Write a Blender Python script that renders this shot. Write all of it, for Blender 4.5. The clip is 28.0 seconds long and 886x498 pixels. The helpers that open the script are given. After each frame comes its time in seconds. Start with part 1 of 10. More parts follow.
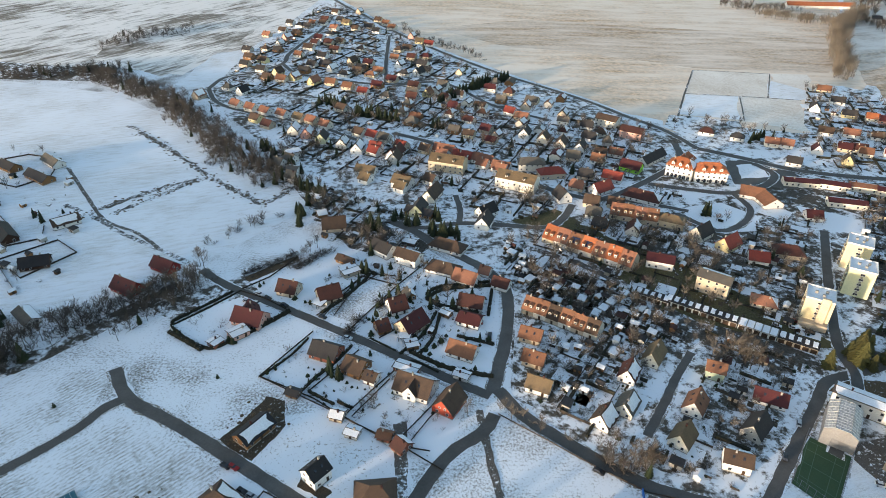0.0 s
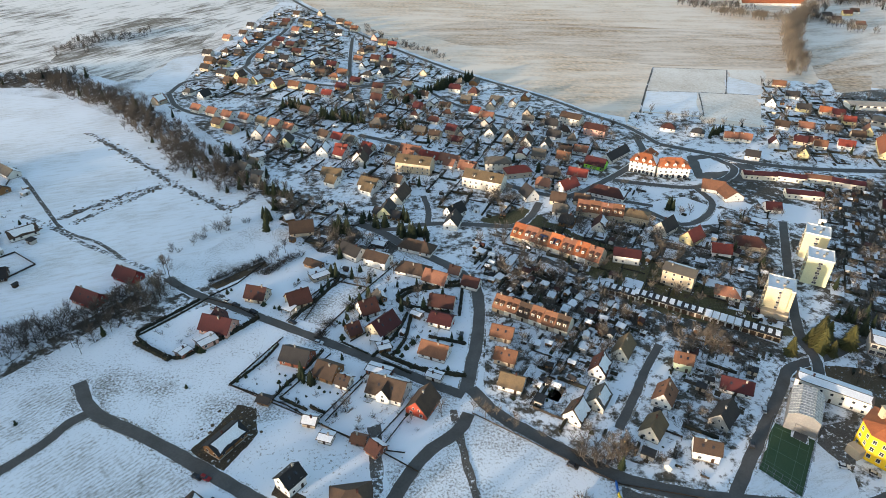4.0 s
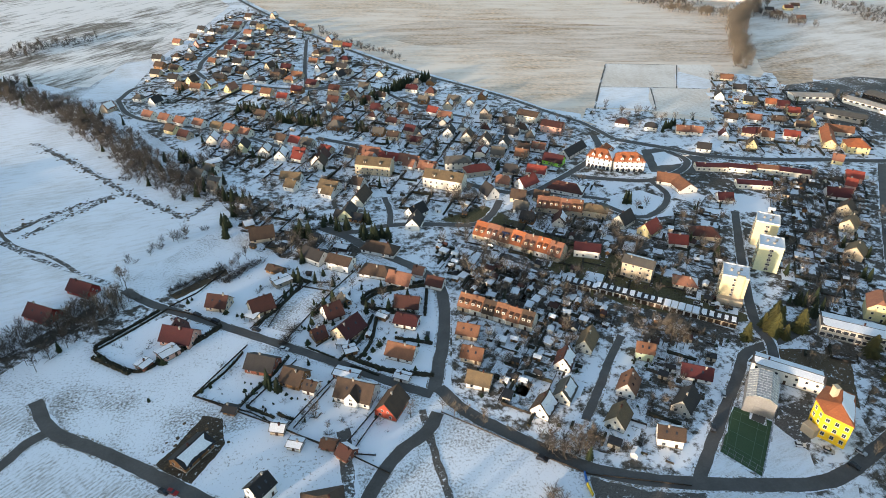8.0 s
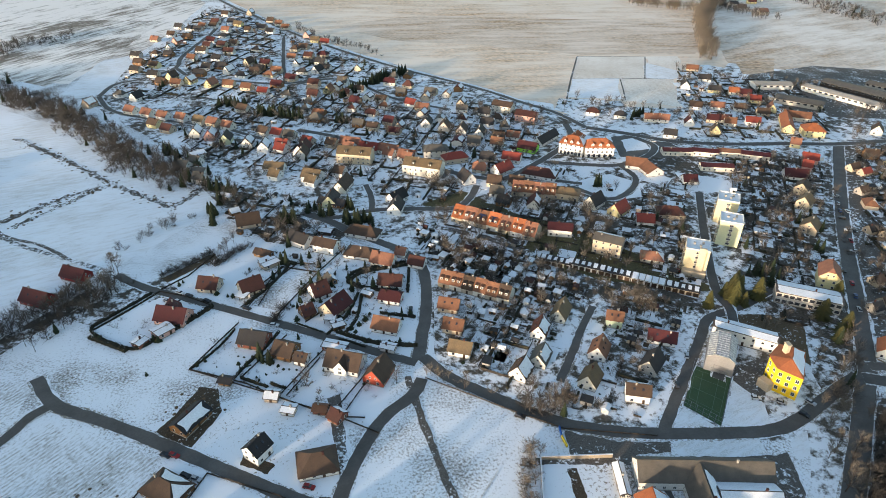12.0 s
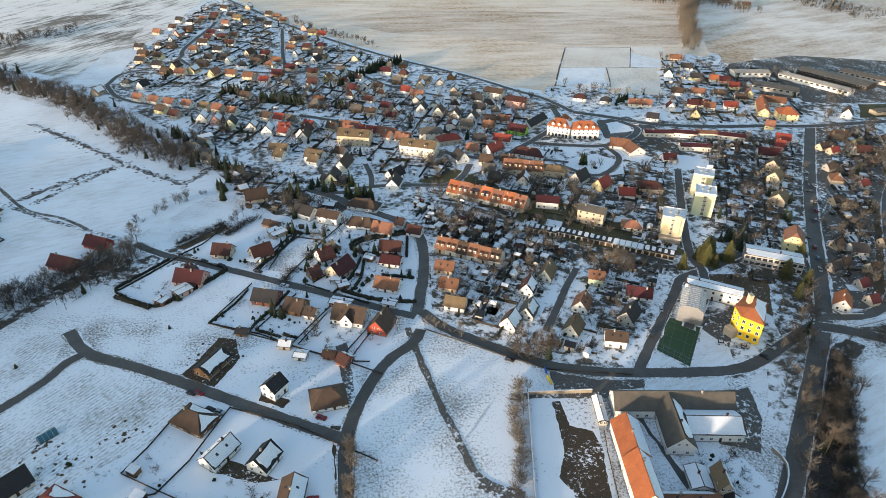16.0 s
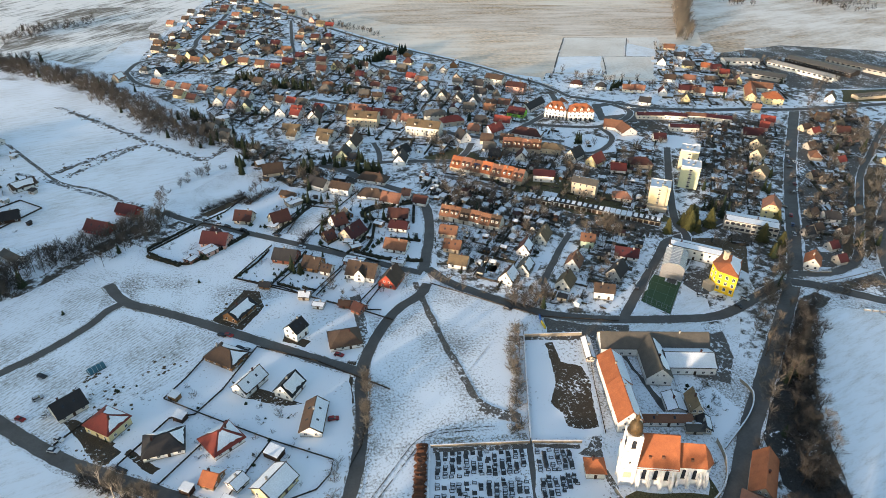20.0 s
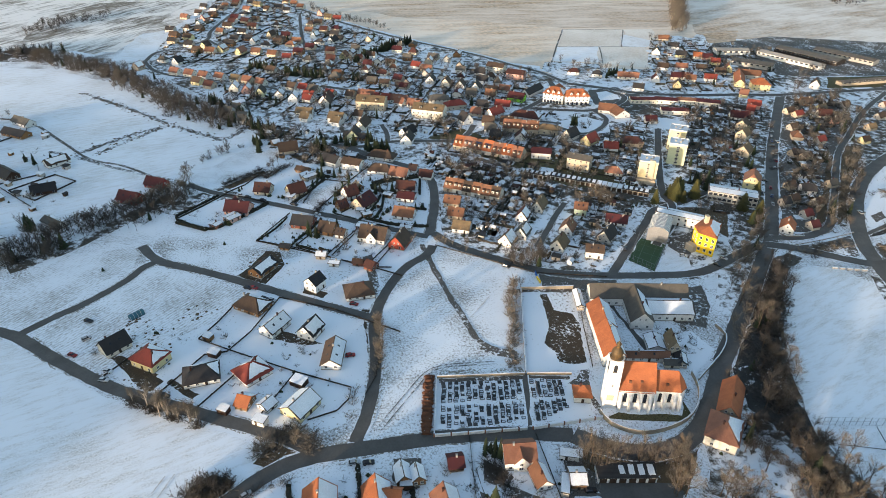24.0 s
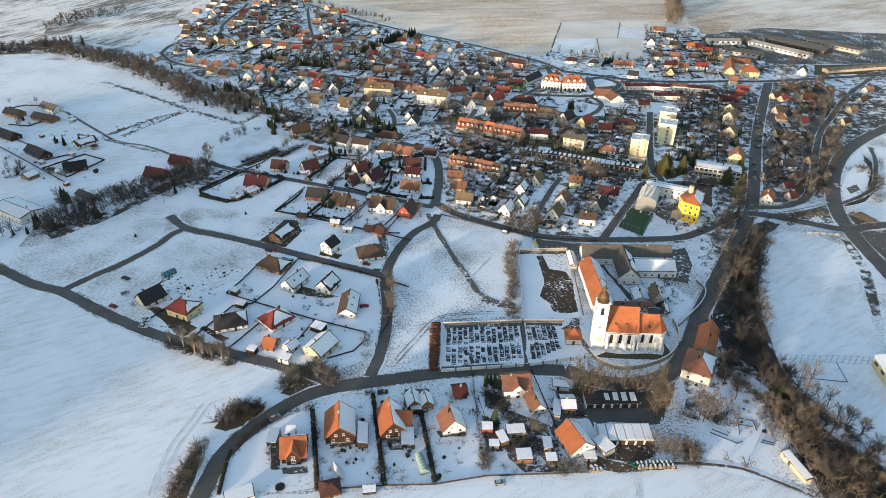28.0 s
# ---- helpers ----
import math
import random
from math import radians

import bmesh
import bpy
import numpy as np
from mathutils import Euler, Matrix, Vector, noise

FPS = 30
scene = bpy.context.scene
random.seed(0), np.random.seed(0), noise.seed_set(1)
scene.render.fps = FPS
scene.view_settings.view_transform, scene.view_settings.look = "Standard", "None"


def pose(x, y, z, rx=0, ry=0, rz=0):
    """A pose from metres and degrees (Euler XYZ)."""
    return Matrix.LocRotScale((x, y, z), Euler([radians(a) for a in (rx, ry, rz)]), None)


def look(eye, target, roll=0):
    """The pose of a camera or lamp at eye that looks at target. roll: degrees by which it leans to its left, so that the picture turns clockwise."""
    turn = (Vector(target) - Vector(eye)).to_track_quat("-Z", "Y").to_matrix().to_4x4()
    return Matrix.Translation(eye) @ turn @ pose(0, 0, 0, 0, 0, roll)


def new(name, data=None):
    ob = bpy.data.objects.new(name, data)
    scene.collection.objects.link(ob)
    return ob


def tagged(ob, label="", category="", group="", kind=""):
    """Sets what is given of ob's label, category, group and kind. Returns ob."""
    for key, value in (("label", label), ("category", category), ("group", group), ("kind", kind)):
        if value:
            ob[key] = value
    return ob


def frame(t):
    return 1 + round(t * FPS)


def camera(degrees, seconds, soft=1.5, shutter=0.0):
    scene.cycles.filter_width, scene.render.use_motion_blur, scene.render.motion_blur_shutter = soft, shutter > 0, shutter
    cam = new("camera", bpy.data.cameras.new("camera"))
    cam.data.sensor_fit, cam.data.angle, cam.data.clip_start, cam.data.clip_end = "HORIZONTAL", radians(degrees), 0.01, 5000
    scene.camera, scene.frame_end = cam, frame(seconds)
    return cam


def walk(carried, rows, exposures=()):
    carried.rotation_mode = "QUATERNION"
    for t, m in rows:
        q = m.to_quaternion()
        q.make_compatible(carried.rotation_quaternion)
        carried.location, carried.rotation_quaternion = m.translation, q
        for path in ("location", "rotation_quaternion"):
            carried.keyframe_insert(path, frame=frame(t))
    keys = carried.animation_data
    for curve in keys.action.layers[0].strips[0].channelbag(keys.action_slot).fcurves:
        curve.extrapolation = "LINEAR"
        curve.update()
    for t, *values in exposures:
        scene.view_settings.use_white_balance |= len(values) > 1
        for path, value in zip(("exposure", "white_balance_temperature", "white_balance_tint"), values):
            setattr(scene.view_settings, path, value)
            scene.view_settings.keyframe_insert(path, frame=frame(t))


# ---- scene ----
cam = camera(69.65, 28.0, soft=0.5)
# t, x, y, z, yaw, pitch, roll: a drone hovers, pans, then glides backwards at one height
PATH = [
    (0.0, -0.05, -0.05, 179.95, 0.036, -31.799, -0.47),
    (1.0, -0.09, -0.03, 179.83, -0.681, -31.74, -0.489),
    (2.0, -0.06, -0.13, 179.88, -1.456, -31.722, -0.504),
    (3.0, -0.01, -0.17, 179.98, -2.235, -31.722, -0.52),
    (5.5, 0.11, -0.08, 180.08, -4.798, -31.676, -0.508),
    (7.0, 0.01, 0.0, 180.34, -6.437, -31.673, -0.5),
    (8.0, -0.17, -0.76, 180.71, -7.116, -31.706, -0.492),
    (9.0, -0.53, -3.35, 180.82, -7.655, -31.735, -0.517),
    (10.0, -1.29, -7.43, 180.8, -8.233, -31.761, -0.546),
    (11.0, -2.5, -12.73, 181.18, -8.81, -31.807, -0.55),
    (12.0, -3.47, -18.96, 181.28, -9.311, -31.827, -0.538),
    (14.5, -7.19, -37.27, 181.38, -10.042, -31.888, -0.522),
    (16.0, -9.68, -49.07, 181.33, -9.975, -31.935, -0.551),
    (17.0, -11.37, -57.33, 181.32, -9.934, -31.946, -0.525),
    (18.0, -13.01, -65.37, 181.35, -9.894, -32.024, -0.474),
    (19.0, -14.65, -73.55, 180.85, -9.84, -32.042, -0.458),
    (20.0, -16.75, -82.2, 180.81, -9.83, -32.039, -0.488),
    (21.0, -18.78, -90.74, 181.07, -9.82, -32.083, -0.497),
    (23.5, -22.83, -111.88, 180.49, -9.655, -32.076, -0.403),
    (25.0, -25.45, -124.59, 180.45, -9.614, -32.096, -0.33),
    (26.0, -27.12, -133.16, 180.5, -9.558, -32.133, -0.276),
    (27.0, -28.67, -141.45, 180.4, -9.508, -32.146, -0.205),
    (28.0, -30.18, -148.92, 180.07, -9.494, -32.089, -0.125),
]
walk(cam, [(t, pose(x, y, z, 90 + pitch, roll, yaw)) for t, x, y, z, yaw, pitch, roll in PATH],
     exposures=[(0.0, 1.80, 6230, 10), (28.0, 1.80, 6230, 10)])

# ---- world and sun: low winter sun through thin haze ----
SUN_EL, SUN_AZ = 5.0, 232.0      # degrees; azimuth from +y towards +x
SUN_XY = Vector((math.sin(radians(SUN_AZ)), math.cos(radians(SUN_AZ)), 0))
world = bpy.data.worlds.new("sky")
scene.world = world
world.use_nodes = True
wn = world.node_tree.nodes
sky = wn.new("ShaderNodeTexSky")
sky.sky_type = 'NISHITA'
sky.sun_disc = False
sky.sun_elevation = radians(SUN_EL)
sky.sun_rotation = radians(SUN_AZ)
sky.altitude = 400
sky.air_density, sky.dust_density, sky.ozone_density = 1.0, 1.2, 1.0
world.node_tree.links.new(sky.outputs[0], wn["Background"].inputs[0])
wn["Background"].inputs[1].default_value = 0.15
sun = new("sun", bpy.data.lights.new("sun", 'SUN'))
sun.data.energy = 2.4
sun.data.angle = radians(2.0)
sun.data.color = (1.0, 0.77, 0.54)
sun.matrix_world = look((0, 0, 300), Vector((0, 0, 300)) - Vector((SUN_XY.x * math.cos(radians(SUN_EL)), SUN_XY.y * math.cos(radians(SUN_EL)), math.sin(radians(SUN_EL)))))


# ---- materials ----
def tree_of(name):
    m = bpy.data.materials.new(name)
    m.use_nodes = True
    nt = m.node_tree
    return m, nt, nt.nodes["Principled BSDF"]


def noise_node(nt, vec, scale, detail=6.0, rough=0.6, stretch=None):
    if stretch:
        mp = nt.nodes.new("ShaderNodeMapping")
        mp.vector_type = 'TEXTURE'
        mp.inputs["Rotation"].default_value = (0, 0, radians(stretch[3]))
        mp.inputs["Scale"].default_value = [1 / k for k in stretch[:3]]
        nt.links.new(vec, mp.inputs[0])
        vec = mp.outputs[0]
    n = nt.nodes.new("ShaderNodeTexNoise")
    n.inputs["Scale"].default_value, n.inputs["Detail"].default_value, n.inputs["Roughness"].default_value = scale, detail, rough
    nt.links.new(vec, n.inputs["Vector"])
    return n.outputs["Fac"]


def ramp(nt, fac, stops):
    r = nt.nodes.new("ShaderNodeValToRGB")
    e = r.color_ramp.elements
    while len(e) < len(stops):
        e.new(0.5)
    for el, (p, c) in zip(e, stops):
        el.position = p
        el.color = (*c, 1) if len(c) == 3 else c
    nt.links.new(fac, r.inputs[0])
    return r.outputs[0]


def mix(nt, fac, a, b, blend='MIX'):
    n = nt.nodes.new("ShaderNodeMix")
    n.data_type, n.blend_type = 'RGBA', blend
    if isinstance(fac, float):
        n.inputs[0].default_value = fac
    else:
        nt.links.new(fac, n.inputs[0])
    for i, v in ((6, a), (7, b)):
        if isinstance(v, tuple):
            n.inputs[i].default_value = (*v, 1)
        else:
            nt.links.new(v, n.inputs[i])
    return n.outputs[2]


def grey(v):
    return (v, v, v)


def add_bump(nt, bsdf, height, strength, dist):
    b = nt.nodes.new("ShaderNodeBump")
    b.inputs["Strength"].default_value, b.inputs["Distance"].default_value = strength, dist
    nt.links.new(height, b.inputs["Height"])
    nt.links.new(b.outputs[0], bsdf.inputs["Normal"])


def surf(name, c1, c2, scale=1.5, rough=0.8, bump=0.15, vary=0.25, metal=0.0, spec=0.3, courses=0.0):
    """A weathered surface: two tones in object space at two scales, each object a little lighter or darker."""
    m, nt, b = tree_of(name)
    tc = nt.nodes.new("ShaderNodeTexCoord")
    v = tc.outputs["Object"]
    big = noise_node(nt, v, scale * 0.25, 3.0)
    small = noise_node(nt, v, scale * 2.5, 6.0, 0.7)
    col = mix(nt, ramp(nt, big, [(0.3, grey(0)), (0.7, grey(1))]), c1, c2)
    col = mix(nt, 0.45, col, ramp(nt, small, [(0.3, grey(0.45)), (0.7, grey(1.0))]), 'MULTIPLY')
    h = small
    if courses:
        w = nt.nodes.new("ShaderNodeTexWave")
        w.bands_direction = 'Z'
        w.inputs["Scale"].default_value = courses
        w.inputs["Distortion"].default_value = 0.6
        nt.links.new(v, w.inputs[0])
        col = mix(nt, 0.28, col, ramp(nt, w.outputs["Fac"], [(0.1, grey(0.35)), (0.6, grey(1.0))]), 'MULTIPLY')
    if vary:
        oi = nt.nodes.new("ShaderNodeObjectInfo")
        hs = nt.nodes.new("ShaderNodeHueSaturation")
        mr = nt.nodes.new("ShaderNodeMapRange")
        mr.inputs[3].default_value, mr.inputs[4].default_value = 1 - vary, 1 + vary
        nt.links.new(oi.outputs["Random"], mr.inputs[0])
        nt.links.new(mr.outputs[0], hs.inputs["Value"])
        nt.links.new(col, hs.inputs["Color"])
        col = hs.outputs[0]
    nt.links.new(col, b.inputs["Base Color"])
    b.inputs["Roughness"].default_value, b.inputs["Metallic"].default_value = rough, metal
    b.inputs["Specular IOR Level"].default_value = spec
    if bump:
        add_bump(nt, b, h, bump, 0.1)
    return m


SNOW, TUFT, SOIL = (0.80, 0.83, 0.88), (0.10, 0.080, 0.05), (0.055, 0.045, 0.035)


def ground_mat(name, a, b, lo, hi, fine=0.5, coarse=0.03, stretch=None, streak=0.6, relief=0.12, rows=None):
    """Snow and what shows through it, by noise at three scales in world space; rows: furrows as (degrees, spacing, strength)."""
    m, nt, bs = tree_of(name)
    v = nt.nodes.new("ShaderNodeNewGeometry").outputs["Position"]
    n1 = noise_node(nt, v, fine, 5.0, 0.7, stretch)
    n2 = noise_node(nt, v, coarse, 4.0, 0.55)
    s = nt.nodes.new("ShaderNodeMath")
    s.operation = 'MULTIPLY_ADD'
    nt.links.new(n2, s.inputs[0])
    s.inputs[1].default_value = streak
    nt.links.new(n1, s.inputs[2])
    fac = s.outputs[0]
    if rows:
        turn, gap, deep = rows
        mp = nt.nodes.new("ShaderNodeMapping")
        mp.vector_type = 'TEXTURE'
        mp.inputs["Rotation"].default_value = (0, 0, radians(turn + 90))
        nt.links.new(v, mp.inputs[0])
        w = nt.nodes.new("ShaderNodeTexWave")
        w.inputs["Scale"].default_value = 0.314 / gap
        w.inputs["Distortion"].default_value = 1.6
        w.inputs["Detail"].default_value = 3.0
        w.inputs["Detail Scale"].default_value = 1.2
        nt.links.new(mp.outputs[0], w.inputs[0])
        k = nt.nodes.new("ShaderNodeMath")
        k.operation = 'MULTIPLY_ADD'
        nt.links.new(w.outputs["Fac"], k.inputs[0])
        k.inputs[1].default_value = deep
        nt.links.new(fac, k.inputs[2])
        fac = k.outputs[0]
    grain = noise_node(nt, v, fine * 4.5, 4.0, 0.65)
    under = mix(nt, ramp(nt, grain, [(0.35, grey(0)), (0.66, grey(1))]), tuple(k * 0.6 for k in a), tuple(min(k * 1.55, 0.9) for k in a))
    col = mix(nt, ramp(nt, fac, [(lo, grey(0)), (hi, grey(1))]), under, b)
    tone = noise_node(nt, v, coarse * 0.5, 3.0)
    col = mix(nt, 0.35, col, ramp(nt, tone, [(0.3, grey(0.72)), (0.7, grey(1.0))]), 'MULTIPLY')
    nt.links.new(col, bs.inputs["Base Color"])
    bs.inputs["Roughness"].default_value = 0.9
    bs.inputs["Specular IOR Level"].default_value = 0.15
    add_bump(nt, bs, n1, relief, 0.25)
    return m


M = {}
M["snow_field"] = ground_mat("snow_field", (0.17, 0.155, 0.135), SNOW, 0.70, 0.90, 1.05, 0.03, streak=0.8, relief=0.2)
M["snow_clean"] = ground_mat("snow_clean", (0.62, 0.61, 0.59), SNOW, 0.56, 0.86, 0.35, 0.02, (0.25, 1.1, 1, 20), relief=0.06)
M["snow_rows"] = ground_mat("snow_rows", (0.30, 0.29, 0.27), SNOW, 0.63, 0.90, 1.2, 0.04, (0.45, 0.9, 1, 47), rows=(47, 1.6, 0.1))
M["garden"] = ground_mat("garden", (0.09, 0.08, 0.066), SNOW, 0.705, 0.83, 0.17, 0.03)
M["yard_dark"] = ground_mat("yard_dark", (0.08, 0.07, 0.058), SNOW, 0.785, 0.90, 0.2, 0.03)
M["lawn"] = ground_mat("lawn", (0.09, 0.079, 0.04), SNOW, 0.98, 1.1, 0.3, 0.03)
M["stubble"] = ground_mat("stubble", (0.54, 0.385, 0.25), (0.82, 0.715, 0.61), 0.64, 1.0, 0.045, 0.0045, (0.3, 1.2, 1, -4), streak=0.8, relief=0.05)
M["ploughed"] = ground_mat("ploughed", (0.21, 0.18, 0.145), (0.84, 0.80, 0.77), 0.80, 1.04, 0.10, 0.0065, (0.25, 1.0, 1, 58), streak=0.95, relief=0.05)
M["furrows"] = ground_mat("furrows", (0.20, 0.175, 0.145), (0.82, 0.79, 0.76), 0.79, 1.04, 0.16, 0.011, (0.2, 1.0, 1, 58), streak=0.85, relief=0.05)
M["thin_field"] = ground_mat("thin_field", (0.43, 0.33, 0.24), (0.80, 0.74, 0.68), 0.64, 1.0, 0.05, 0.006, (0.3, 1.1, 1, 18), streak=0.7, relief=0.05)
M["churned"] = ground_mat("churned", (0.085, 0.08, 0.074), SNOW, 0.77, 0.89, 0.45, 0.06, relief=0.3)
M["old_snow"] = ground_mat("old_snow", (0.48, 0.385, 0.29), (0.82, 0.77, 0.71), 0.55, 0.95, 0.5, 0.02, rows=(14, 3.0, 0.1), relief=0.05)
M["brown_field"] = ground_mat("brown_field", (0.44, 0.32, 0.215), (0.76, 0.66, 0.57), 0.68, 1.0, 0.045, 0.006, (0.25, 1.2, 1, -6), streak=0.7, relief=0.05)
M["thicket_floor"] = ground_mat("thicket_floor", (0.042, 0.040, 0.038), SNOW, 0.93, 1.03, 0.5, 0.05)
M["garden_light"] = ground_mat("garden_light", (0.085, 0.075, 0.06), SNOW, 0.715, 0.83, 0.2, 0.04)
M["asphalt"] = surf("asphalt", (0.088, 0.083, 0.078), (0.125, 0.119, 0.112), 0.5, 0.85, 0.1, 0.1)
M["wet_soil"] = ground_mat("wet_soil", (0.065, 0.05, 0.035), SNOW, 0.885, 0.955, 0.7, 0.06)
M["bramble"] = ground_mat("bramble", (0.10, 0.072, 0.045), SNOW, 0.93, 1.02, 0.8, 0.05)
M["verge"] = ground_mat("verge", (0.22, 0.20, 0.17), SNOW, 0.72, 0.84, 0.9, 0.05)
M["worn"] = ground_mat("worn", (0.11, 0.10, 0.09), SNOW, 0.86, 0.93, 0.5, 0.05)
M["trail"] = ground_mat("trail", (0.42, 0.40, 0.37), SNOW, 0.66, 0.92, 0.9, 0.05)
M["plot_snow"] = ground_mat("plot_snow", (0.22, 0.20, 0.17), SNOW, 0.585, 0.675, 0.8, 0.03)
M["snow"] = surf("snow", (0.80, 0.83, 0.88), (0.72, 0.75, 0.80), 0.8, 0.7, 0.3, 0.06)
ROOFS = {
    "orange": ((0.41, 0.135, 0.055), (0.30, 0.098, 0.042)), "red": ((0.25, 0.048, 0.034), (0.18, 0.04, 0.03)),
    "darkred": ((0.078, 0.029, 0.023), (0.052, 0.022, 0.018)), "maroon": ((0.07, 0.016, 0.018), (0.06, 0.016, 0.018)),
    "brown": ((0.085, 0.055, 0.038), (0.055, 0.037, 0.028)), "dark": ((0.045, 0.042, 0.042), (0.03, 0.028, 0.03)),
    "black": ((0.018, 0.018, 0.021), (0.025, 0.025, 0.028)), "grey": ((0.125, 0.112, 0.095), (0.085, 0.077, 0.068)),
    "ochre_roof": ((0.19, 0.135, 0.075), (0.13, 0.095, 0.06)), "tan_roof": ((0.225, 0.105, 0.06), (0.155, 0.075, 0.045)),
    "salmon": ((0.27, 0.125, 0.08), (0.20, 0.09, 0.06)), "snow": ((0.10, 0.08, 0.07), (0.07, 0.06, 0.055)),
}
for k, (c1, c2) in ROOFS.items():
    M["roof_" + k] = surf("roof_" + k, c1, c2, 1.2, 0.75, 0.35, 0.18, courses=2.6)
WALLS = {
    "dark": (0.05, 0.04, 0.035), "darkwood": (0.045, 0.022, 0.014), "white": (0.80, 0.785, 0.75), "cream": (0.75, 0.71, 0.62), "yellow": (0.70, 0.61, 0.34), "ochre": (0.57, 0.49, 0.36), "tan": (0.50, 0.42, 0.32),
    "pink": (0.60, 0.36, 0.30), "red": (0.25, 0.028, 0.028), "brick": (0.24, 0.085, 0.055), "wood": (0.22, 0.115, 0.05), "redwood": (0.33, 0.06, 0.035),
    "grey": (0.42, 0.40, 0.37), "green": (0.50, 0.58, 0.42), "palegreen": (0.64, 0.66, 0.45), "lime": (0.32, 0.72, 0.06), "schoolyellow": (0.85, 0.56, 0.02), "straw": (0.72, 0.64, 0.42),
}
for k, c in WALLS.items():
    M["wall_" + k] = surf("wall_" + k, c, tuple(x * 0.86 for x in c), 0.7, 0.85, 0.1, 0.10)
M["dark_wood"] = surf("dark_wood", (0.06, 0.035, 0.02), (0.04, 0.025, 0.016), 2, 0.8, 0.3, 0.2)
M["fence_wood"] = surf("fence_wood", (0.05, 0.04, 0.032), (0.03, 0.026, 0.022), 2, 0.85, 0.3, 0.25)
M["concrete"] = surf("concrete", (0.36, 0.34, 0.31), (0.27, 0.26, 0.24), 1, 0.85, 0.2, 0.15)
M["frame_white"] = surf("frame_white", (0.75, 0.74, 0.70), (0.65, 0.64, 0.62), 2, 0.5, 0.0, 0.1)
M["metal"] = surf("metal", (0.35, 0.36, 0.38), (0.25, 0.26, 0.28), 1, 0.35, 0.05, 0.2, 0.8)
M["hedge"] = surf("hedge", (0.02, 0.024, 0.015), (0.032, 0.027, 0.018), 3, 0.9, 0.5, 0.3)
M["beech_hedge"] = surf("beech_hedge", (0.11, 0.045, 0.022), (0.07, 0.03, 0.018), 3, 0.9, 0.5, 0.2)
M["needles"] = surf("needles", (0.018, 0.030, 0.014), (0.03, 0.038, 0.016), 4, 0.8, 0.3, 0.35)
# pine crowns: lighter than needles, with low sunlight mixed into the green
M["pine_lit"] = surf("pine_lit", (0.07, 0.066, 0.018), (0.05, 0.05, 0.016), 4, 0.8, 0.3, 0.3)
M["bark"] = surf("bark", (0.075, 0.055, 0.04), (0.05, 0.038, 0.03), 3, 0.9, 0.4, 0.25)
M["birch"] = surf("birch", (0.55, 0.48, 0.40), (0.30, 0.25, 0.20), 2, 0.8, 0.3, 0.15)
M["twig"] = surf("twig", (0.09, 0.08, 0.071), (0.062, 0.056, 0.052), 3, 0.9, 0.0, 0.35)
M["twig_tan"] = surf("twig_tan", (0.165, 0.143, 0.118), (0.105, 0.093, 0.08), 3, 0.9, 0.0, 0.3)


def glass_mat(name, col, rough):
    m, nt, b = tree_of(name)
    tc = nt.nodes.new("ShaderNodeTexCoord")
    n = noise_node(nt, tc.outputs["Object"], 1.3, 2.0)
    nt.links.new(ramp(nt, n, [(0.35, col), (0.7, tuple(c * 2.2 for c in col))]), b.inputs["Base Color"])
    b.inputs["Roughness"].default_value = rough
    b.inputs["Specular IOR Level"].default_value = 0.5
    return m


M["glass"] = glass_mat("glass", (0.02, 0.022, 0.028), 0.12)
M["glass_roof"] = glass_mat("glass_roof", (0.20, 0.205, 0.21), 0.35)
M["solar"] = glass_mat("solar", (0.012, 0.016, 0.035), 0.15)


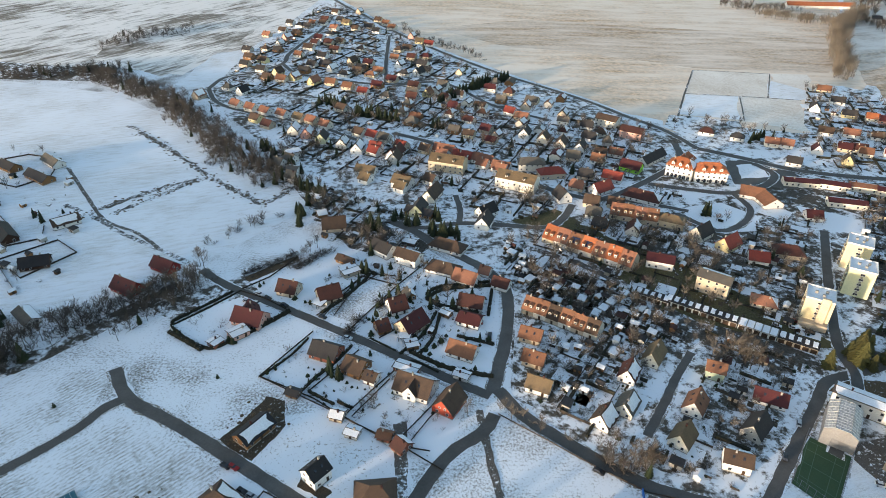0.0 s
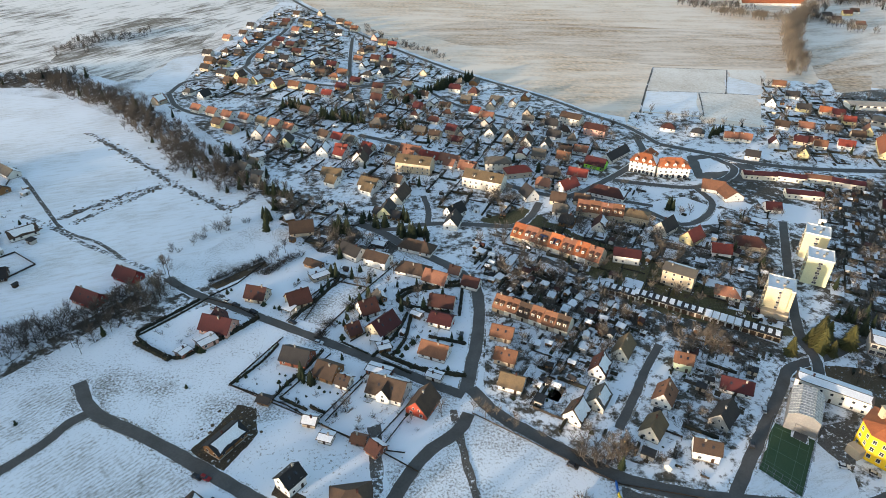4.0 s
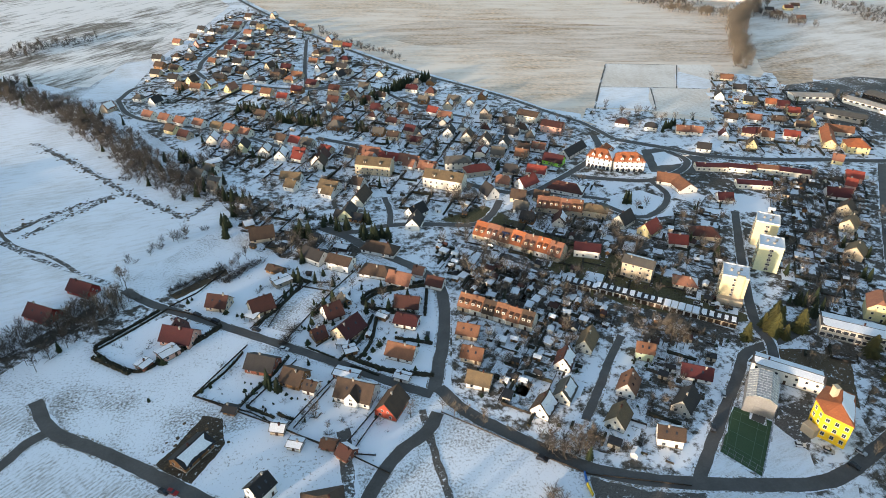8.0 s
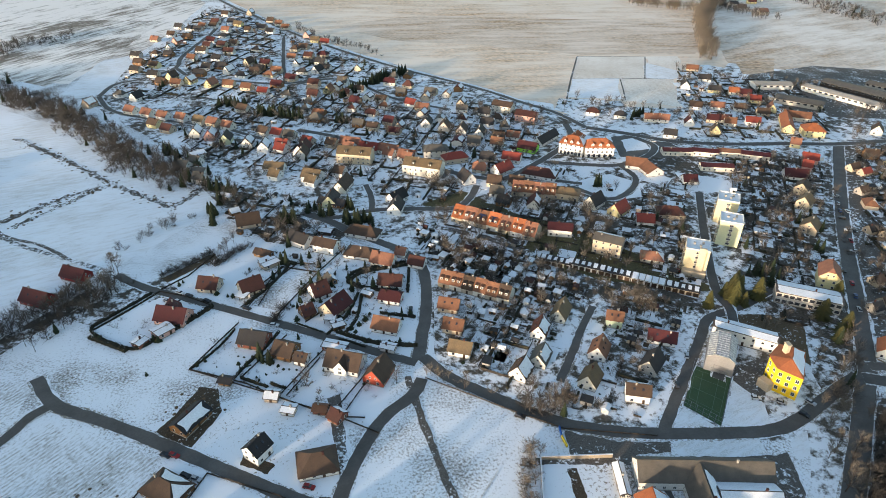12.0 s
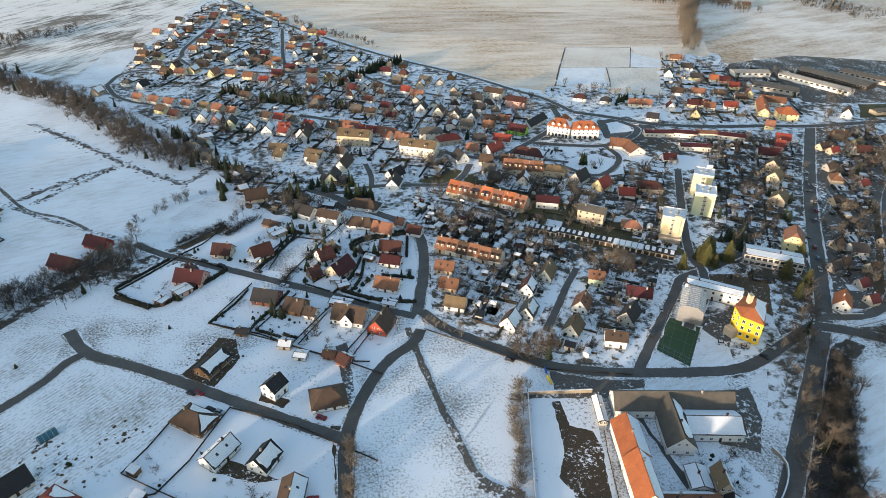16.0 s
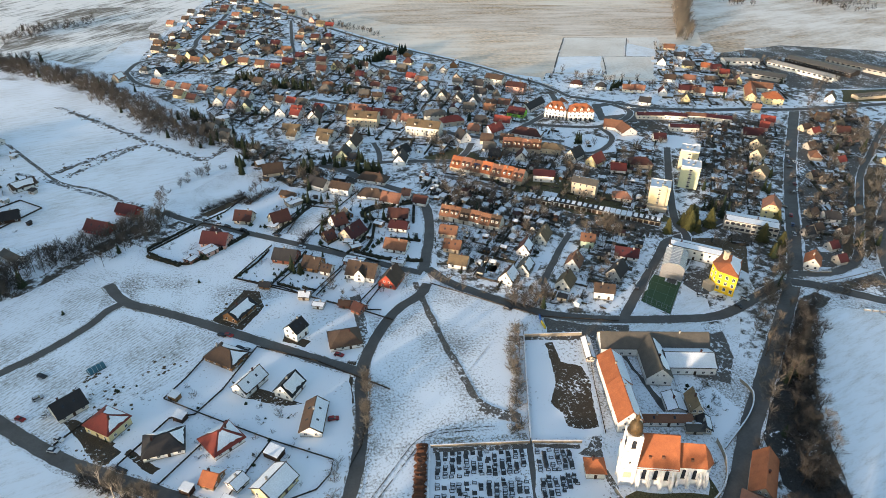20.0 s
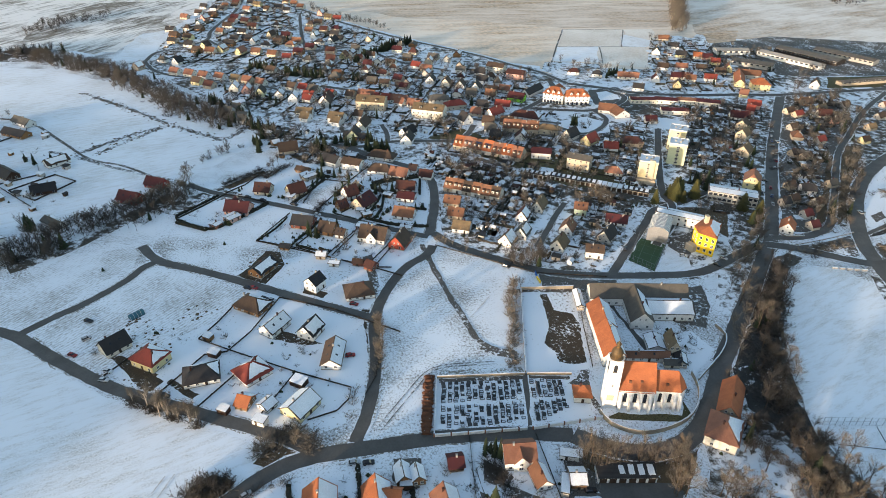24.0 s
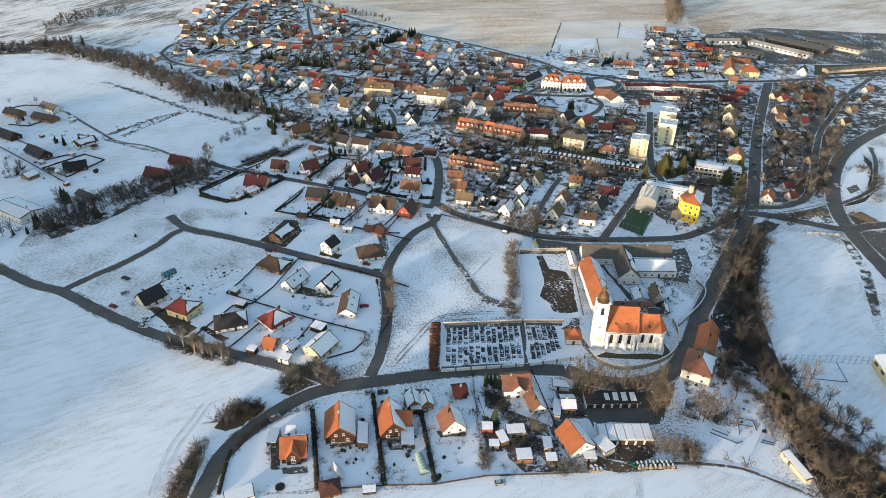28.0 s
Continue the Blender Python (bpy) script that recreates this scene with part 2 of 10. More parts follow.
# ---- mesh tools ----
class Shape:
    def __init__(self):
        self.v, self.f, self.m = [], [], []

    def face(self, pts, mi=0):
        i = len(self.v)
        self.v.extend(tuple(p) for p in pts)
        self.f.append(tuple(range(i, i + len(pts))))
        self.m.append(mi)

    def prism(self, poly, dz, mi=0):
        """A 3D polygon, given anticlockwise seen from outside, thickened by the vector dz towards the inside."""
        d = Vector(dz) if not isinstance(dz, float) else Vector((0, 0, -dz))
        top = [Vector(p) for p in poly]
        bot = [p + d for p in top]
        self.face(top, mi)
        self.face(bot[::-1], mi)
        n = len(top)
        for i in range(n):
            j = (i + 1) % n
            self.face((top[j], top[i], bot[i], bot[j]), mi)

    def box(self, cx, cy, z0, sx, sy, sz, mi=0, rot=0.0):
        c, s = math.cos(radians(rot)), math.sin(radians(rot))
        q = [(cx + c * x - s * y, cy + s * x + c * y, z0 + sz) for x, y in ((-sx / 2, -sy / 2), (sx / 2, -sy / 2), (sx / 2, sy / 2), (-sx / 2, sy / 2))]
        self.prism(q, float(sz), mi)

    def tube(self, a, b, ra, rb, n=4, mi=0):
        a, b = Vector(a), Vector(b)
        d = (b - a)
        u = d.orthogonal().normalized()
        w = d.normalized().cross(u)
        i = len(self.v)
        for p, r in ((a, ra), (b, rb)):
            for k in range(n):
                t = 2 * math.pi * k / n
                self.v.append(tuple(p + u * (r * math.cos(t)) + w * (r * math.sin(t))))
        for k in range(n):
            j = (k + 1) % n
            self.f.append((i + k, i + j, i + n + j, i + n + k))
            self.m.append(mi)

    def lathe(self, prof, n=12, mi=0, cx=0.0, cy=0.0):
        i = len(self.v)
        for r, z in prof:
            for k in range(n):
                t = 2 * math.pi * k / n
                self.v.append((cx + r * math.cos(t), cy + r * math.sin(t), z))
        for j in range(len(prof) - 1):
            for k in range(n):
                a, b = i + j * n + k, i + j * n + (k + 1) % n
                self.f.append((a, b, b + n, a + n))
                self.m.append(mi)

    def mesh(self, name, *mats):
        me = bpy.data.meshes.new(name)
        me.from_pydata(self.v, [], self.f)
        for k in mats:
            me.materials.append(M[k])
        if len(mats) > 1:
            me.polygons.foreach_set("material_index", self.m)
        me.update()
        return me


def thing(name, x, y, rot=0.0, z=0.0, label="", category="", group="", kind=""):
    e = new(name)
    e.matrix_world = pose(x, y, z, 0, 0, rot)
    return tagged(e, label, category, group, kind)


def part(name, shape, material, parent, label="", at=None):
    me = shape if isinstance(shape, bpy.types.Mesh) else shape.mesh(name, *((material,) if isinstance(material, str) else material))
    ob = new(name, me)
    ob.parent = parent
    if at is not None:
        ob.matrix_basis = at
    if label:
        ob["label"] = label
    return ob


def solid(name, shape, material, label="", category="", group="", kind="", at=None):
    me = shape if isinstance(shape, bpy.types.Mesh) else shape.mesh(name, *((material,) if isinstance(material, str) else material))
    ob = new(name, me)
    if at is not None:
        ob.matrix_world = at
    return tagged(ob, label, category, group, kind)


# ---- ground, roads ----
def patch(pts, material, z, name="ground_patch", label="", category="ground", kind="structure", soft=4.0, seed=0):
    """A field or yard with a slightly ragged edge, laid on the ground sheet."""
    rng = random.Random(seed + int(abs(pts[0][0]) * 10))
    if material in ("wet_soil", "yard_dark", "bramble", "worn", "garden_light"):
        soft = 1.0
    out = []
    n = len(pts)
    for i in range(n):
        a, b = Vector(pts[i]), Vector(pts[(i + 1) % n])
        k = max(1, int((b - a).length / max(soft, 0.8)))
        nrm = Vector((-(b - a).y, (b - a).x)).normalized()
        drift = 0.0
        for j in range(k):
            drift = drift * 0.75 + rng.uniform(-0.16, 0.16) * max(soft, 1.5)
            p = a.lerp(b, j / k) + nrm * (drift if j else 0)
            out.append((p.x, p.y, z))
    bm = bmesh.new()
    f = bm.faces.new([bm.verts.new(p) for p in out])
    if f.normal.z < 0:
        f.normal_flip()
    bmesh.ops.triangulate(bm, faces=[f])
    bm.normal_update()
    for q in bm.faces:
        if q.normal.z < 0:
            q.normal_flip()
    me = bpy.data.meshes.new(name)
    bm.to_mesh(me)
    bm.free()
    me.materials.append(M[material])
    return tagged(new(name, me), label or material.replace("_", " ") + " lying on the open ground", category, kind=kind)


def smooth_line(pts, step=3.0):
    P = [Vector((x, y)) for x, y in pts]
    P = [P[0] * 2 - P[1]] + P + [P[-1] * 2 - P[-2]]
    out = []
    for i in range(1, len(P) - 2):
        n = max(1, int((P[i + 1] - P[i]).length / step))
        for j in range(n):
            t = j / n
            a, b, c, d = P[i - 1], P[i], P[i + 1], P[i + 2]
            out.append(0.5 * (2 * b + (c - a) * t + (2 * a - 5 * b + 4 * c - d) * t * t + (3 * b - a - 3 * c + d) * t ** 3))
    out.append(P[-2])
    return out


def ribbon(pts, width, z, ragged=0.0, seed=1):
    s, line, rng = Shape(), smooth_line(pts), random.Random(seed)
    prev = None
    for i, p in enumerate(line):
        d = (line[min(i + 1, len(line) - 1)] - line[max(i - 1, 0)]).normalized()
        n = Vector((-d.y, d.x)) * width / 2
        a, b = p + n * (1 + rng.uniform(-ragged, ragged)), p - n * (1 + rng.uniform(-ragged, ragged))
        cur = ((a.x, a.y, z), (b.x, b.y, z))
        if prev:
            s.face((prev[0], prev[1], cur[1], cur[0]))
        prev = cur
    return s


ROAD_N = [0]
SPOIL = []


def road(pts, width):
    ROAD_N[0] += 1
    z = 0.15 + 0.004 * ROAD_N[0]
    solid("road_verge", ribbon(pts, width + 1.4, z - 0.05, 0.6 / (width / 2 + 0.7), ROAD_N[0]), "verge", "strip of dirty snow and dead grass along the road", "verge", kind="structure")
    solid("road", ribbon(pts, width, z, 0.22 / (width / 2)), "asphalt", "grey asphalt village road cleared of snow", "road", kind="structure")


def track(pts, width):
    ROAD_N[0] += 1
    SPOIL.append((pts, width))
    z = 0.08 + 0.002 * ROAD_N[0]
    dug = width in (1.5, 2.0, 2.5)
    solid("footpath", ribbon(pts, width * (1.7 if dug else 1.0), z, 0.65 if dug else 0.22, ROAD_N[0]), "churned" if dug or width == 3.0 else "worn" if width > 1 else "trail", "trodden muddy footpath across the snowy meadow", "path", kind="structure")


def wheel_track(pts):
    ROAD_N[0] += 1
    solid("wheel_track", ribbon(pts, 0.42, 0.08 + 0.002 * ROAD_N[0], 0.5, ROAD_N[0]), "churned", "narrow dark wheel track pressed into the snow", "track", kind="structure")


# ---- houses ----
def window_mesh(w, h, name):
    s = Shape()
    t = 0.10
    for cx, cz, sx, sz in ((0, h - t, w, t), (0, 0, w, t), (-w / 2 + t / 2, t, t, h - 2 * t), (w / 2 - t / 2, t, t, h - 2 * t), (0, t, 0.06, h - 2 * t)):
        s.box(cx, -0.04, cz, sx, 0.12, sz)
    s.box(0, -0.06, -0.08, w + 0.2, 0.2, 0.08)
    return s.mesh(name, "frame_white")


def pane_mesh(w, h, name):
    s = Shape()
    s.box(0, -0.01, 0.08, w - 0.16, 0.04, h - 0.16)
    return s.mesh(name, "glass")


def plain_window_mesh(w, h, name):
    s = Shape()
    s.box(0, -0.02, 0, w, 0.08, h, 0)
    s.box(0, -0.04, 0.1, w - 0.2, 0.08, h - 0.2, 1)
    return s.mesh(name, "frame_white", "glass")


WIN = {}


def window(parent, x, y, z, turn, w=1.2, h=1.3, near=True):
    """A window on a wall; turn: degrees from facing -y."""
    key = (w, h, near)
    if key not in WIN:
        WIN[key] = (window_mesh(w, h, "window_frame"), pane_mesh(w, h, "pane")) if near else (plain_window_mesh(w, h, "window"), None)
    fr, pn = WIN[key]
    ob = part("window", fr, None, parent, at=pose(x, y, z, 0, 0, turn))
    if pn:
        part("pane", pn, None, ob)
    return ob


def roof_slopes(L, W, wh, rh, kind, o=0.55, row=0):
    """The slopes of a roof, each a 3D polygon anticlockwise from above, with its outward direction."""
    sl = rh / (W / 2)
    ze, zr, a, b = wh - o * sl, wh + rh, L / 2 + (0.0 if row else o), W / 2 + o
    if kind == "gable":
        return [([(-a, -b, ze), (a, -b, ze), (a, 0, zr), (-a, 0, zr)], (0, -1)), ([(a, b, ze), (-a, b, ze), (-a, 0, zr), (a, 0, zr)], (0, 1))]
    if kind == "half":
        r, c = L / 2 - W * 0.16, W * 0.19
        zc = zr - c * sl
        return [([(-a, -b, ze), (a, -b, ze), (a, -c, zc), (r, 0, zr), (-r, 0, zr), (-a, -c, zc)], (0, -1)),
                ([(a, b, ze), (-a, b, ze), (-a, c, zc), (-r, 0, zr), (r, 0, zr), (a, c, zc)], (0, 1)),
                ([(a, -c, zc), (a, c, zc), (r, 0, zr)], (1, 0)), ([(-a, c, zc), (-a, -c, zc), (-r, 0, zr)], (-1, 0))]
    r = max(L / 2 - W * 0.46, 0.15)
    return [([(-a, -b, ze), (a, -b, ze), (r, 0, zr), (-r, 0, zr)], (0, -1)), ([(a, b, ze), (-a, b, ze), (-r, 0, zr), (r, 0, zr)], (0, 1)),
            ([(a, -b, ze), (a, b, ze), (r, 0, zr)], (1, 0)), ([(-a, b, ze), (-a, -b, ze), (-r, 0, zr)], (-1, 0))]


def snow_sheet(poly, rng, cover, jag=1.0):
    """A sheet of snow on a slope, with a ragged lower edge where it has slid off."""
    P = [Vector(p) for p in poly]
    c = sum(P, Vector()) / len(P)
    P = [c + (p - c) * 0.95 for p in P]
    zt, zb = max(p.z for p in P), min(p.z for p in P)
    out = []
    n = len(P)
    for i in range(n):
        a, b = P[i], P[(i + 1) % n]
        low = abs(a.z - zb) < 0.05 and abs(b.z - zb) < 0.05
        k = 7 if low else 3
        for j in range(k):
            p = a.lerp(b, j / k)
            if low or j:
                p = p + (c - p) * jag * rng.uniform(0.0, 0.10 if not low else 0.25)
            out.append(p)
    top = Vector((c.x, c.y, zt))
    if cover < 1:
        out = [top.lerp(p, cover + rng.uniform(-0.08, 0.08)) for p in out]
    s = Shape()
    s.prism([p + Vector((0, 0, 0.16)) for p in out], 0.13)
    return s


HOUSES = []
ROOF_WORD = {"orange": "orange tiled", "red": "red tiled", "darkred": "dark red tiled", "maroon": "maroon sheet", "brown": "brown tiled", "dark": "dark grey",
             "black": "black", "grey": "grey slate", "ochre_roof": "ochre tiled", "tan_roof": "brick-coloured tiled", "snow": "snow-covered", "salmon": "faded red tiled"}
WALL_WORD = {"straw": "pale yellow", "darkwood": "dark brown timber", "wood": "brown timber", "redwood": "red timber", "palegreen": "pale green", "lime": "bright green", "brick": "red brick"}


def house(x, y, rot, L, W, wh, rh, roof, wall, kind="gable", d=2, snow=0, gab=0, row=0, name="house", label="", category="house", group=""):
    rng = random.Random(int(x * 7 + y * 13) + 5)
    HOUSES.append((x, y, max(L, W) / 2 + 1.5))
    L = max(L, 5.0)
    shape = {"gable": "gabled", "hip": "hipped", "half": "half-hipped"}[kind]
    e = thing(name, x, y, rot, group=group, category=category, label=label or f"{WALL_WORD.get(wall, wall)} house with a {shape} {ROOF_WORD[roof]} roof" + (" under snow" if snow == 2 else ""))
    s = Shape()
    hl, hw = L / 2, W / 2
    if kind == "hip":
        s.box(0, 0, 0, L, W, wh)
    else:
        zt = wh + rh - 0.12
        g = [(-hl, -hw, 0), (-hl, -hw, wh), (-hl, 0, zt), (-hl, hw, wh), (-hl, hw, 0)]
        if kind == "half":
            c = W * 0.17
            zc = zt - c * rh / hw - 0.1
            g = [(-hl, -hw, 0), (-hl, -hw, wh), (-hl, -c, zc), (-hl, c, zc), (-hl, hw, wh), (-hl, hw, 0)]
        s.prism(g, Vector((L, 0, 0)))
    part("wall", s, "wall_" + wall, e)
    if d > 1:
        s = Shape()
        s.box(0, 0, 0, L + 0.12, W + 0.12, 0.45)
        part("plinth", s, "concrete", e, "grey rendered plinth")
    slopes = roof_slopes(L, W, wh, rh, kind, 0.55 if d > 1 else 0.4, row)
    s = Shape()
    for poly, _ in slopes:
        s.prism([(px, py, pz + 0.12) for px, py, pz in poly], 0.2)
    if kind == "gable":
        s.box(0, 0, wh + rh + 0.04, L + (0.0 if row else 1.1), 0.3, 0.16)
    part("roof", s, "roof_" + roof, e)
    ca, sa = math.cos(radians(rot)), math.sin(radians(rot))
    for poly, (nx, ny) in slopes:
        face = (ca * nx - sa * ny) * SUN_XY.x + (sa * nx + ca * ny) * SUN_XY.y
        cover = 0
        if snow == 2 and (face < 0.5 or roof == "snow"):
            cover = 1
        elif snow == 1 and face < 0.1:
            cover = 0.85
        elif snow == 0 and face < -0.2 and rng.random() < 0.22:
            cover = 0.92
        if cover:
            part("roof_snow", snow_sheet(poly, rng, cover, 0.35 if cover == 1 else 1.0), "snow", e, "sheet of snow lying on the shaded slope")
    cx, cy = rng.uniform(-0.3, 0.3) * L, rng.uniform(-0.12, 0.12) * W
    s = Shape()
    zc = wh + rh * (1 - abs(cy) / hw) - 0.5
    s.box(cx, cy, zc, 0.6, 0.6, 1.7)
    s.box(cx, cy, zc + 1.7, 0.78, 0.78, 0.12)
    part("chimney", s, "concrete" if rng.random() < 0.5 else "roof_darkred", e, "square chimney stack")
    if d == 2 and y > 255:
        d = 1
    near = d > 1 and y < 150
    floors = [0.95 + 2.8 * i for i in range(max(1, int((wh + 0.6) / 2.75)))]
    n = max(1, int(L / 3.3))
    if d == 0:
        n, floors = 2, [1.1]
    north = {0: -ca, 180: ca, 90: sa, -90: -sa}
    blind = {k for k, v in north.items() if v > 0.35}
    for zf in floors:
        for i in range(n):
            px = (i + 0.5) / n * L - hl
            if not (zf < 1 and i == n // 2) and 0 not in blind:
                window(e, px, -hw, zf, 0, near=near)
            if i % 2 == 0 and d > 1 and 180 not in blind:
                window(e, px, hw, zf, 180, near=near)
        for sx in () if row or d == 0 else [q for q in (-1, 1) if 90 * q not in blind]:
            for py in (-0.24, 0.24) if d > 1 else (0.2,):
                window(e, sx * hl, py * W, zf, 90 * sx, near=near)
    if kind != "hip" and rh > 3.2 and not row:
        for sx in [q for q in (-1, 1) if 90 * q not in blind]:
            for py in ((-0.13, 0.13) if W > 7.5 and d > 1 else (0,)):
                window(e, sx * hl, py * W, wh + 0.3, 90 * sx, 0.9, 1.1, near=near)
    if d > 1:
        s = Shape()
        s.box(0, -0.05, 0, 1.0, 0.1, 2.05)
        s.box(0, -0.08, 1.2, 0.5, 0.1, 0.5)
        part("door", s, "dark_wood", e, "brown front door", at=pose((n // 2 + 0.5) / n * L - hl, -hw, 0.1))
        if roof in ("brown", "dark", "black", "maroon", "darkred", "tan_roof") and rng.random() < 0.6 and kind != "hip":
            sl = math.degrees(math.atan2(rh, hw))
            for side in (-1, 1):
                for px in (-0.2, 0.18):
                    s = Shape()
                    s.box(0, 0, 0, 0.8, 1.1, 0.1)
                    part("skylight", s, "glass", e, "roof window", at=pose(px * L, side * hw * 0.5, wh + rh * 0.5 + 0.16, -side * sl, 0, 0))
    if row == 2:
        for px in (-0.22, 0.22):
            s = Shape()
            s.box(px * L, -hw * 0.62, wh + rh * 0.25, 1.3, hw * 0.6, rh * 0.36)
            dm = part("dormer", s, "wall_" + wall, e)
            s = Shape()
            s.box(px * L, -hw * 0.62, wh + rh * 0.61, 1.7, hw * 0.75, 0.15)
            part("dormer_roof", s, "roof_" + roof, dm)
            window(e, px * L, -hw * 0.92, wh + rh * 0.27, 0, 0.9, 1.1, near=False)
    if gab:
        gw, gh = W * 0.5, rh * 0.85
        s = Shape()
        s.prism([(-gw / 2, -hw - 0.8, 0), (gw / 2, -hw - 0.8, 0), (gw / 2, -hw - 0.8, wh + 0.3), (0, -hw - 0.8, wh + gh), (-gw / 2, -hw - 0.8, wh + 0.3)], Vector((0, hw + 0.6, 0)))
        wing = part("front_gable", s, "wall_" + wall, e)
        s = Shape()
        for sx in (-1, 1):
            q = [(0, -hw - 1.2, wh + gh + 0.1), (0, 0, wh + gh + 0.1), (sx * (gw / 2 + 0.4), 0, wh - 0.1), (sx * (gw / 2 + 0.4), -hw - 1.2, wh - 0.1)]
            s.prism(q if sx < 0 else q[::-1], 0.18)
        part("gable_roof", s, "roof_" + roof, wing)
        window(e, 0, -hw - 0.8, 0.9, 0, 1.6, 1.5)
        window(e, 0, -hw - 0.8, 3.1, 0, 1.2, 1.2)
    return e


# ---- ground sheet ----
s = Shape()
s.face([(-2500, -900, 0), (2500, -900, 0), (2500, 4200, 0), (-2500, 4200, 0)])
solid("ground", s, "snow_field", "snow-covered meadow land with dry grass showing through", "ground", kind="structure")



def hill(crest, height, spread):
    """An unseen snowy ridge, added to shade the western meadows from the low sun."""
    s, rng = Shape(), random.Random(3)
    xs, ys = np.arange(-1120, -289, 30.0), np.arange(-860, 341, 30.0)
    P = [np.array(p, float) for p in crest]

    def up(x, y):
        q, best = np.array((x, y)), 1e9
        for a, b in zip(P, P[1:]):
            t = min(1, max(0, (q - a) @ (b - a) / ((b - a) @ (b - a))))
            best = min(best, np.linalg.norm(q - a - t * (b - a)))
        return height * math.exp(-(best / spread) ** 2) * (1 + 0.06 * math.sin(x * 0.021) + 0.05 * math.sin(y * 0.034)) - 0.6
    for y in ys:
        for x in xs:
            s.v.append((float(x), float(y), up(x, y)))
    n = len(xs)
    for j in range(len(ys) - 1):
        for i in range(n - 1):
            s.f.append((j * n + i, j * n + i + 1, (j + 1) * n + i + 1, (j + 1) * n + i))
            s.m.append(0)
    solid("hill", s, "snow_field", "unseen snow-covered hill added to shade the western meadows", "hill", kind="structure")


# stands out of view; height and crest set how far its shade reaches
hill([(-430, -117), (-505, 25), (-660, 120)], 48.0, 85.0)

# roads
road([(-87.3, -7.8), (-84.1, 3.9), (-80.1, 14.1), (-71.2, 23.9), (-57.3, 34.5), (-44.3, 39.1), (-31, 40.1), (-17.4, 40.4), (5.6, 40.6), (28.7, 38.5), (51.3, 34)], 6.5)
road([(51.3, 34), (60.7, 26.9), (73, 22.3), (86.7, 23.2), (99.8, 30.8), (112.5, 44.4), (125.2, 60.5), (137.7, 74.1), (155.3, 93.4), (175.2, 115.2), (192.2, 134.3), (205.7, 149.2), (224.2, 176.6), (244.7, 208), (275.4, 254.2), (306.6, 298), (361, 372.1)], 7.5)
road([(-229.9, 170.1), (-206.4, 151.7), (-184.5, 134.1), (-168.9, 125.4), (-145.9, 106), (-122.3, 87.8), (-106.4, 78.2), (-86.3, 67.9), (-69.5, 59.1), (-53.2, 50.3), (-42.1, 41.9)], 5.5)
road([(-168.8, 126.8), (-159.2, 136.3), (-146, 147.6), (-132.6, 163.3), (-127.2, 173.8), (-120.6, 179)], 4.5)
road([(-132.7, 195.4), (-120.6, 179), (-97.7, 165.9), (-75.6, 152.2), (-48.8, 134.9), (-26.3, 120.6), (-14.7, 113.6)], 5.0)
road([(-27.4, 43.4), (-21.5, 59), (-17, 81.8), (-14.7, 113.6), (-7.8, 133.7), (3.5, 152.4), (16.2, 163.1), (20.9, 171.7)], 5.0)
road([(20.7, 182.7), (25.1, 200.5), (28.5, 214.9), (31.9, 239.5), (30.9, 256), (22.4, 270.7), (11.5, 281.6), (-2.9, 294.6), (-15.1, 309.2), (-31.1, 321.2)], 5.5)
road([(22.9, 184.8), (31.4, 171.2), (43, 160.8), (55.9, 150.2), (70.2, 139.8), (87.1, 133.3), (104.8, 129.4), (127.1, 126.1), (146.1, 124.6), (159.7, 128), (181.6, 138.5), (198.6, 146)], 5.5)
track([(-224.6, 337.3), (-200.4, 322.4), (-175.7, 303.6), (-144.1, 284.2), (-118.7, 267)], 3.0)
road([(-120.7, 268.3), (-104.2, 254.9), (-67.3, 233.8), (-41.2, 218.3), (-16.8, 203.6), (5.9, 189.2), (19.8, 181.2)], 4.5)
road([(105.7, 130.4), (115.2, 141.9), (132.3, 162.1), (147.2, 179.5), (157, 190.7), (179, 197.7), (199, 207.5)], 4.5)
road([(75.7, 161.4), (86.2, 176.7), (96, 192.3), (107.3, 207.8)], 3.5)
road([(-31.1, 321.2), (-12, 312.6), (10.5, 317.9), (33.2, 316.7), (59, 313.9), (71.1, 324.9), (79.7, 342.2)], 4.5)
road([(10.5, 317.9), (11.4, 334.9), (8.9, 353.7)], 3.5)
road([(-36.9, 456.3), (-3.7, 434.3), (40.8, 387.8), (70.7, 361.4), (97.5, 349.6), (122.3, 365.9), (155.3, 396.3), (168.4, 416.4), (172.1, 440.4)], 5.0)
road([(97.5, 349.6), (121.9, 345.4), (147.7, 334.8)], 4.0)
road([(133.6, 371.7), (158.1, 363.8), (183.5, 359.4), (207.9, 370), (222.1, 387.4), (215.4, 405.2)], 5.0)
road([(139.4, 332), (156.8, 312), (174.5, 320.7), (186, 338.5), (183.5, 359.4)], 4.0)
road([(185.7, 430.4), (213.1, 413.2), (239, 395.1), (277.9, 383.7), (325, 377.8), (361, 372.1), (413.1, 372.4), (484, 373.5)], 6.0)
road([(459.8, 286.9), (381, 250.9), (341.4, 230.3), (313.8, 211.1), (289.1, 187.2), (268.5, 161.4), (253.7, 137.8), (245.2, 116), (239.6, 95.9), (235.4, 77.6), (227.8, 50.2)], 8.5)
road([(199.9, 144.5), (213.2, 138.2), (225.2, 129.6), (234.5, 122.8), (246.1, 117.1), (259.8, 118.7), (288.1, 118)], 6.5)
road([(207.1, 150.4), (225.2, 148.2), (243.6, 154.7), (257.8, 167.1)], 5.0)
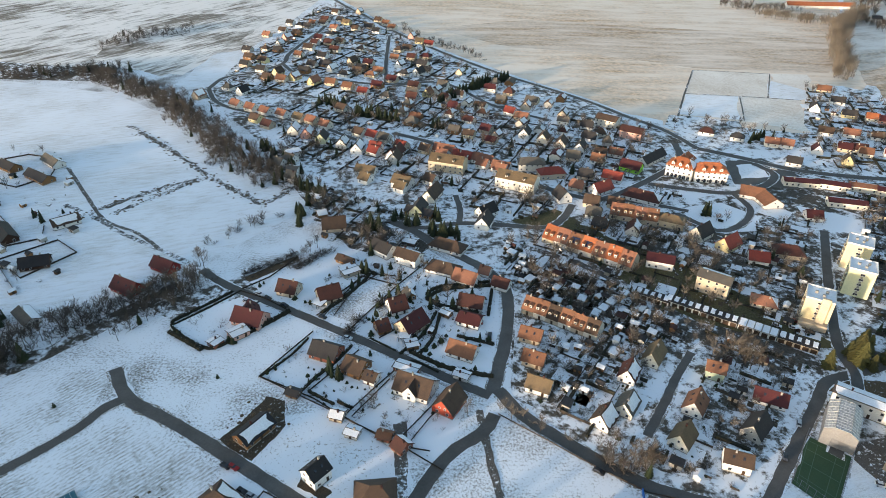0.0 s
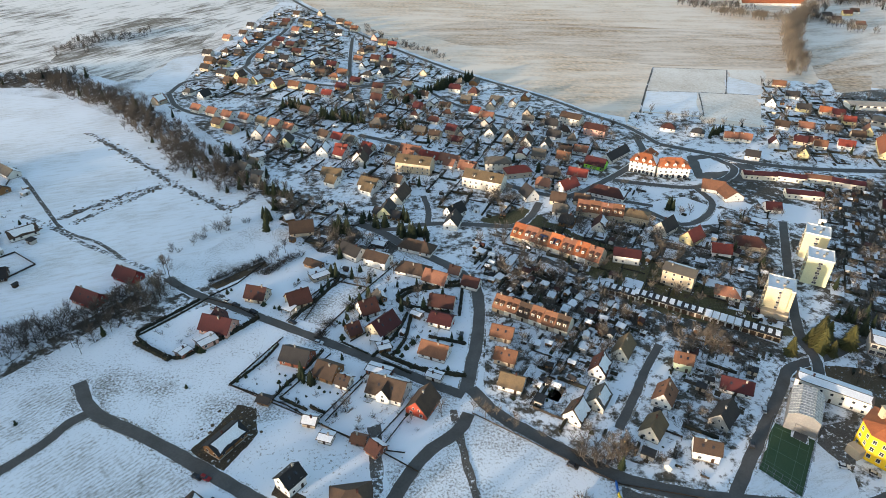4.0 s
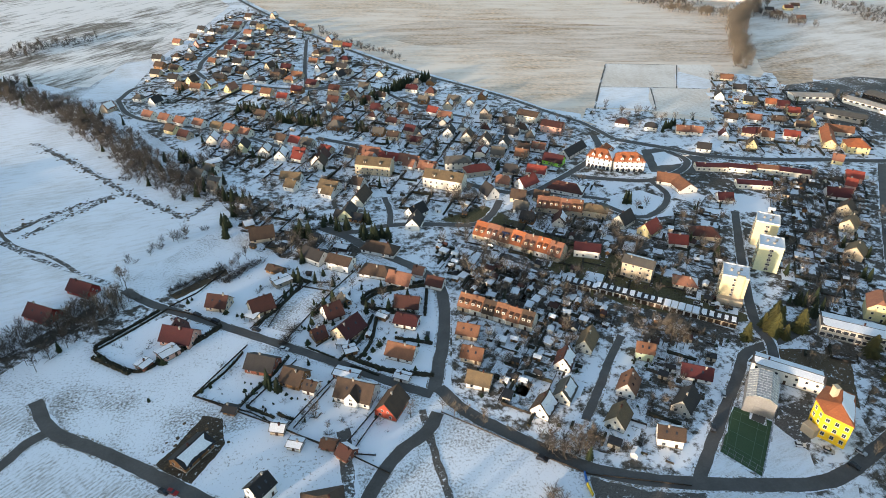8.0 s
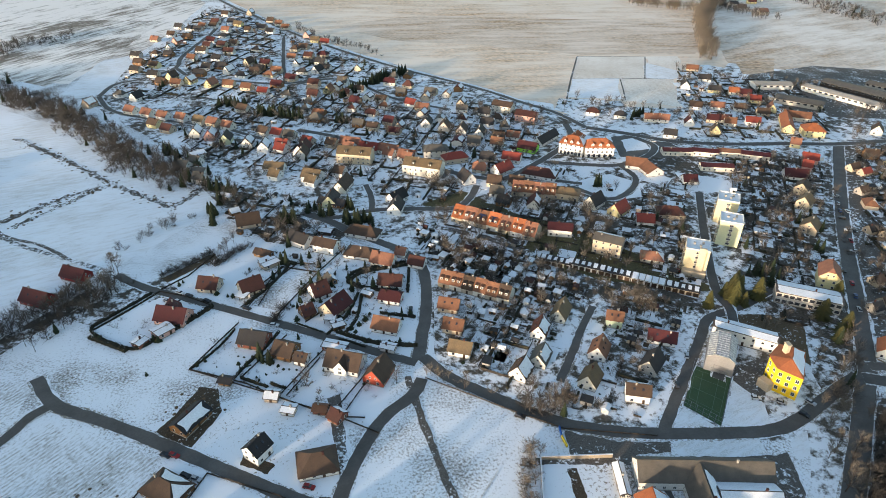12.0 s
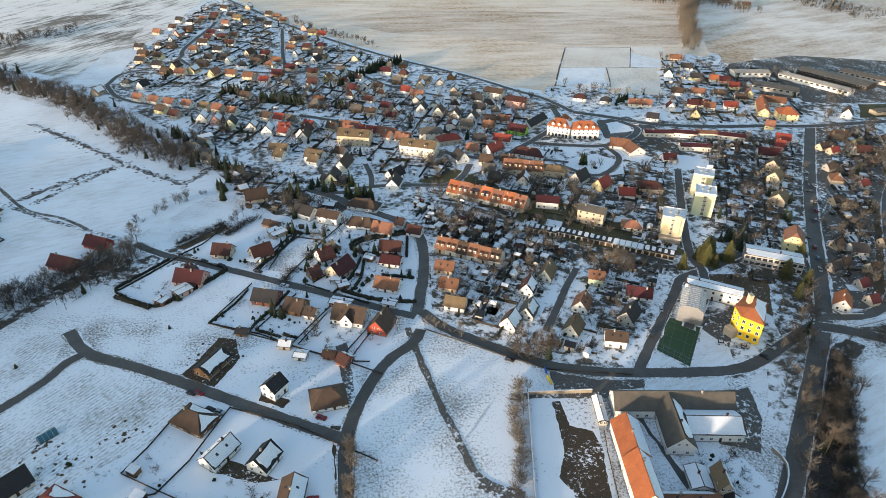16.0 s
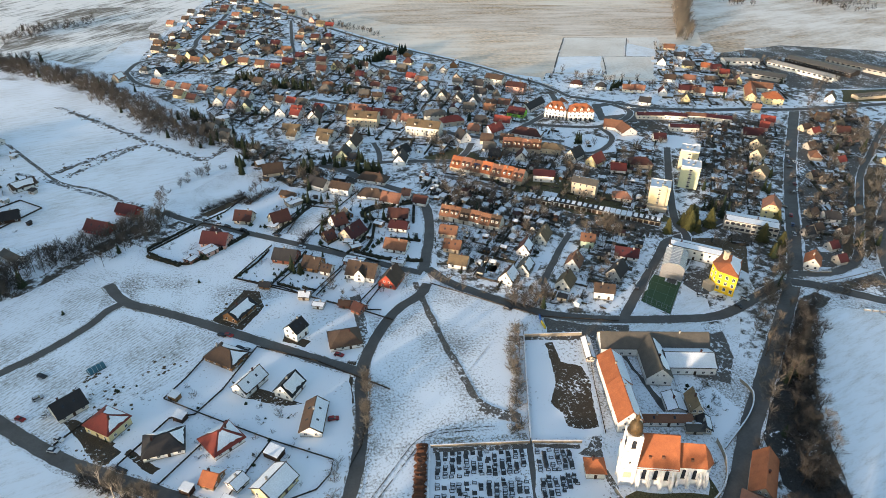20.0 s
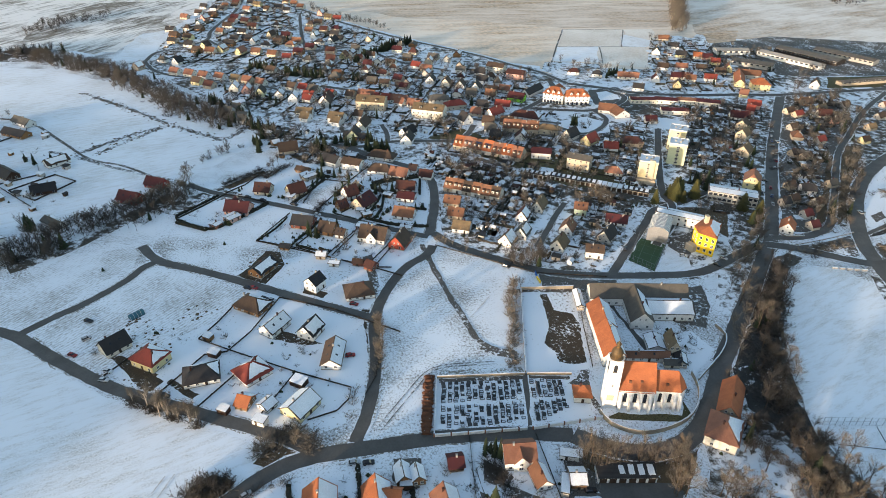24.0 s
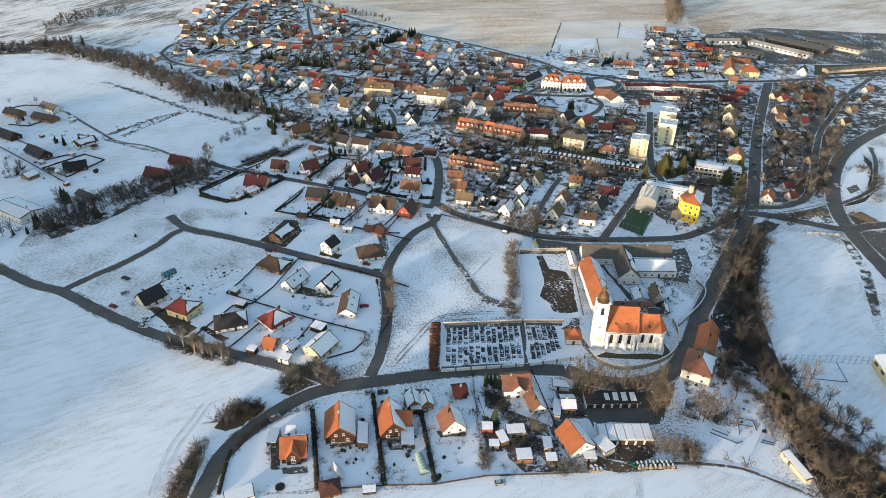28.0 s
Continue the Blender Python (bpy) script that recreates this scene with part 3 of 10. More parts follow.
road([(342, 219.7), (326, 194.8), (299.3, 164.3), (285.2, 154.8), (262.7, 145.7)], 2.5)
road([(250.6, 160.4), (278.3, 193.4), (321.4, 246.7), (353.7, 277.4), (405.4, 324.7), (460.1, 364.8)], 4)
road([(139.8, 153), (157.5, 171.8), (169.9, 193.6), (172, 210.6), (186.8, 246.9), (217.3, 312.4)], 4.5)
road([(-208.4, 558.7), (-193.8, 528.2), (-178.8, 512.3), (-159.1, 500.0), (-127.7, 485.1), (-97.6, 470.9), (-63.3, 442.2)], 4)
road([(-208.4, 558.7), (-203.6, 592.1), (-182.0, 607.8), (-160.1, 640.2), (-160.9, 674.8), (-155.0, 721.5), (-144.5, 786.9), (-142.0, 863.6)], 4.5)
road([(-160.1, 640.2), (-138.9, 607.5), (-103.1, 591.1), (-54.8, 575.3), (-7.6, 586.3)], 4)
road([(-51.6, 579.1), (-57.3, 659.8), (-61.1, 755.9)], 3.5)
road([(-49.2, 569), (0.4, 580.8), (43.8, 519.7), (85.6, 485.4)], 4)
road([(-400, 1500), (-163, 986), (-101, 866), (-50, 768), (8.4, 676.5), (61, 606), (99, 564), (126, 532), (149, 498), (172, 466), (185.7, 430.4)], 4.5)
# tracks
track([(15.3, 173.8), (16.4, 161.7), (20.5, 132.2), (24.6, 110.6), (28.3, 91.6), (34.5, 84.7), (41.7, 81.2)], 2.9)
track([(-209.5, 323.4), (-191.4, 343.3), (-173.3, 362.2), (-156.1, 375.4)], 2.5)
track([(-239.7, 466.3), (-188.1, 416.6), (-147.5, 374.4), (-118.1, 349), (-106.7, 340.8), (-91.4, 364.5)], 2.0)
track([(-147.5, 374.4), (-156.7, 371.6), (-174.8, 348.2), (-190.9, 327.4)], 1.5)
track([(-249.6, 390.3), (-219.4, 351.5), (-192.9, 319), (-168.3, 304.5), (-147.6, 286)], 2.2)
track([(193, 499), (216.8, 556.4), (249, 630.5)], 1.6)
track([(216.8, 556.4), (263, 550), (313.5, 540.5)], 1.1)
track([(249, 629.5), (284, 625), (320, 618.6)], 1.1)
track([(263, 549), (252, 515), (243, 489)], 1.1)
track([(320, 618.6), (302, 579), (286.8, 546)], 1.1)
for side in (-0.75, 0.75):
    wheel_track([(-19.5 - side, 47 + side), (-12.8 - side, 55.3 + side), (-6.3 - side, 63.4 + side), (0.6 - side, 71.9 + side), (5.3, 76.3 + side), (10.3, 77.6 + side), (20, 77.4 + side), (32, 76.3 + side)])
    wheel_track([(12.4 + side, 25.5), (12.6 + side, 19), (13.2 + side, 12.5)])
track([(26.4, 105.4), (41, 122.7)], 0.6)
track([(55.1, -18.5), (57, -20.7), (56.2, -25.1), (52.8, -31)], 0.45)
track([(56.4, -18.3), (58.2, -20.6), (57.3, -25.3), (53.9, -31.2)], 0.45)
track([(-88.6, 39.6), (-93.2, 28.8), (-97.9, 18.1), (-100.3, 7.1), (-101.0, -1.2)], 0.5)
track([(-91.6, 39.3), (-96.2, 29.3), (-100.6, 18.5), (-102.5, 7.5), (-103.0, -0.9)], 0.5)
track([(70.9, -16.1), (85.4, -19.2), (95.9, -23.0), (105.2, -30.3), (113.1, -36.7)], 1.1)
track([(28.6, 87), (35.2, 82.1), (42.1, 79)], 4.5)

# fields and yards
patch([(-480, 1701.4), (-390, 1500), (-155, 990), (-95, 870), (-44, 772), (14, 681), (66, 611), (104, 569), (131, 536), (154, 502), (180, 486), (199.5, 517.7), (245.9, 621), (320, 600), (391.1, 596), (511.4, 844.3), (873.4, 1574)], 'stubble', 0.03)
patch([(-10, 800), (110, 850), (300, 805), (450, 765), (398, 645), (380, 624), (255, 637), (160, 690), (60, 725)], 'brown_field', 0.045, soft=14)
patch([(888.1, 1571.9), (388, 593.6), (437, 556.9), (491.3, 529.1), (584.7, 493.3), (821.9, 482.3), (1773.2, 1443.9)], 'thin_field', 0.03)
patch([(170, 462), (186, 520), (236, 645), (330, 650), (416, 634), (396, 585), (300, 462)], 'stubble', 0.0385)
patch([(186.6, 501.2), (202.3, 498.2), (238.1, 487.1), (235.9, 473.1), (267.7, 465.2), (275.9, 454.3), (278.9, 442.8), (258.0, 431.0), (193.7, 447.0), (173.7, 474.0)], 'garden', 0.0445)
patch([(321.6, 549.7), (355.7, 583.0), (372.0, 582.8), (386.2, 565.4), (322.0, 453.6), (278.9, 442.8), (289.2, 485.1)], 'garden', 0.0455)
patch([(194, 500), (216, 556), (248.7, 630), (320, 619), (314, 600), (336, 562), (313, 540), (284, 466), (243, 488)], 'old_snow', 0.042)
patch([(312, 596), (334, 562), (314, 541), (289, 547)], 'snow_clean', 0.062, soft=12)
patch([(319, 620), (356, 618), (352, 600), (336, 566), (313, 596)], 'old_snow', 0.056, soft=12)
patch([(216.4, 554.4), (262.2, 550.3), (242.6, 490.9), (195.5, 503.8)], 'snow_clean', 0.070, soft=12)
patch([(405.9, 587.2), (457.3, 599.0), (415.8, 535.0), (389.9, 547.9)], 'brown_field', 0.052)
patch([(-1268.8, 1883.9), (-520, 1760), (-420, 1500), (-178, 962), (-192, 800), (-208, 690), (-236, 680), (-245.7, 600.2), (-318.9, 623.9), (-545.6, 613.5)], 'ploughed', 0.03)
patch([(-353.8, 656.2), (-389.8, 776.6), (-387.3, 840.7), (-352.5, 864.7), (-286.2, 868.4), (-215.3, 854.1), (-226, 740), (-242, 676), (-254, 627), (-264, 594), (-310, 633.7)], 'furrows', 0.036, soft=14)
patch([(-242, 570), (-238, 672), (-215, 692), (-206, 640), (-204, 572), (-222, 556)], 'snow_clean', 0.050)
patch([(-522.7, 609.8), (-425.5, 583.6), (-289.5, 545.2), (-205.7, 480.3), (-159.5, 415.5), (-111.5, 361.5), (-80.2, 353.8), (-83.1, 329.5), (-118.6, 281.3), (-134, 260.4), (-172.2, 229.3), (-205.1, 230.9), (-205.8, 150), (-236.3, 160.3)], 'snow_clean', 0.03)
patch([(-310.7, 200.8), (-203.3, 143.6), (-167.1, 119.6), (-120.9, 81), (-69.1, 52.9), (-52, 40.4), (-71, 21.7), (-82.8, 4.8), (-87.9, -19.7), (-212.4, 0.9)], 'snow_clean', 0.03)
patch([(-82, -20.7), (-77.9, -5.1), (-48.7, -8.1), (-22.8, -11.5), (5.3, -14.4), (34, -16.9), (74.1, -18.3), (99.9, -27.8), (117, -41.7), (112.3, -52.9)], 'snow_clean', 0.03)
patch([(188.2, 113.1), (205.4, 121.2), (224.1, 118.2), (231.2, 100.2), (200.6, 46), (184.5, 19.7), (146, 24.3), (140, 28.8), (167.9, 78.6)], 'snow_clean', 0.04)
patch([(144.3, 21.8), (181.9, 16.6), (177.5, -0.6), (152.8, -38.8), (141.9, -14.9), (138.7, -0.3)], 'snow_clean', 0.04)
patch([(-200.6, 150.2), (-170.4, 130.3), (-160.6, 141.1), (-132.5, 177.8), (-132.1, 192), (-169.1, 193.4), (-181.1, 173.6), (-208.8, 172.3)], 'snow_rows', 0.0475)
patch([(-166.4, 124), (-156.7, 132), (-130.4, 159.4), (-119, 169.4), (-75.3, 146.4), (-82, 124.6), (-102.1, 113.5), (-131.4, 96.5)], 'snow_rows', 0.0475)
patch([(-226, 560), (-204, 575), (-206, 640), (-196, 720), (-184, 800), (-172, 930), (-150, 960), (-98, 866), (-47, 768), (11, 677), (64, 607), (102, 565), (129, 533), (152, 499), (177.5, 477), (377.7, 595.2), (439.5, 503.7), (490.8, 381.6), (411.6, 268.1), (302.6, 203.3), (254.1, 159.8), (209, 148.7), (178.2, 114.7), (107, 125.2), (57, 148), (22.8, 177.7), (29.6, 242.9), (5.8, 306.9), (-49, 345), (-90.1, 371.4), (-140.1, 447.3), (-199.4, 526.8)], 'garden', 0.035)
patch([(86.2, 253), (122.6, 232.5), (147.8, 214.6), (177.1, 192.5), (167.8, 173.9), (134.8, 183.2), (102.3, 184.6), (70.9, 201.5), (36.3, 232.7), (45, 259.7)], 'yard_dark', 0.05)
patch([(244.3, 382.4), (320.5, 370.1), (330.1, 336.8), (214.8, 155), (160.9, 175), (174.1, 219.4), (117.3, 228.7), (85.5, 258.2), (122.3, 327.7), (187.2, 359.8)], 'yard_dark', 0.055)
patch([(40.4, 321.7), (75, 304), (81.2, 274.6), (106.3, 244.8), (117.3, 228.7), (151.5, 214), (173.9, 210.3), (158.9, 231.4), (131.9, 271.8), (96.4, 300.5), (68.1, 336.5)], 'lawn', 0.06)
patch([(366.1, 379.9), (413.1, 372.4), (385.7, 313), (310.1, 237.5), (258.2, 171), (230.5, 167.6), (276.5, 243)], 'yard_dark', 0.05)
patch([(-96.7, 369.7), (-31.6, 333.3), (5.5, 303.5), (-17.2, 277.9), (-49, 290.4), (-74.6, 328.1)], 'yard_dark', 0.05)
patch([(194, 123), (177, 99), (160.5, 76), (143.5, 44), (142, 28.5), (136, 8), (133, -6.5), (140, -25), (150, -40), (146, -58), (125, -56), (118, -30), (122, -10), (124, -5), (129, 8), (128, 24), (122, 36), (127.5, 56.6), (150, 84), (175, 112), (190, 128)], 'thicket_floor', 0.078)
patch([(108.6, 15), (121.2, 23.3), (124.5, 19.2), (127, 11.9), (125.4, 2.6), (119.9, -4.1), (102.6, -1.2), (101.9, 6.4)], 'plot_snow', 0.074)
patch([(172.9, 109.7), (156.8, 90.5), (134.3, 56.9), (122.8, 28.1), (120.8, 8.7), (126.6, -4.1), (129.2, -25.5), (136, -40.5), (151.8, -21.8), (143.4, -6.8), (140.2, 8.6), (139, 25.4), (150.9, 54.2), (172.5, 93.2), (193.7, 124.4)], 'yard_dark', 0.055)
patch([(194.4, 207), (123, 181.2), (126.7, 176.8), (155.8, 172), (167.9, 181.7)], 'yard_dark', 0.058)
patch([(64.8, 119.6), (68.1, 119.4), (67.4, 107.1), (74.9, 103), (76, 96), (72.2, 81.8), (70, 70.4), (64, 70.2), (58.8, 72.6), (59, 79.5), (56, 85), (60.4, 93), (62.5, 101)], 'wet_soil', 0.066)
patch([(69.1, 120), (78.7, 118.1), (75.4, 102.7), (67.8, 107.1)], 'plot_snow', 0.064)
patch([(137.7, 113.8), (145.3, 114.4), (140, 96.6), (130.6, 83.1), (124.1, 87.1), (118.4, 89.5), (121.7, 99.7)], 'worn', 0.06)
patch([(152.8, 159.5), (166.2, 162.0), (157.5, 145.6), (152.1, 139.2), (143.9, 140.1), (144.2, 149.0)], 'worn', 0.066)
patch([(148.1, 185.4), (164.7, 193.0), (186.2, 189.3), (200.5, 176.5), (183.6, 153.4), (180.3, 163.4), (173.1, 176.6), (163.0, 184.2)], 'bramble', 0.068)
patch([(69.7, 137.8), (87.2, 128.1), (105.8, 125.6), (103.7, 120.8), (91.6, 121.8), (88.7, 118.8), (67.6, 123.3)], 'worn', 0.086)
patch([(93.9, 106.2), (96.4, 106.4), (99.7, 75.8), (97.2, 73.1)], 'asphalt', 0.07)
patch([(49.8, 126.6), (139.6, 113.5), (136.2, 109.9), (48.9, 123.3)], 'worn', 0.052)
patch([(57.2, 122.6), (80.4, 119), (76.2, 92.4), (70.8, 67.5), (60, 66.6), (44, 69.6)], 'plot_snow', 0.058)
patch([(55.5, 19.5), (62.8, 11.7), (76.4, 8.9), (79.6, 5.1), (76.6, 0.8), (54.3, 4.5), (51.2, 7.8)], 'asphalt', 0.075)
patch([(52.8, -0.7), (71.8, -3.3), (68.9, -12.6), (61.2, -14.8), (51.3, -11.4), (49.7, -7.4)], 'wet_soil', 0.07)
patch([(53.5, 30), (61.7, 23.5), (72, 19.9), (85.5, 20.8), (96.7, 26.2), (87.5, 12.7), (79, 3.8), (54.3, 16.1), (50.1, 20.4)], 'bramble', 0.065)
patch([(44.5, 24.4), (53.3, 23), (53.6, 9.4), (51.9, 2.7), (51.2, 7.8), (42.9, 9.2), (34.9, -5), (33.1, -2.1), (38.9, 10.4)], 'worn', 0.06)
patch([(45.8, -6.8), (51.3, -11.4), (61, -15.2), (73.1, -16.2), (73.6, -19.2), (53.9, -17.4), (43, -14.1)], 'bramble', 0.06)
patch([(100.7, 31.7), (115.7, 22.4), (113.8, 13), (110.2, 3), (95.6, -2.3), (86.5, 4), (93.6, 13.2)], 'garden', 0.06)
patch([(99.1, 28.5), (130.7, 41.4), (125.1, 27.7), (127.4, 7.6), (124.7, -5.2), (111.7, -2.2), (109.7, 6), (102.8, 14.8)], 'yard_dark', 0.056)
patch([(132.5, 9.9), (134.7, -2.5), (136, -16.5), (147.1, -35.6), (146.6, -58.6), (112.3, -52.9), (116.9, -30.6), (118.3, -16.2), (118.7, -5.6)], 'yard_dark', 0.07)
patch([(-62.8, 39.7), (-54.4, 50.5), (-48.7, 53.6), (-42, 46.8), (-38.8, 40.7), (-48.7, 39.2), (-57.3, 36.6)], 'bramble', 0.06)
patch([(-85.9, 26.1), (-82.3, 33.3), (-75.5, 37.5), (-67.8, 33.3), (-73.4, 25.6), (-81.2, 23.4)], 'bramble', 0.06)
patch([(-97.4, -5.1), (-94.3, 5.5), (-91.9, 16), (-88.7, 18.1), (-88.8, 8.2), (-90.9, -7.2)], 'bramble', 0.06)
patch([(-77.2, 13.6), (-67.1, 22.4), (-61.3, 28.4), (-50.8, 28.7), (-49.4, -6.5), (-63.4, -5.7), (-78.9, -4.5)], 'plot_snow', 0.05)
patch([(-47.4, 29), (-28.4, 28.8), (-27.7, -7.8), (-47.6, -7)], 'plot_snow', 0.05)
patch([(-22.9, 20.6), (-10.6, 20), (-10.2, -9.6), (-25.5, -8.8)], 'plot_snow', 0.05)
patch([(-7.6, 26.3), (11.6, 29.9), (7.5, -9.7), (-8.4, -10.3)], 'plot_snow', 0.05)
patch([(13.8, 29.5), (33.6, 26.2), (37.4, 2.4), (33, -13.9), (9, -10.9)], 'plot_snow', 0.05)
patch([(-57.9, 53.7), (-48.7, 71), (-29.2, 71.6), (-30.2, 53.3), (-39.6, 49.7)], 'plot_snow', 0.05)
patch([(-124, 98.7), (-110.6, 115), (-85.1, 125.2), (-71.7, 144.5), (-14.7, 117), (-12.9, 94.4), (-24, 59.9), (-62.1, 57.5), (-110.1, 76.6)], 'plot_snow', 0.045)
patch([(-83.6, 162.5), (-43.5, 173.7), (-10, 150.5), (-5.2, 119), (-33, 123.5), (-66.8, 143.7)], 'plot_snow', 0.045)
patch([(-72.8, 191.1), (-56.1, 219.7), (-16.7, 198.4), (11.8, 179.1), (1.2, 145.5), (-14, 156.4), (-36.9, 169)], 'plot_snow', 0.042)
patch([(-118.5, 224.2), (-99, 249.1), (-68.6, 233.9), (-89.4, 213.7), (-99.1, 208)], 'plot_snow', 0.042)
patch([(-99, 254.3), (-74.7, 280.5), (-42.2, 298.9), (-6, 289.2), (28.7, 249.1), (24.8, 215.3), (20.2, 184.3), (-16.8, 205.3), (-57.1, 230.6)], 'plot_snow', 0.042)
patch([(-17.2, 166.5), (-12.2, 167.7), (-9.7, 129.9), (-13.2, 127.3)], 'worn', 0.08)
patch([(-135.8, 237.6), (-98.5, 263.4), (-88, 250.9), (-120.3, 226.3)], 'yard_dark', 0.05)
patch([(-201.2, 195.4), (-180.6, 201.9), (-166.9, 208.6), (-157.6, 223.2), (-130, 258), (-131.1, 242.6), (-152.2, 213.4), (-171.7, 191.9), (-191.1, 178.2)], 'yard_dark', 0.05)
patch([(-323, 577), (-285, 550), (-232, 512), (-201, 474), (-167, 426), (-122, 378), (-90, 364), (-86, 374), (-114, 392), (-142, 420), (-177, 466), (-212, 518), (-250, 554), (-295, 584), (-338, 616)], 'garden', 0.056)
patch([(-574.6, 664.5), (-352.9, 622), (-335.3, 639), (-315.5, 576.9), (-532.3, 590.1)], 'yard_dark', 0.057)
patch([(-98.1, 261.7), (-75.5, 282.9), (-73, 277.5), (-94.2, 257.8)], 'bramble', 0.06)
patch([(52.6, 228.4), (106.6, 206), (150.7, 189.6), (108.7, 135.2), (75.9, 146.5), (46.9, 164.7), (28, 183.4), (34.4, 230.5)], 'garden_light', 0.062)
patch([(107.7, 131.3), (118.8, 140.5), (127.4, 128.2)], 'snow_clean', 0.07)
patch([(145.8, 151.8), (151, 137.9), (147, 127.1), (128.4, 128.9)], 'snow_clean', 0.07)
patch([(151.1, 134.2), (157.1, 126.9), (149.2, 124.7)], 'snow_clean', 0.07)
patch([(107.4, 127.2), (138.7, 122.2), (138.2, 114.2), (105.8, 119.4)], 'snow_clean', 0.05)
patch([(148.6, 117.8), (160.2, 123), (169.5, 125.8), (158.2, 113.6), (146.8, 110.2)], 'snow_clean', 0.06)
patch([(-42.6, 264.5), (-23, 254.4), (-37, 226), (-52, 232.8)], 'snow_field', 0.064)
patch([(35, 300), (45.9, 286), (70.4, 271.5), (86.1, 248), (75.0, 234.1), (59.1, 247.4), (36, 256), (32, 268)], 'garden', 0.073)
patch([(36, 303), (47, 294.5), (71.8, 280), (94.2, 257), (92, 254.5), (70.6, 275), (46, 290), (34, 299)], 'worn', 0.077)
patch([(-81, 156.4), (-74, 166), (-67.5, 180.4), (-60, 178.5), (-57, 165), (-65.8, 148.5), (-75.6, 150.6)], 'wet_soil', 0.05)
patch([(-127.7, 107.6), (-120, 104.9), (-103.9, 91.4), (-109.3, 83.5), (-120, 98)], 'wet_soil', 0.05)
patch([(-117.3, 98.9), (-104.5, 90.2), (-101, 87.1), (-105.8, 80.5), (-113.7, 89.2)], 'wet_soil', 0.055)
patch([(-98.3, 87.9), (-85.8, 77.2), (-88.2, 75.2), (-99.7, 85.6)], 'wet_soil', 0.05)
patch([(-66.5, 117.2), (-46.1, 105.9), (-37.4, 100), (-45.9, 99.9), (-61.2, 106.9)], 'wet_soil', 0.05)
patch([(-46.4, 144.2), (-35.4, 136.7), (-37.7, 133.3), (-47.4, 138.6)], 'wet_soil', 0.05)
patch([(-20.3, 121.4), (-12.1, 120.1), (-15.3, 75.5), (-18.4, 74.7)], 'wet_soil', 0.09)
patch([(353.1, 361.6), (399.8, 354.1), (378.4, 300), (315, 236.7), (255.9, 163.4), (233.3, 151.9), (217.3, 156), (273.2, 243.5)], 'worn', 0.057)
patch([(331.6, 248.4), (392.9, 316.1), (454.5, 370.9), (516.0, 411.8), (387.6, 259.0), (347.0, 239.9), (312.2, 212.6)], 'yard_dark', 0.071)
patch([(311.1, 243.6), (338.8, 260.2), (352.7, 258.1), (305.7, 212.8), (265.7, 165.9), (242.3, 150.4), (229.4, 149.0), (260.1, 181.5)], 'bramble', 0.0725)
patch([(316.2, 236.5), (329.3, 239.9), (286.5, 192), (257.8, 155.4), (253.4, 156.1), (282.8, 192.6)], 'yard_dark', 0.06)
patch([(220.5, 138.4), (252.3, 145.9), (242.2, 125.5), (230.1, 131.4)], 'worn', 0.06)
patch([(224.5, 136.4), (245.3, 139.9), (240.4, 128.4), (230.1, 131.4)], 'bramble', 0.065)
patch([(251.7, 131.3), (262.9, 136.3), (263.9, 119.3), (250.3, 120.2)], 'yard_dark', 0.06)
patch([(245.9, 114.6), (277.3, 113.9), (259.9, 78.9), (238.7, 77.1)], 'worn', 0.058)
patch([(234.2, 108.5), (238.2, 104.9), (225.2, 74.2), (205.7, 45.2), (201.9, 45.8), (221.8, 79.9)], 'yard_dark', 0.06)
patch([(194.5, 181.4), (222.2, 181), (194, 137.3), (166, 105.2), (143.7, 82.6), (146.5, 102.8), (165.7, 135.4), (185, 156.2)], 'garden', 0.062)
patch([(199.2, 133.2), (205.3, 128.9), (188.2, 113.1), (160.5, 70.3), (148.6, 46.3), (139.3, 21.9), (134.5, 0.4), (127, 10.8), (125.1, 27.7), (136.9, 56.5), (156.9, 85.4), (182.2, 114.1)], 'yard_dark', 0.064)
patch([(350, 493.8), (394.3, 544.5), (478.4, 564.6), (621.1, 508.6), (531.8, 406.1), (438, 415), (363.4, 433)], 'worn', 0.06)
patch([(436.7, 413.3), (531.8, 406.1), (505.2, 375.6), (414.8, 382.8)], 'lawn', 0.065)
patch([(198.2, 180.4), (214.9, 185.9), (222.6, 179.1), (207.0, 155.9), (189.8, 135.5), (176.9, 133.2), (180.8, 150.6)], 'yard_dark', 0.073)
patch([(311.5, 203.0), (323.2, 204.3), (320.6, 192.1), (293.5, 159.6), (274.9, 148.7), (268.4, 154.8), (280.8, 169.7)], 'plot_snow', 0.081)
patch([(308.0, 194.2), (317.8, 195.7), (310.4, 184.8), (302.2, 183.2)], 'verge', 0.085)
patch([(279.9, 164.4), (290.3, 168.1), (287.0, 160.6), (277.5, 156.9)], 'worn', 0.085)
patch([(327.7, 208.8), (325.1, 197.6), (310.3, 176.1), (291.2, 154.7), (274.4, 144.9), (259.9, 142.4), (263.4, 147.6), (275.6, 149.6), (292.6, 159.7), (309.4, 179.1)], 'thicket_floor', 0.088)
patch([(332.3, 202.8), (340.4, 202.8), (299.0, 153.4), (284.1, 145.8), (281.8, 147.6), (303.4, 166.0)], 'verge', 0.075)
patch([(259.0, 132.3), (267.0, 135.6), (269.3, 124.7), (265.7, 119.6), (257.1, 120.1)], 'bramble', 0.083)
patch([(214.9, 141.3), (233.2, 139.7), (250.5, 144.9), (241.5, 126.1), (231.7, 124.2), (227.2, 131.1)], 'worn', 0.084)
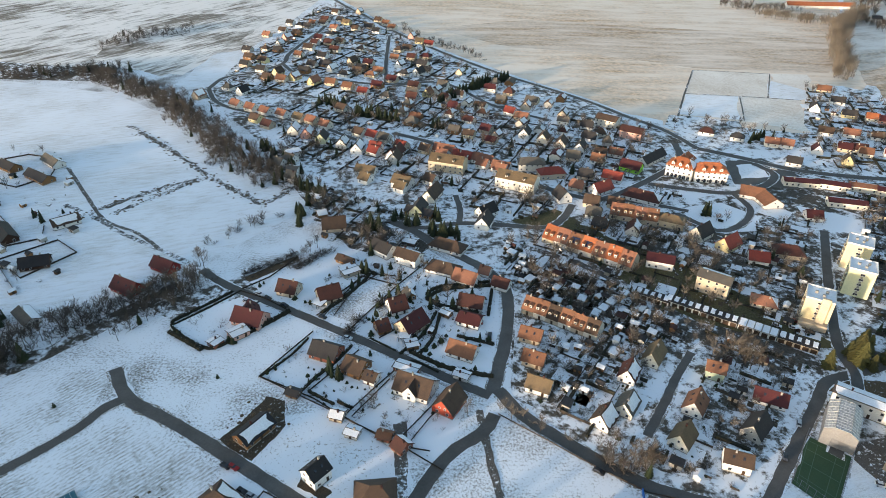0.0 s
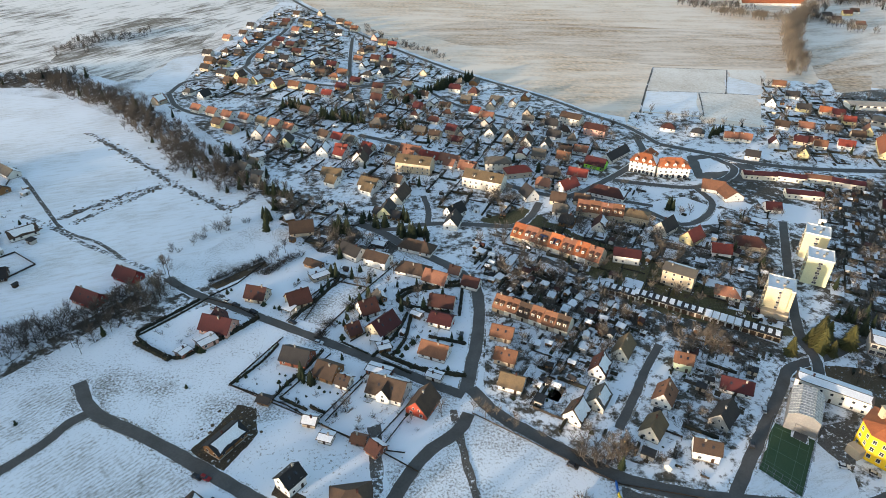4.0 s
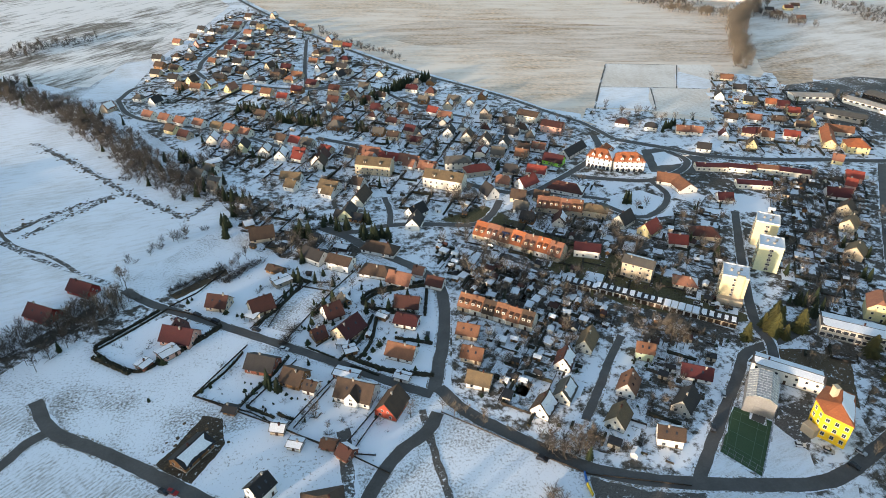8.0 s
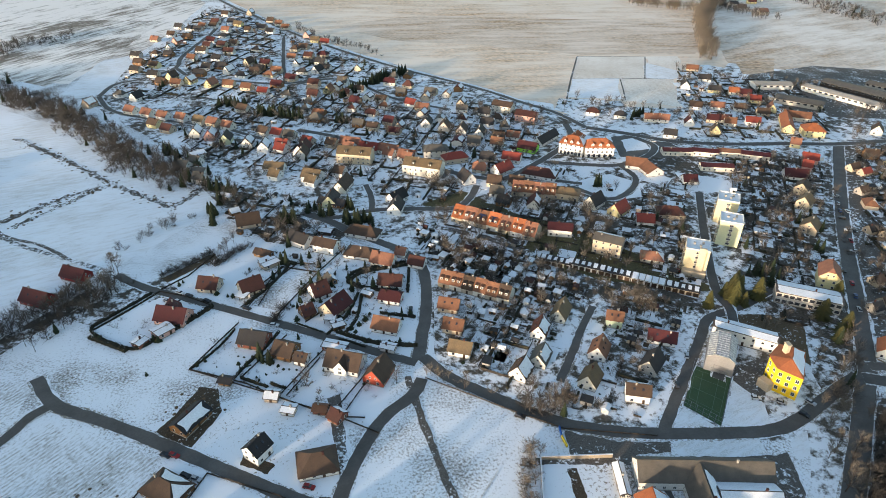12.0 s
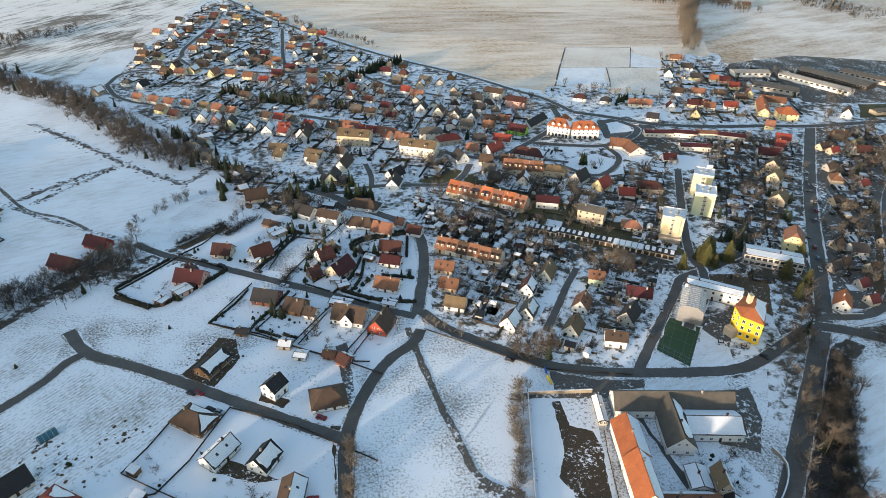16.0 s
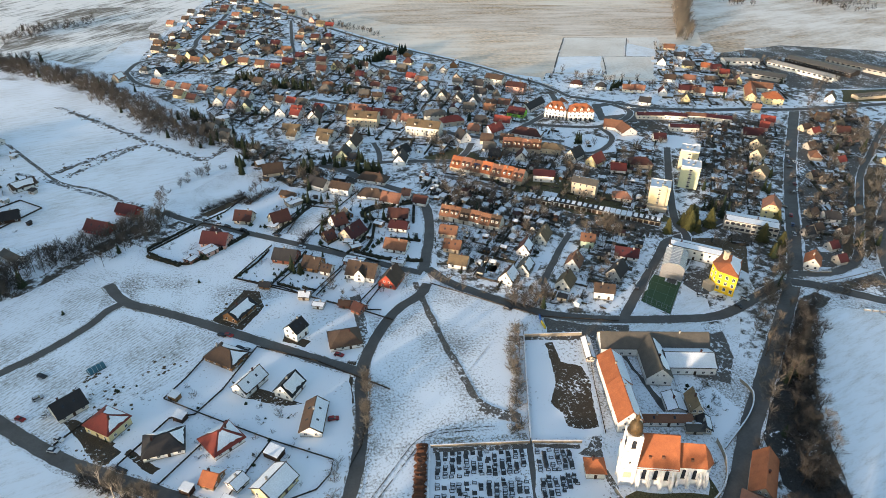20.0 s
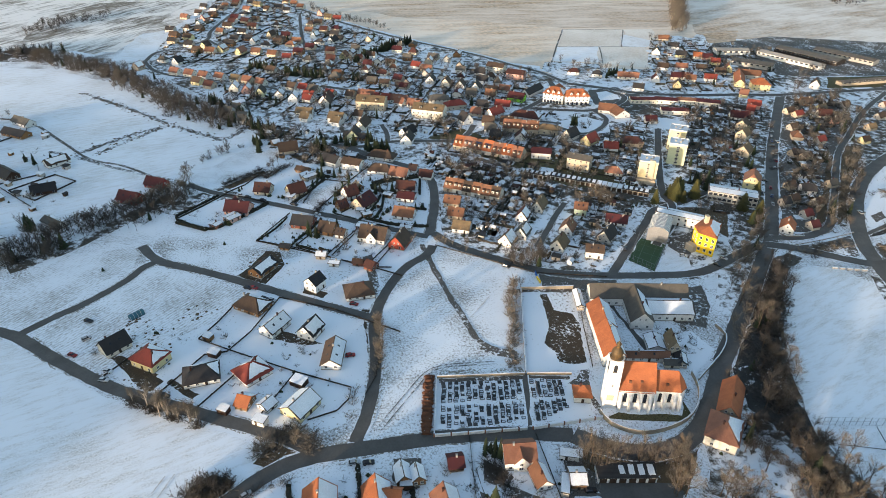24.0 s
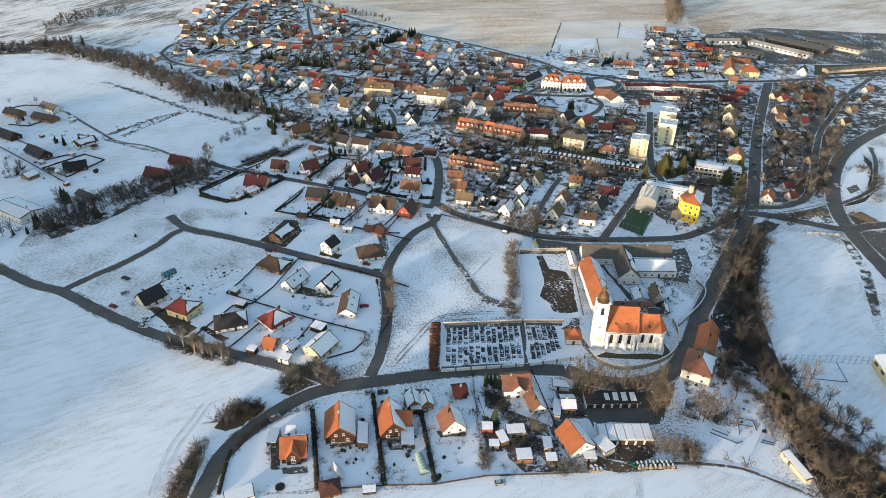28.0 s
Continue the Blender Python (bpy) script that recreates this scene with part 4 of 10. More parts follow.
patch([(156.5, 86.9), (194.8, 130.3), (206.0, 135.0), (211.4, 128.9), (191.0, 116.3), (180.0, 100.7), (169.5, 81.4)], 'yard_dark', 0.076)
patch([(334.6, 244.1), (353.6, 256.4), (393.7, 266.2), (375.9, 245.0), (343.6, 231.6), (310.3, 206.4), (310.8, 212.8)], 'worn', 0.067)
patch([(322.9, 230.1), (333.9, 221), (315.6, 187.3), (292.6, 161.4), (273.1, 156.7), (290.2, 182.6)], 'plot_snow', 0.055)
patch([(7, 71), (61.6, 64.2), (63.5, 40.2), (1.4, 41.8)], 'plot_snow', 0.052)
patch([(42.2, 68.4), (43.5, 68.2), (37.2, 38.8), (35.4, 38.9)], 'asphalt', 0.06)
patch([(7.6, 70.7), (42.1, 67.2), (41.8, 65.2), (7.2, 68.5)], 'worn', 0.058)
patch([(44, 67), (60, 64), (59.6, 62), (43.6, 65.2)], 'worn', 0.058)
patch([(9, 75.6), (42.4, 72.2), (42.6, 68), (7.6, 71.6)], 'verge', 0.056)
patch([(113.8, 80.8), (123.3, 82.8), (126.9, 69.8), (110.8, 55.1), (109.6, 60.9), (111.4, 72.6)], 'plot_snow', 0.075)
patch([(58, 60), (62.5, 62), (66, 66.5), (69.5, 66), (66.8, 60), (65.4, 52), (66.6, 44), (65.2, 41.5), (63.9, 46), (64.2, 55), (62, 58)], 'worn', 0.061)
patch([(146.2, 338.9), (171.5, 346.4), (186.5, 330.3), (184.2, 314), (159.7, 308.4), (143.7, 321.7)], 'plot_snow', 0.07)
patch([(179.3, 351.4), (187.7, 353), (209.6, 333.9), (200.3, 322.5), (188.9, 333.9)], 'plot_snow', 0.072)
patch([(130.9, 348.7), (155.5, 365.4), (172.3, 358.2), (148.9, 346.6)], 'plot_snow', 0.07)
patch([(197.6, 409.1), (225.3, 414.6), (240.1, 380.8), (227.7, 366.1), (190, 372.3)], 'asphalt', 0.074)
patch([(202.5, 402.2), (220.8, 406.5), (217.5, 383.4), (197.6, 380.8)], 'plot_snow', 0.08)
patch([(216.1, 342.9), (242.5, 327.7), (236.5, 307.9), (211, 318.3)], 'plot_snow', 0.07)
patch([(12.5, 16.2), (17.8, 11.1), (16.6, -1.9), (10.2, -1.4)], 'worn', 0.056)
patch([(17.9, 2.5), (29.1, 3.3), (35.3, -4), (32.8, -13.4), (21.6, -12), (17.5, -5.1)], 'worn', 0.056)
patch([(16.7, 29), (25, 19.7), (20.9, 14.8), (14.7, 20.2)], 'worn', 0.056)
patch([(23, 16.5), (38.2, 5), (36.9, 1.2), (28.2, 3.9), (21.3, 10)], 'worn', 0.056)
patch([(-64.3, 19.8), (-61.5, 20.4), (-60.7, 3), (-64.3, 3.6)], 'worn', 0.056)
patch([(-60.7, 3.5), (-51.5, 2.5), (-51.3, 0.1), (-60, 1)], 'worn', 0.056)
patch([(-44.3, 12.2), (-32.7, 11.4), (-31.8, 8.1), (-43.8, 9.1)], 'worn', 0.056)
patch([(-25.7, 16.7), (-13.7, 15.8), (-14.1, 4.4), (-23.1, 5.1)], 'worn', 0.056)
patch([(-5.6, 10.9), (4.8, 10.5), (5, 7.2), (-4.4, 7.7)], 'worn', 0.056)
patch([(-14.7, 34.2), (-4.9, 32.6), (-7, 20.9), (-12.1, 20.3), (-15.8, 25.3)], 'worn', 0.056)

# houses estate
house(-124.9, 110.8, 42, 10.5, 8.5, 3, 4.2, 'black', 'cream', 'gable', 2)
house(-107.9, 99.4, -34, 11.9, 10, 4.2, 3, 'red', 'yellow', 'hip', 2, snow=1)
house(-86.2, 86.9, 9, 13.5, 10.5, 2.8, 3.6, 'dark', 'white', 'hip', 2, snow=1)
house(-66.3, 85.5, 37, 11.7, 11, 2.8, 3.8, 'red', 'white', 'hip', 2, snow=1)
house(-46.8, 63.2, 50, 11.6, 10, 3, 3.2, 'snow', 'yellow', 'gable', 2, snow=2)
house(-58.8, 113.2, 52, 12.0, 7.5, 3.2, 3.2, 'brown', 'white', 'gable', 2, snow=2)
house(-43.2, 107.8, 58, 9.2, 8, 3.2, 4, 'black', 'white', 'gable', 2, snow=1)
house(-33.8, 90.2, 80, 14.8, 8, 2.8, 2.8, 'brown', 'white', 'gable', 2, snow=2)
house(-69.7, 131.0, -36, 14.3, 10, 2.7, 3.4, 'brown', 'wood', 'hip', 2, snow=1)
house(-20.7, 134.3, 6, 13.2, 11, 2.7, 4, 'brown', 'white', 'hip', 2)
house(-41.3, 142.1, 50, 7.3, 7, 5, 3, 'black', 'white', 'gable', 2)
house(-67.2, 161.4, 55, 13.0, 8, 2.9, 2.6, 'black', 'wood', 'gable', 2, snow=1)
house(-67.6, 69.1, -25, 4.2, 7, 2.4, 2.2, 'orange', 'wood', 'gable', 2, snow=2)
house(-59.3, 66.3, 48, 4.4, 5.5, 2.2, 1.6, 'snow', 'white', 'gable', 2, snow=2)
# barns and upper left
house(-150.2, 250.4, -28, 14.0, 9, 2.8, 4.0, 'maroon', 'red', 'gable', 2)
house(-139.1, 268.9, -29, 13.0, 8, 2.8, 3.6, 'maroon', 'red', 'gable', 2)
house(-85.1, 226.8, -19, 13.9, 10, 3, 4.4, 'maroon', 'pink', 'gable', 2)
house(-85.4, 230.1, -68, 9.1, 7, 3, 4, 'maroon', 'pink', 'gable', 2)
house(-238.5, 300.1, -45, 21.8, 8.5, 2.8, 3.2, 'dark', 'darkwood', 'gable', 2)
house(-257.6, 371.5, -33, 21.8, 8.5, 2.8, 2.8, 'dark', 'wood', 'gable', 2, snow=1)
house(-211.9, 313.7, 40, 13.9, 8.5, 2.8, 2.8, 'brown', 'white', 'gable', 2, snow=1)
house(-205.6, 270.9, 19, 13.3, 8.5, 2.8, 3.2, 'black', 'darkwood', 'gable', 2)
house(-272.5, 338.9, -40, 21.8, 8.5, 2.8, 3.2, 'dark', 'darkwood', 'gable', 2)
house(-285.3, 386.5, -33, 16.2, 8, 3, 3, 'dark', 'wood', 'gable', 2, snow=1)
house(-260.9, 394.7, -39, 18.8, 8, 3, 3, 'grey', 'white', 'gable', 2, snow=2)
house(-186.1, 227.5, -41, 14.2, 7, 2.4, 1.6, 'grey', 'white', 'gable', 2, snow=2)
house(-218.5, 211.5, -39, 27.7, 14, 4.5, 1.4, 'snow', 'white', 'gable', 2, snow=2)
house(-230.7, 262.7, 53, 7.6, 8, 2.6, 2, 'grey', 'wood', 'gable', 2, snow=2)
# houses middle
house(-56.9, 181.2, -22, 4.1, 4, 2, 1, 'dark', 'wood', 'gable', 2)
house(-38.0, 169.7, -16, 3.0, 5, 2.4, 1.4, 'snow', 'tan', 'gable', 2, snow=2)
house(-31.4, 161.4, -20, 3.9, 4.5, 2.2, 0.5, 'snow', 'white', 'gable', 2, snow=2)
house(-19.6, 159.8, -19, 2.4, 4, 2.2, 1.2, 'tan_roof', 'brick', 'gable', 2)
house(-13.3, 155.2, -42, 3.4, 6, 2.4, 2.4, 'darkred', 'brick', 'gable', 2, snow=2)
house(-12.1, 210.2, 17, 4.0, 5, 2.4, 0.4, 'snow', 'wood', 'gable', 2, snow=2)
house(-45.5, 266.0, 33, 8.7, 6, 2.6, 0.5, 'snow', 'tan', 'gable', 2, snow=2)
house(-49.1, 276.2, -32, 9.0, 5, 2.4, 1.6, 'brown', 'wood', 'gable', 2)
house(-16.3, 295.2, -23, 7.4, 6, 2.6, 0.8, 'snow', 'dark', 'gable', 2, snow=2)
house(-14.8, 246.3, -69, 5.9, 5, 2.4, 2, 'grey', 'wood', 'gable', 2, snow=2)
house(2.7, 232.4, -34, 3.7, 4, 2.4, 0.5, 'snow', 'wood', 'gable', 2, snow=2)
house(-88.2, 217.2, 42, 7.7, 6.5, 2.8, 0.5, 'snow', 'pink', 'gable', 2, snow=2)
house(-96.2, 210.8, 55, 3.2, 5, 2.4, 0.4, 'snow', 'brick', 'gable', 2, snow=2)
house(-13.3, 195.3, -25, 10.3, 5, 2.6, 0.5, 'snow', 'brick', 'gable', 2, snow=2)
house(9.0, 191.4, -27, 6.3, 4, 2.4, 0.5, 'snow', 'white', 'gable', 2, snow=2)
house(-47.6, 204.8, -21, 11.8, 9.5, 3, 3.6, 'dark', 'brick', 'gable', 2)
house(-34.0, 195.5, -27, 8.7, 9.5, 3, 3.6, 'brown', 'wood', 'gable', 2)
house(-27.1, 189.5, -26, 3.7, 6, 2.8, 2.2, 'brown', 'white', 'gable', 2)
house(-72.5, 249.8, -17, 9.5, 8.5, 3, 4, 'darkred', 'tan', 'gable', 2)
house(-52.9, 244.8, 27, 10.2, 9, 3, 4.6, 'darkred', 'ochre', 'gable', 2)
house(-20.2, 236.5, 27, 7.8, 9, 3, 4.6, 'darkred', 'white', 'gable', 2)
house(-12.8, 223.3, 49, 12.7, 10, 3, 4.8, 'maroon', 'ochre', 'gable', 2)
house(-25.8, 221.5, 29, 5.4, 7, 2.6, 3.4, 'darkred', 'wood', 'gable', 2)
house(9.7, 206.0, -25, 11.6, 8.5, 2.8, 3.6, 'tan_roof', 'white', 'gable', 2)
house(13.6, 227.0, -23, 10.2, 8, 3, 2.6, 'maroon', 'white', 'half', 2)
house(14.6, 239.6, -16, 11.2, 8.5, 3, 3.6, 'darkred', 'white', 'gable', 2)
house(-9.3, 184.1, -24, 14.6, 11, 3.4, 4.6, 'brown', 'white', 'gable', 2, gab=1)
house(3.7, 175.6, 60, 11.0, 9, 3, 5, 'brown', 'redwood', 'gable', 2)
house(39.8, 216.2, -22, 9.2, 7.7, 3.2, 3.1, 'tan_roof', 'tan', 'gable', 2)
house(39.3, 200.9, -24, 8.7, 7.7, 3.2, 3.1, 'tan_roof', 'tan', 'gable', 2)
house(39.5, 185.4, -25, 9.4, 7.7, 3.2, 3.1, 'ochre_roof', 'white', 'gable', 2)
house(61.1, 167.8, 52, 8.2, 7.3, 3.2, 4.5, 'brown', 'white', 'gable', 2)
house(71.4, 174.5, 56, 9.0, 6.9, 3.2, 3.8, 'grey', 'cream', 'gable', 2, snow=1)
house(76.4, 192.2, 61, 8.9, 6.9, 3.2, 4.3, 'darkred', 'white', 'gable', 2)
house(89.6, 203.0, 56, 11.0, 6.9, 3.2, 4.3, 'ochre_roof', 'cream', 'gable', 2)
house(111.8, 193.7, -23, 7.0, 6.9, 5, 2.5, 'tan_roof', 'green', 'gable', 2)
house(97.5, 175.1, 56, 9.5, 7.3, 3.2, 4.3, 'tan_roof', 'white', 'gable', 2)
house(128.0, 179.3, -25, 11.5, 6.9, 2.8, 3.1, 'maroon', 'white', 'gable', 2)
house(116.1, 163.8, 45, 10.6, 7.3, 3.2, 4.3, 'dark', 'grey', 'gable', 2)
house(87.5, 159.0, 51, 9.0, 7.3, 3.2, 4.3, 'ochre_roof', 'cream', 'gable', 2)
house(102.9, 148.5, -19, 8.9, 6.9, 4.6, 2.5, 'brown', 'white', 'gable', 2)
house(-30.1, 285.5, -39, 12.3, 8.5, 4, 3.4, 'dark', 'white', 'gable', 2)
house(-16.5, 277.1, -29, 12.7, 8.5, 5, 2.4, 'brown', 'white', 'gable', 2)
house(1.6, 268.8, -23, 16.3, 9, 2.6, 3.4, 'brown', 'white', 'hip', 2)
house(12.8, 259.7, -29, 11.6, 8.5, 2.8, 4, 'salmon', 'white', 'gable', 2)
house(22.6, 266.1, -25, 4.8, 6, 2.6, 2.6, 'salmon', 'white', 'gable', 2)
house(29.8, 255.1, -28, 8.0, 7, 2.8, 3, 'darkred', 'white', 'gable', 2)
house(4.0, 290.0, -27, 18.7, 9, 3, 3.4, 'brown', 'white', 'hip', 2)
house(-60.1, 311.6, 11, 12.6, 10, 3, 4.6, 'brown', 'tan', 'gable', 2)
house(-69.5, 326.1, 24, 5.2, 7, 2.4, 1.6, 'grey', 'wood', 'gable', 2, snow=2)
house(-49.4, 383.9, -17, 13.1, 8, 3.4, 3, 'ochre_roof', 'white', 'gable', 2)
house(-103.6, 411.1, 34, 10.3, 8, 4.5, 1.6, 'grey', 'white', 'gable', 2, snow=2)
house(-97.0, 382.8, -18, 7.8, 7, 4.5, 1.4, 'grey', 'white', 'gable', 2, snow=2)
house(-24.3, 365.2, -26, 11.8, 10, 4.6, 3.4, 'ochre_roof', 'white', 'gable', 2)
house(-5.4, 350.2, 68, 15.3, 8.5, 3.4, 4.6, 'brown', 'cream', 'gable', 2)
house(-12.2, 328.2, -25, 16.8, 7, 2.8, 2.2, 'dark', 'wood', 'gable', 2)
house(26.5, 328.2, 41, 11.5, 8, 3.4, 4.2, 'black', 'white', 'gable', 2)
house(74.0, 348.2, -71, 10.0, 8.5, 3.6, 5, 'dark', 'white', 'gable', 2)
house(123.6, 349.4, -31, 22.2, 11, 3.2, 3.6, 'darkred', 'white', 'hip', 2)
house(100.3, 359.8, 34, 13.2, 9, 3.2, 4.4, 'red', 'white', 'gable', 2)
house(111.5, 376.6, -28, 12.2, 9, 3.4, 3.4, 'red', 'white', 'gable', 2)
house(60.5, 394.2, -0, 17.6, 10, 5.4, 3, 'grey', 'cream', 'hip', 2)
house(72.0, 381.3, 11, 16.8, 9, 4.4, 3, 'red', 'tan', 'hip', 2)
house(2.4, 419.9, -26, 14.7, 8.5, 3.2, 3.6, 'salmon', 'white', 'gable', 2)
house(15.2, 408.5, -27, 13.6, 8.5, 3.2, 3.6, 'red', 'white', 'gable', 2)
house(28.8, 402.7, -30, 14.5, 8.5, 3.2, 3.6, 'salmon', 'white', 'gable', 2)
house(40.2, 391.0, -25, 11.6, 8.5, 3.2, 3.6, 'salmon', 'white', 'gable', 2)
house(-46.2, 420.6, -20, 8.4, 9, 3.6, 4.4, 'red', 'white', 'gable', 2)
house(-31.9, 411.7, 69, 15.2, 8.5, 3.6, 4.8, 'darkred', 'white', 'gable', 2)
house(127.5, 392.4, -36, 13.5, 9, 3.6, 3.8, 'maroon', 'lime', 'gable', 2)
house(140.1, 402.6, 43, 10.8, 8, 3.4, 3.6, 'dark', 'white', 'gable', 2)
house(149.2, 411.0, 42, 14.1, 8, 3.4, 3.6, 'dark', 'white', 'gable', 2)
house(131.2, 318.0, -26, 15.7, 9, 4.6, 2.4, 'ochre_roof', 'ochre', 'hip', 2)
house(144.3, 304.8, 38, 11.7, 8.5, 3.6, 4.8, 'dark', 'cream', 'gable', 2)
house(155.3, 293.7, 37, 11.5, 8.5, 3.4, 4.6, 'red', 'yellow', 'gable', 2)
house(165.6, 279.9, -17, 9.5, 9, 3.4, 3, 'red', 'white', 'gable', 2)
house(184.2, 286.2, -16, 15.1, 9, 3.4, 3.4, 'darkred', 'tan', 'hip', 2)
house(152.6, 242.1, -25, 11.2, 8, 2.8, 2.6, 'salmon', 'cream', 'hip', 2)
house(113.2, 276.0, -19, 13.2, 9, 4.8, 2, 'maroon', 'white', 'gable', 2)
house(217.6, 326.6, -11, 8.5, 8, 3, 3, 'maroon', 'white', 'gable', 2)
house(193.4, 355.5, -25, 13.0, 11, 3, 3.8, 'tan_roof', 'white', 'gable', 2)
house(199.5, 344.3, -84, 11.9, 12, 3, 3.8, 'tan_roof', 'white', 'gable', 2)
house(281.5, 302.4, 43, 9.5, 8, 5, 3.6, 'brown', 'ochre', 'gable', 2)
house(255.6, 257.8, 41, 10, 9, 4, 4, 'ochre_roof', 'tan', 'gable', 2)
house(291.8, 323.7, -22, 14.4, 10, 3, 3.6, 'maroon', 'white', 'gable', 2)
house(317.9, 345.3, -33, 9.8, 9, 4, 3, 'red', 'pink', 'gable', 2)
house(129.9, 476.4, -35, 16.5, 10, 6, 2.6, 'brown', 'cream', 'gable', 2)
house(143.0, 451.7, -33, 16.3, 10, 6, 2.6, 'darkred', 'pink', 'gable', 2)
# right of main road
house(230.2, 208.9, 55, 12.0, 9.4, 7.0, 4.6, 'salmon', 'yellow', 'half', 2)
house(220.0, 156.5, 50, 9.5, 7.2, 3.6, 3.4, 'orange', 'white', 'gable', 2)
house(270.5, 284.0, 38, 9.5, 8, 5, 4, 'ochre_roof', 'ochre', 'gable', 2)
house(245.6, 187.8, 9, 5.5, 5.8, 2.6, 2.7, 'brown', 'tan', 'gable', 1)
house(254.6, 204.6, 10, 5.7, 5.8, 2.6, 2.7, 'brown', 'tan', 'gable', 1)
house(237.6, 184.7, 9, 5.4, 5.8, 2.6, 2.7, 'dark', 'grey', 'gable', 1)
house(240.9, 169.1, 9, 5.2, 5.8, 2.6, 2.7, 'maroon', 'grey', 'gable', 1)
house(319.8, 296.2, 13, 7.2, 5.8, 2.6, 2.7, 'brown', 'grey', 'gable', 1)
house(341.6, 321.2, 13, 7.7, 5.8, 2.6, 2.7, 'red', 'tan', 'gable', 1)
house(339.1, 329.1, 14, 7.8, 5.8, 2.6, 2.7, 'brown', 'ochre', 'gable', 1)
house(370.3, 331.9, 14, 8.0, 5.8, 2.6, 2.7, 'ochre_roof', 'yellow', 'gable', 1)
house(323.5, 269.5, 12, 6.9, 5.8, 2.6, 2.7, 'red', 'grey', 'gable', 1)
house(282.7, 202.9, 10, 5.8, 5.8, 2.6, 2.7, 'grey', 'tan', 'gable', 1)
house(355.9, 264.3, 11, 7.0, 5.8, 2.6, 2.7, 'brown', 'yellow', 'gable', 1)
house(379.3, 286.6, 12, 7.5, 5.8, 2.6, 2.7, 'ochre_roof', 'tan', 'gable', 1)
house(404.6, 306.6, 12, 7.9, 5.8, 2.6, 2.7, 'brown', 'grey', 'gable', 1)
house(394.9, 335.8, 13, 8.2, 5.8, 2.6, 2.7, 'brown', 'grey', 'gable', 1)
house(294.4, 244.5, 11, 6.4, 5.8, 2.6, 2.7, 'brown', 'tan', 'gable', 1)
house(289.7, 251.0, 11, 6.5, 5.8, 2.6, 2.7, 'dark', 'tan', 'gable', 1)
house(360.4, 303.6, 13, 7.6, 5.8, 2.6, 2.7, 'brown', 'pink', 'gable', 1)
house(429.2, 330.3, 13, 8.4, 5.8, 2.6, 2.7, 'salmon', 'grey', 'gable', 1)
house(257.3, 181.5, 9, 5.5, 5.8, 2.6, 2.7, 'brown', 'grey', 'gable', 1)
house(236.1, 156.5, 8, 5.1, 5.8, 2.6, 2.7, 'maroon', 'grey', 'gable', 1)
# far houses, lower rows
house(-111.2, 455.4, 86, 11.0, 8.0, 3.5, 4.4, 'dark', 'cream', 'gable', 1)
house(-99.6, 448.2, 85, 11.0, 8.0, 3.5, 4.4, 'red', 'pink', 'gable', 1)
house(-87.5, 439.3, 84, 11.0, 8.0, 3.5, 4.4, 'dark', 'palegreen', 'gable', 1)
house(-71.2, 429.9, 82, 11.0, 8.0, 3.5, 4.4, 'brown', 'white', 'gable', 1)
house(-59.1, 421.2, 81, 11.0, 8.0, 3.5, 4.4, 'dark', 'white', 'gable', 1)
house(-31.8, 403.8, 79, 11.0, 8.0, 3.5, 4.4, 'brown', 'white', 'gable', 1)
house(62.5, 451.8, 72, 11.0, 8.0, 3.5, 4.4, 'dark', 'white', 'gable', 1)
house(75.1, 442.2, 71, 11.0, 8.0, 3.5, 4.4, 'brown', 'cream', 'gable', 1)
house(86.8, 432.9, 70, 11.0, 8.0, 3.5, 4.4, 'brown', 'white', 'gable', 1)
house(99.2, 425.4, 68, 11.0, 8.0, 3.5, 4.4, 'dark', 'white', 'gable', 1)
house(-13.1, 330.8, 75, 11.9, 8.2, 3.5, 4.4, 'dark', 'palegreen', 'gable', 1)
house(24.7, 315.9, 71, 11.7, 8.2, 3.5, 4.4, 'dark', 'white', 'gable', 1)
house(405.5, 387.6, 48, 11.0, 8.0, 3.5, 4.4, 'brown', 'white', 'gable', 1)
house(-170.4, 512.3, -33, 9.9, 8, 3.2, 3.4, 'salmon', 'cream', 'gable', 1)
house(-155.8, 503.9, -33, 9.7, 8, 3.2, 3.4, 'salmon', 'cream', 'gable', 1)
house(-142.1, 495.8, -33, 9.6, 8, 3.2, 3.4, 'salmon', 'white', 'gable', 1)
house(-127.1, 489.5, -33, 9.4, 8, 3.2, 3.4, 'salmon', 'white', 'gable', 1)
house(-145.6, 479.1, -32, 9.3, 8, 3.2, 3.4, 'brown', 'yellow', 'gable', 1)
house(-133.3, 466.1, -32, 9.1, 8, 3.2, 3.4, 'darkred', 'tan', 'gable', 1)
house(-112.2, 481.3, -33, 9.3, 8, 3.2, 3.4, 'ochre_roof', 'cream', 'gable', 1)
house(-101.3, 475.8, -33, 9.2, 8, 3.2, 3.4, 'salmon', 'ochre', 'gable', 1)
house(-89.2, 466.4, -33, 9.0, 8, 3.2, 3.4, 'salmon', 'cream', 'gable', 1)
house(-46.9, 416.0, -32, 8.1, 8, 3.2, 3.4, 'red', 'white', 'gable', 1)
house(-61.3, 451.0, -33, 8.7, 8, 3.2, 3.4, 'brown', 'cream', 'gable', 1)
house(-51.0, 445.7, -33, 8.6, 8, 3.2, 3.4, 'red', 'white', 'gable', 1)
house(-41.8, 440.7, -33, 8.5, 8, 3.2, 3.4, 'grey', 'cream', 'gable', 1)
house(-28.4, 426.4, -33, 8.3, 8, 3.2, 3.4, 'red', 'tan', 'gable', 1)
house(-11.0, 420.3, -33, 8.1, 8, 3.2, 3.4, 'brown', 'ochre', 'gable', 1)
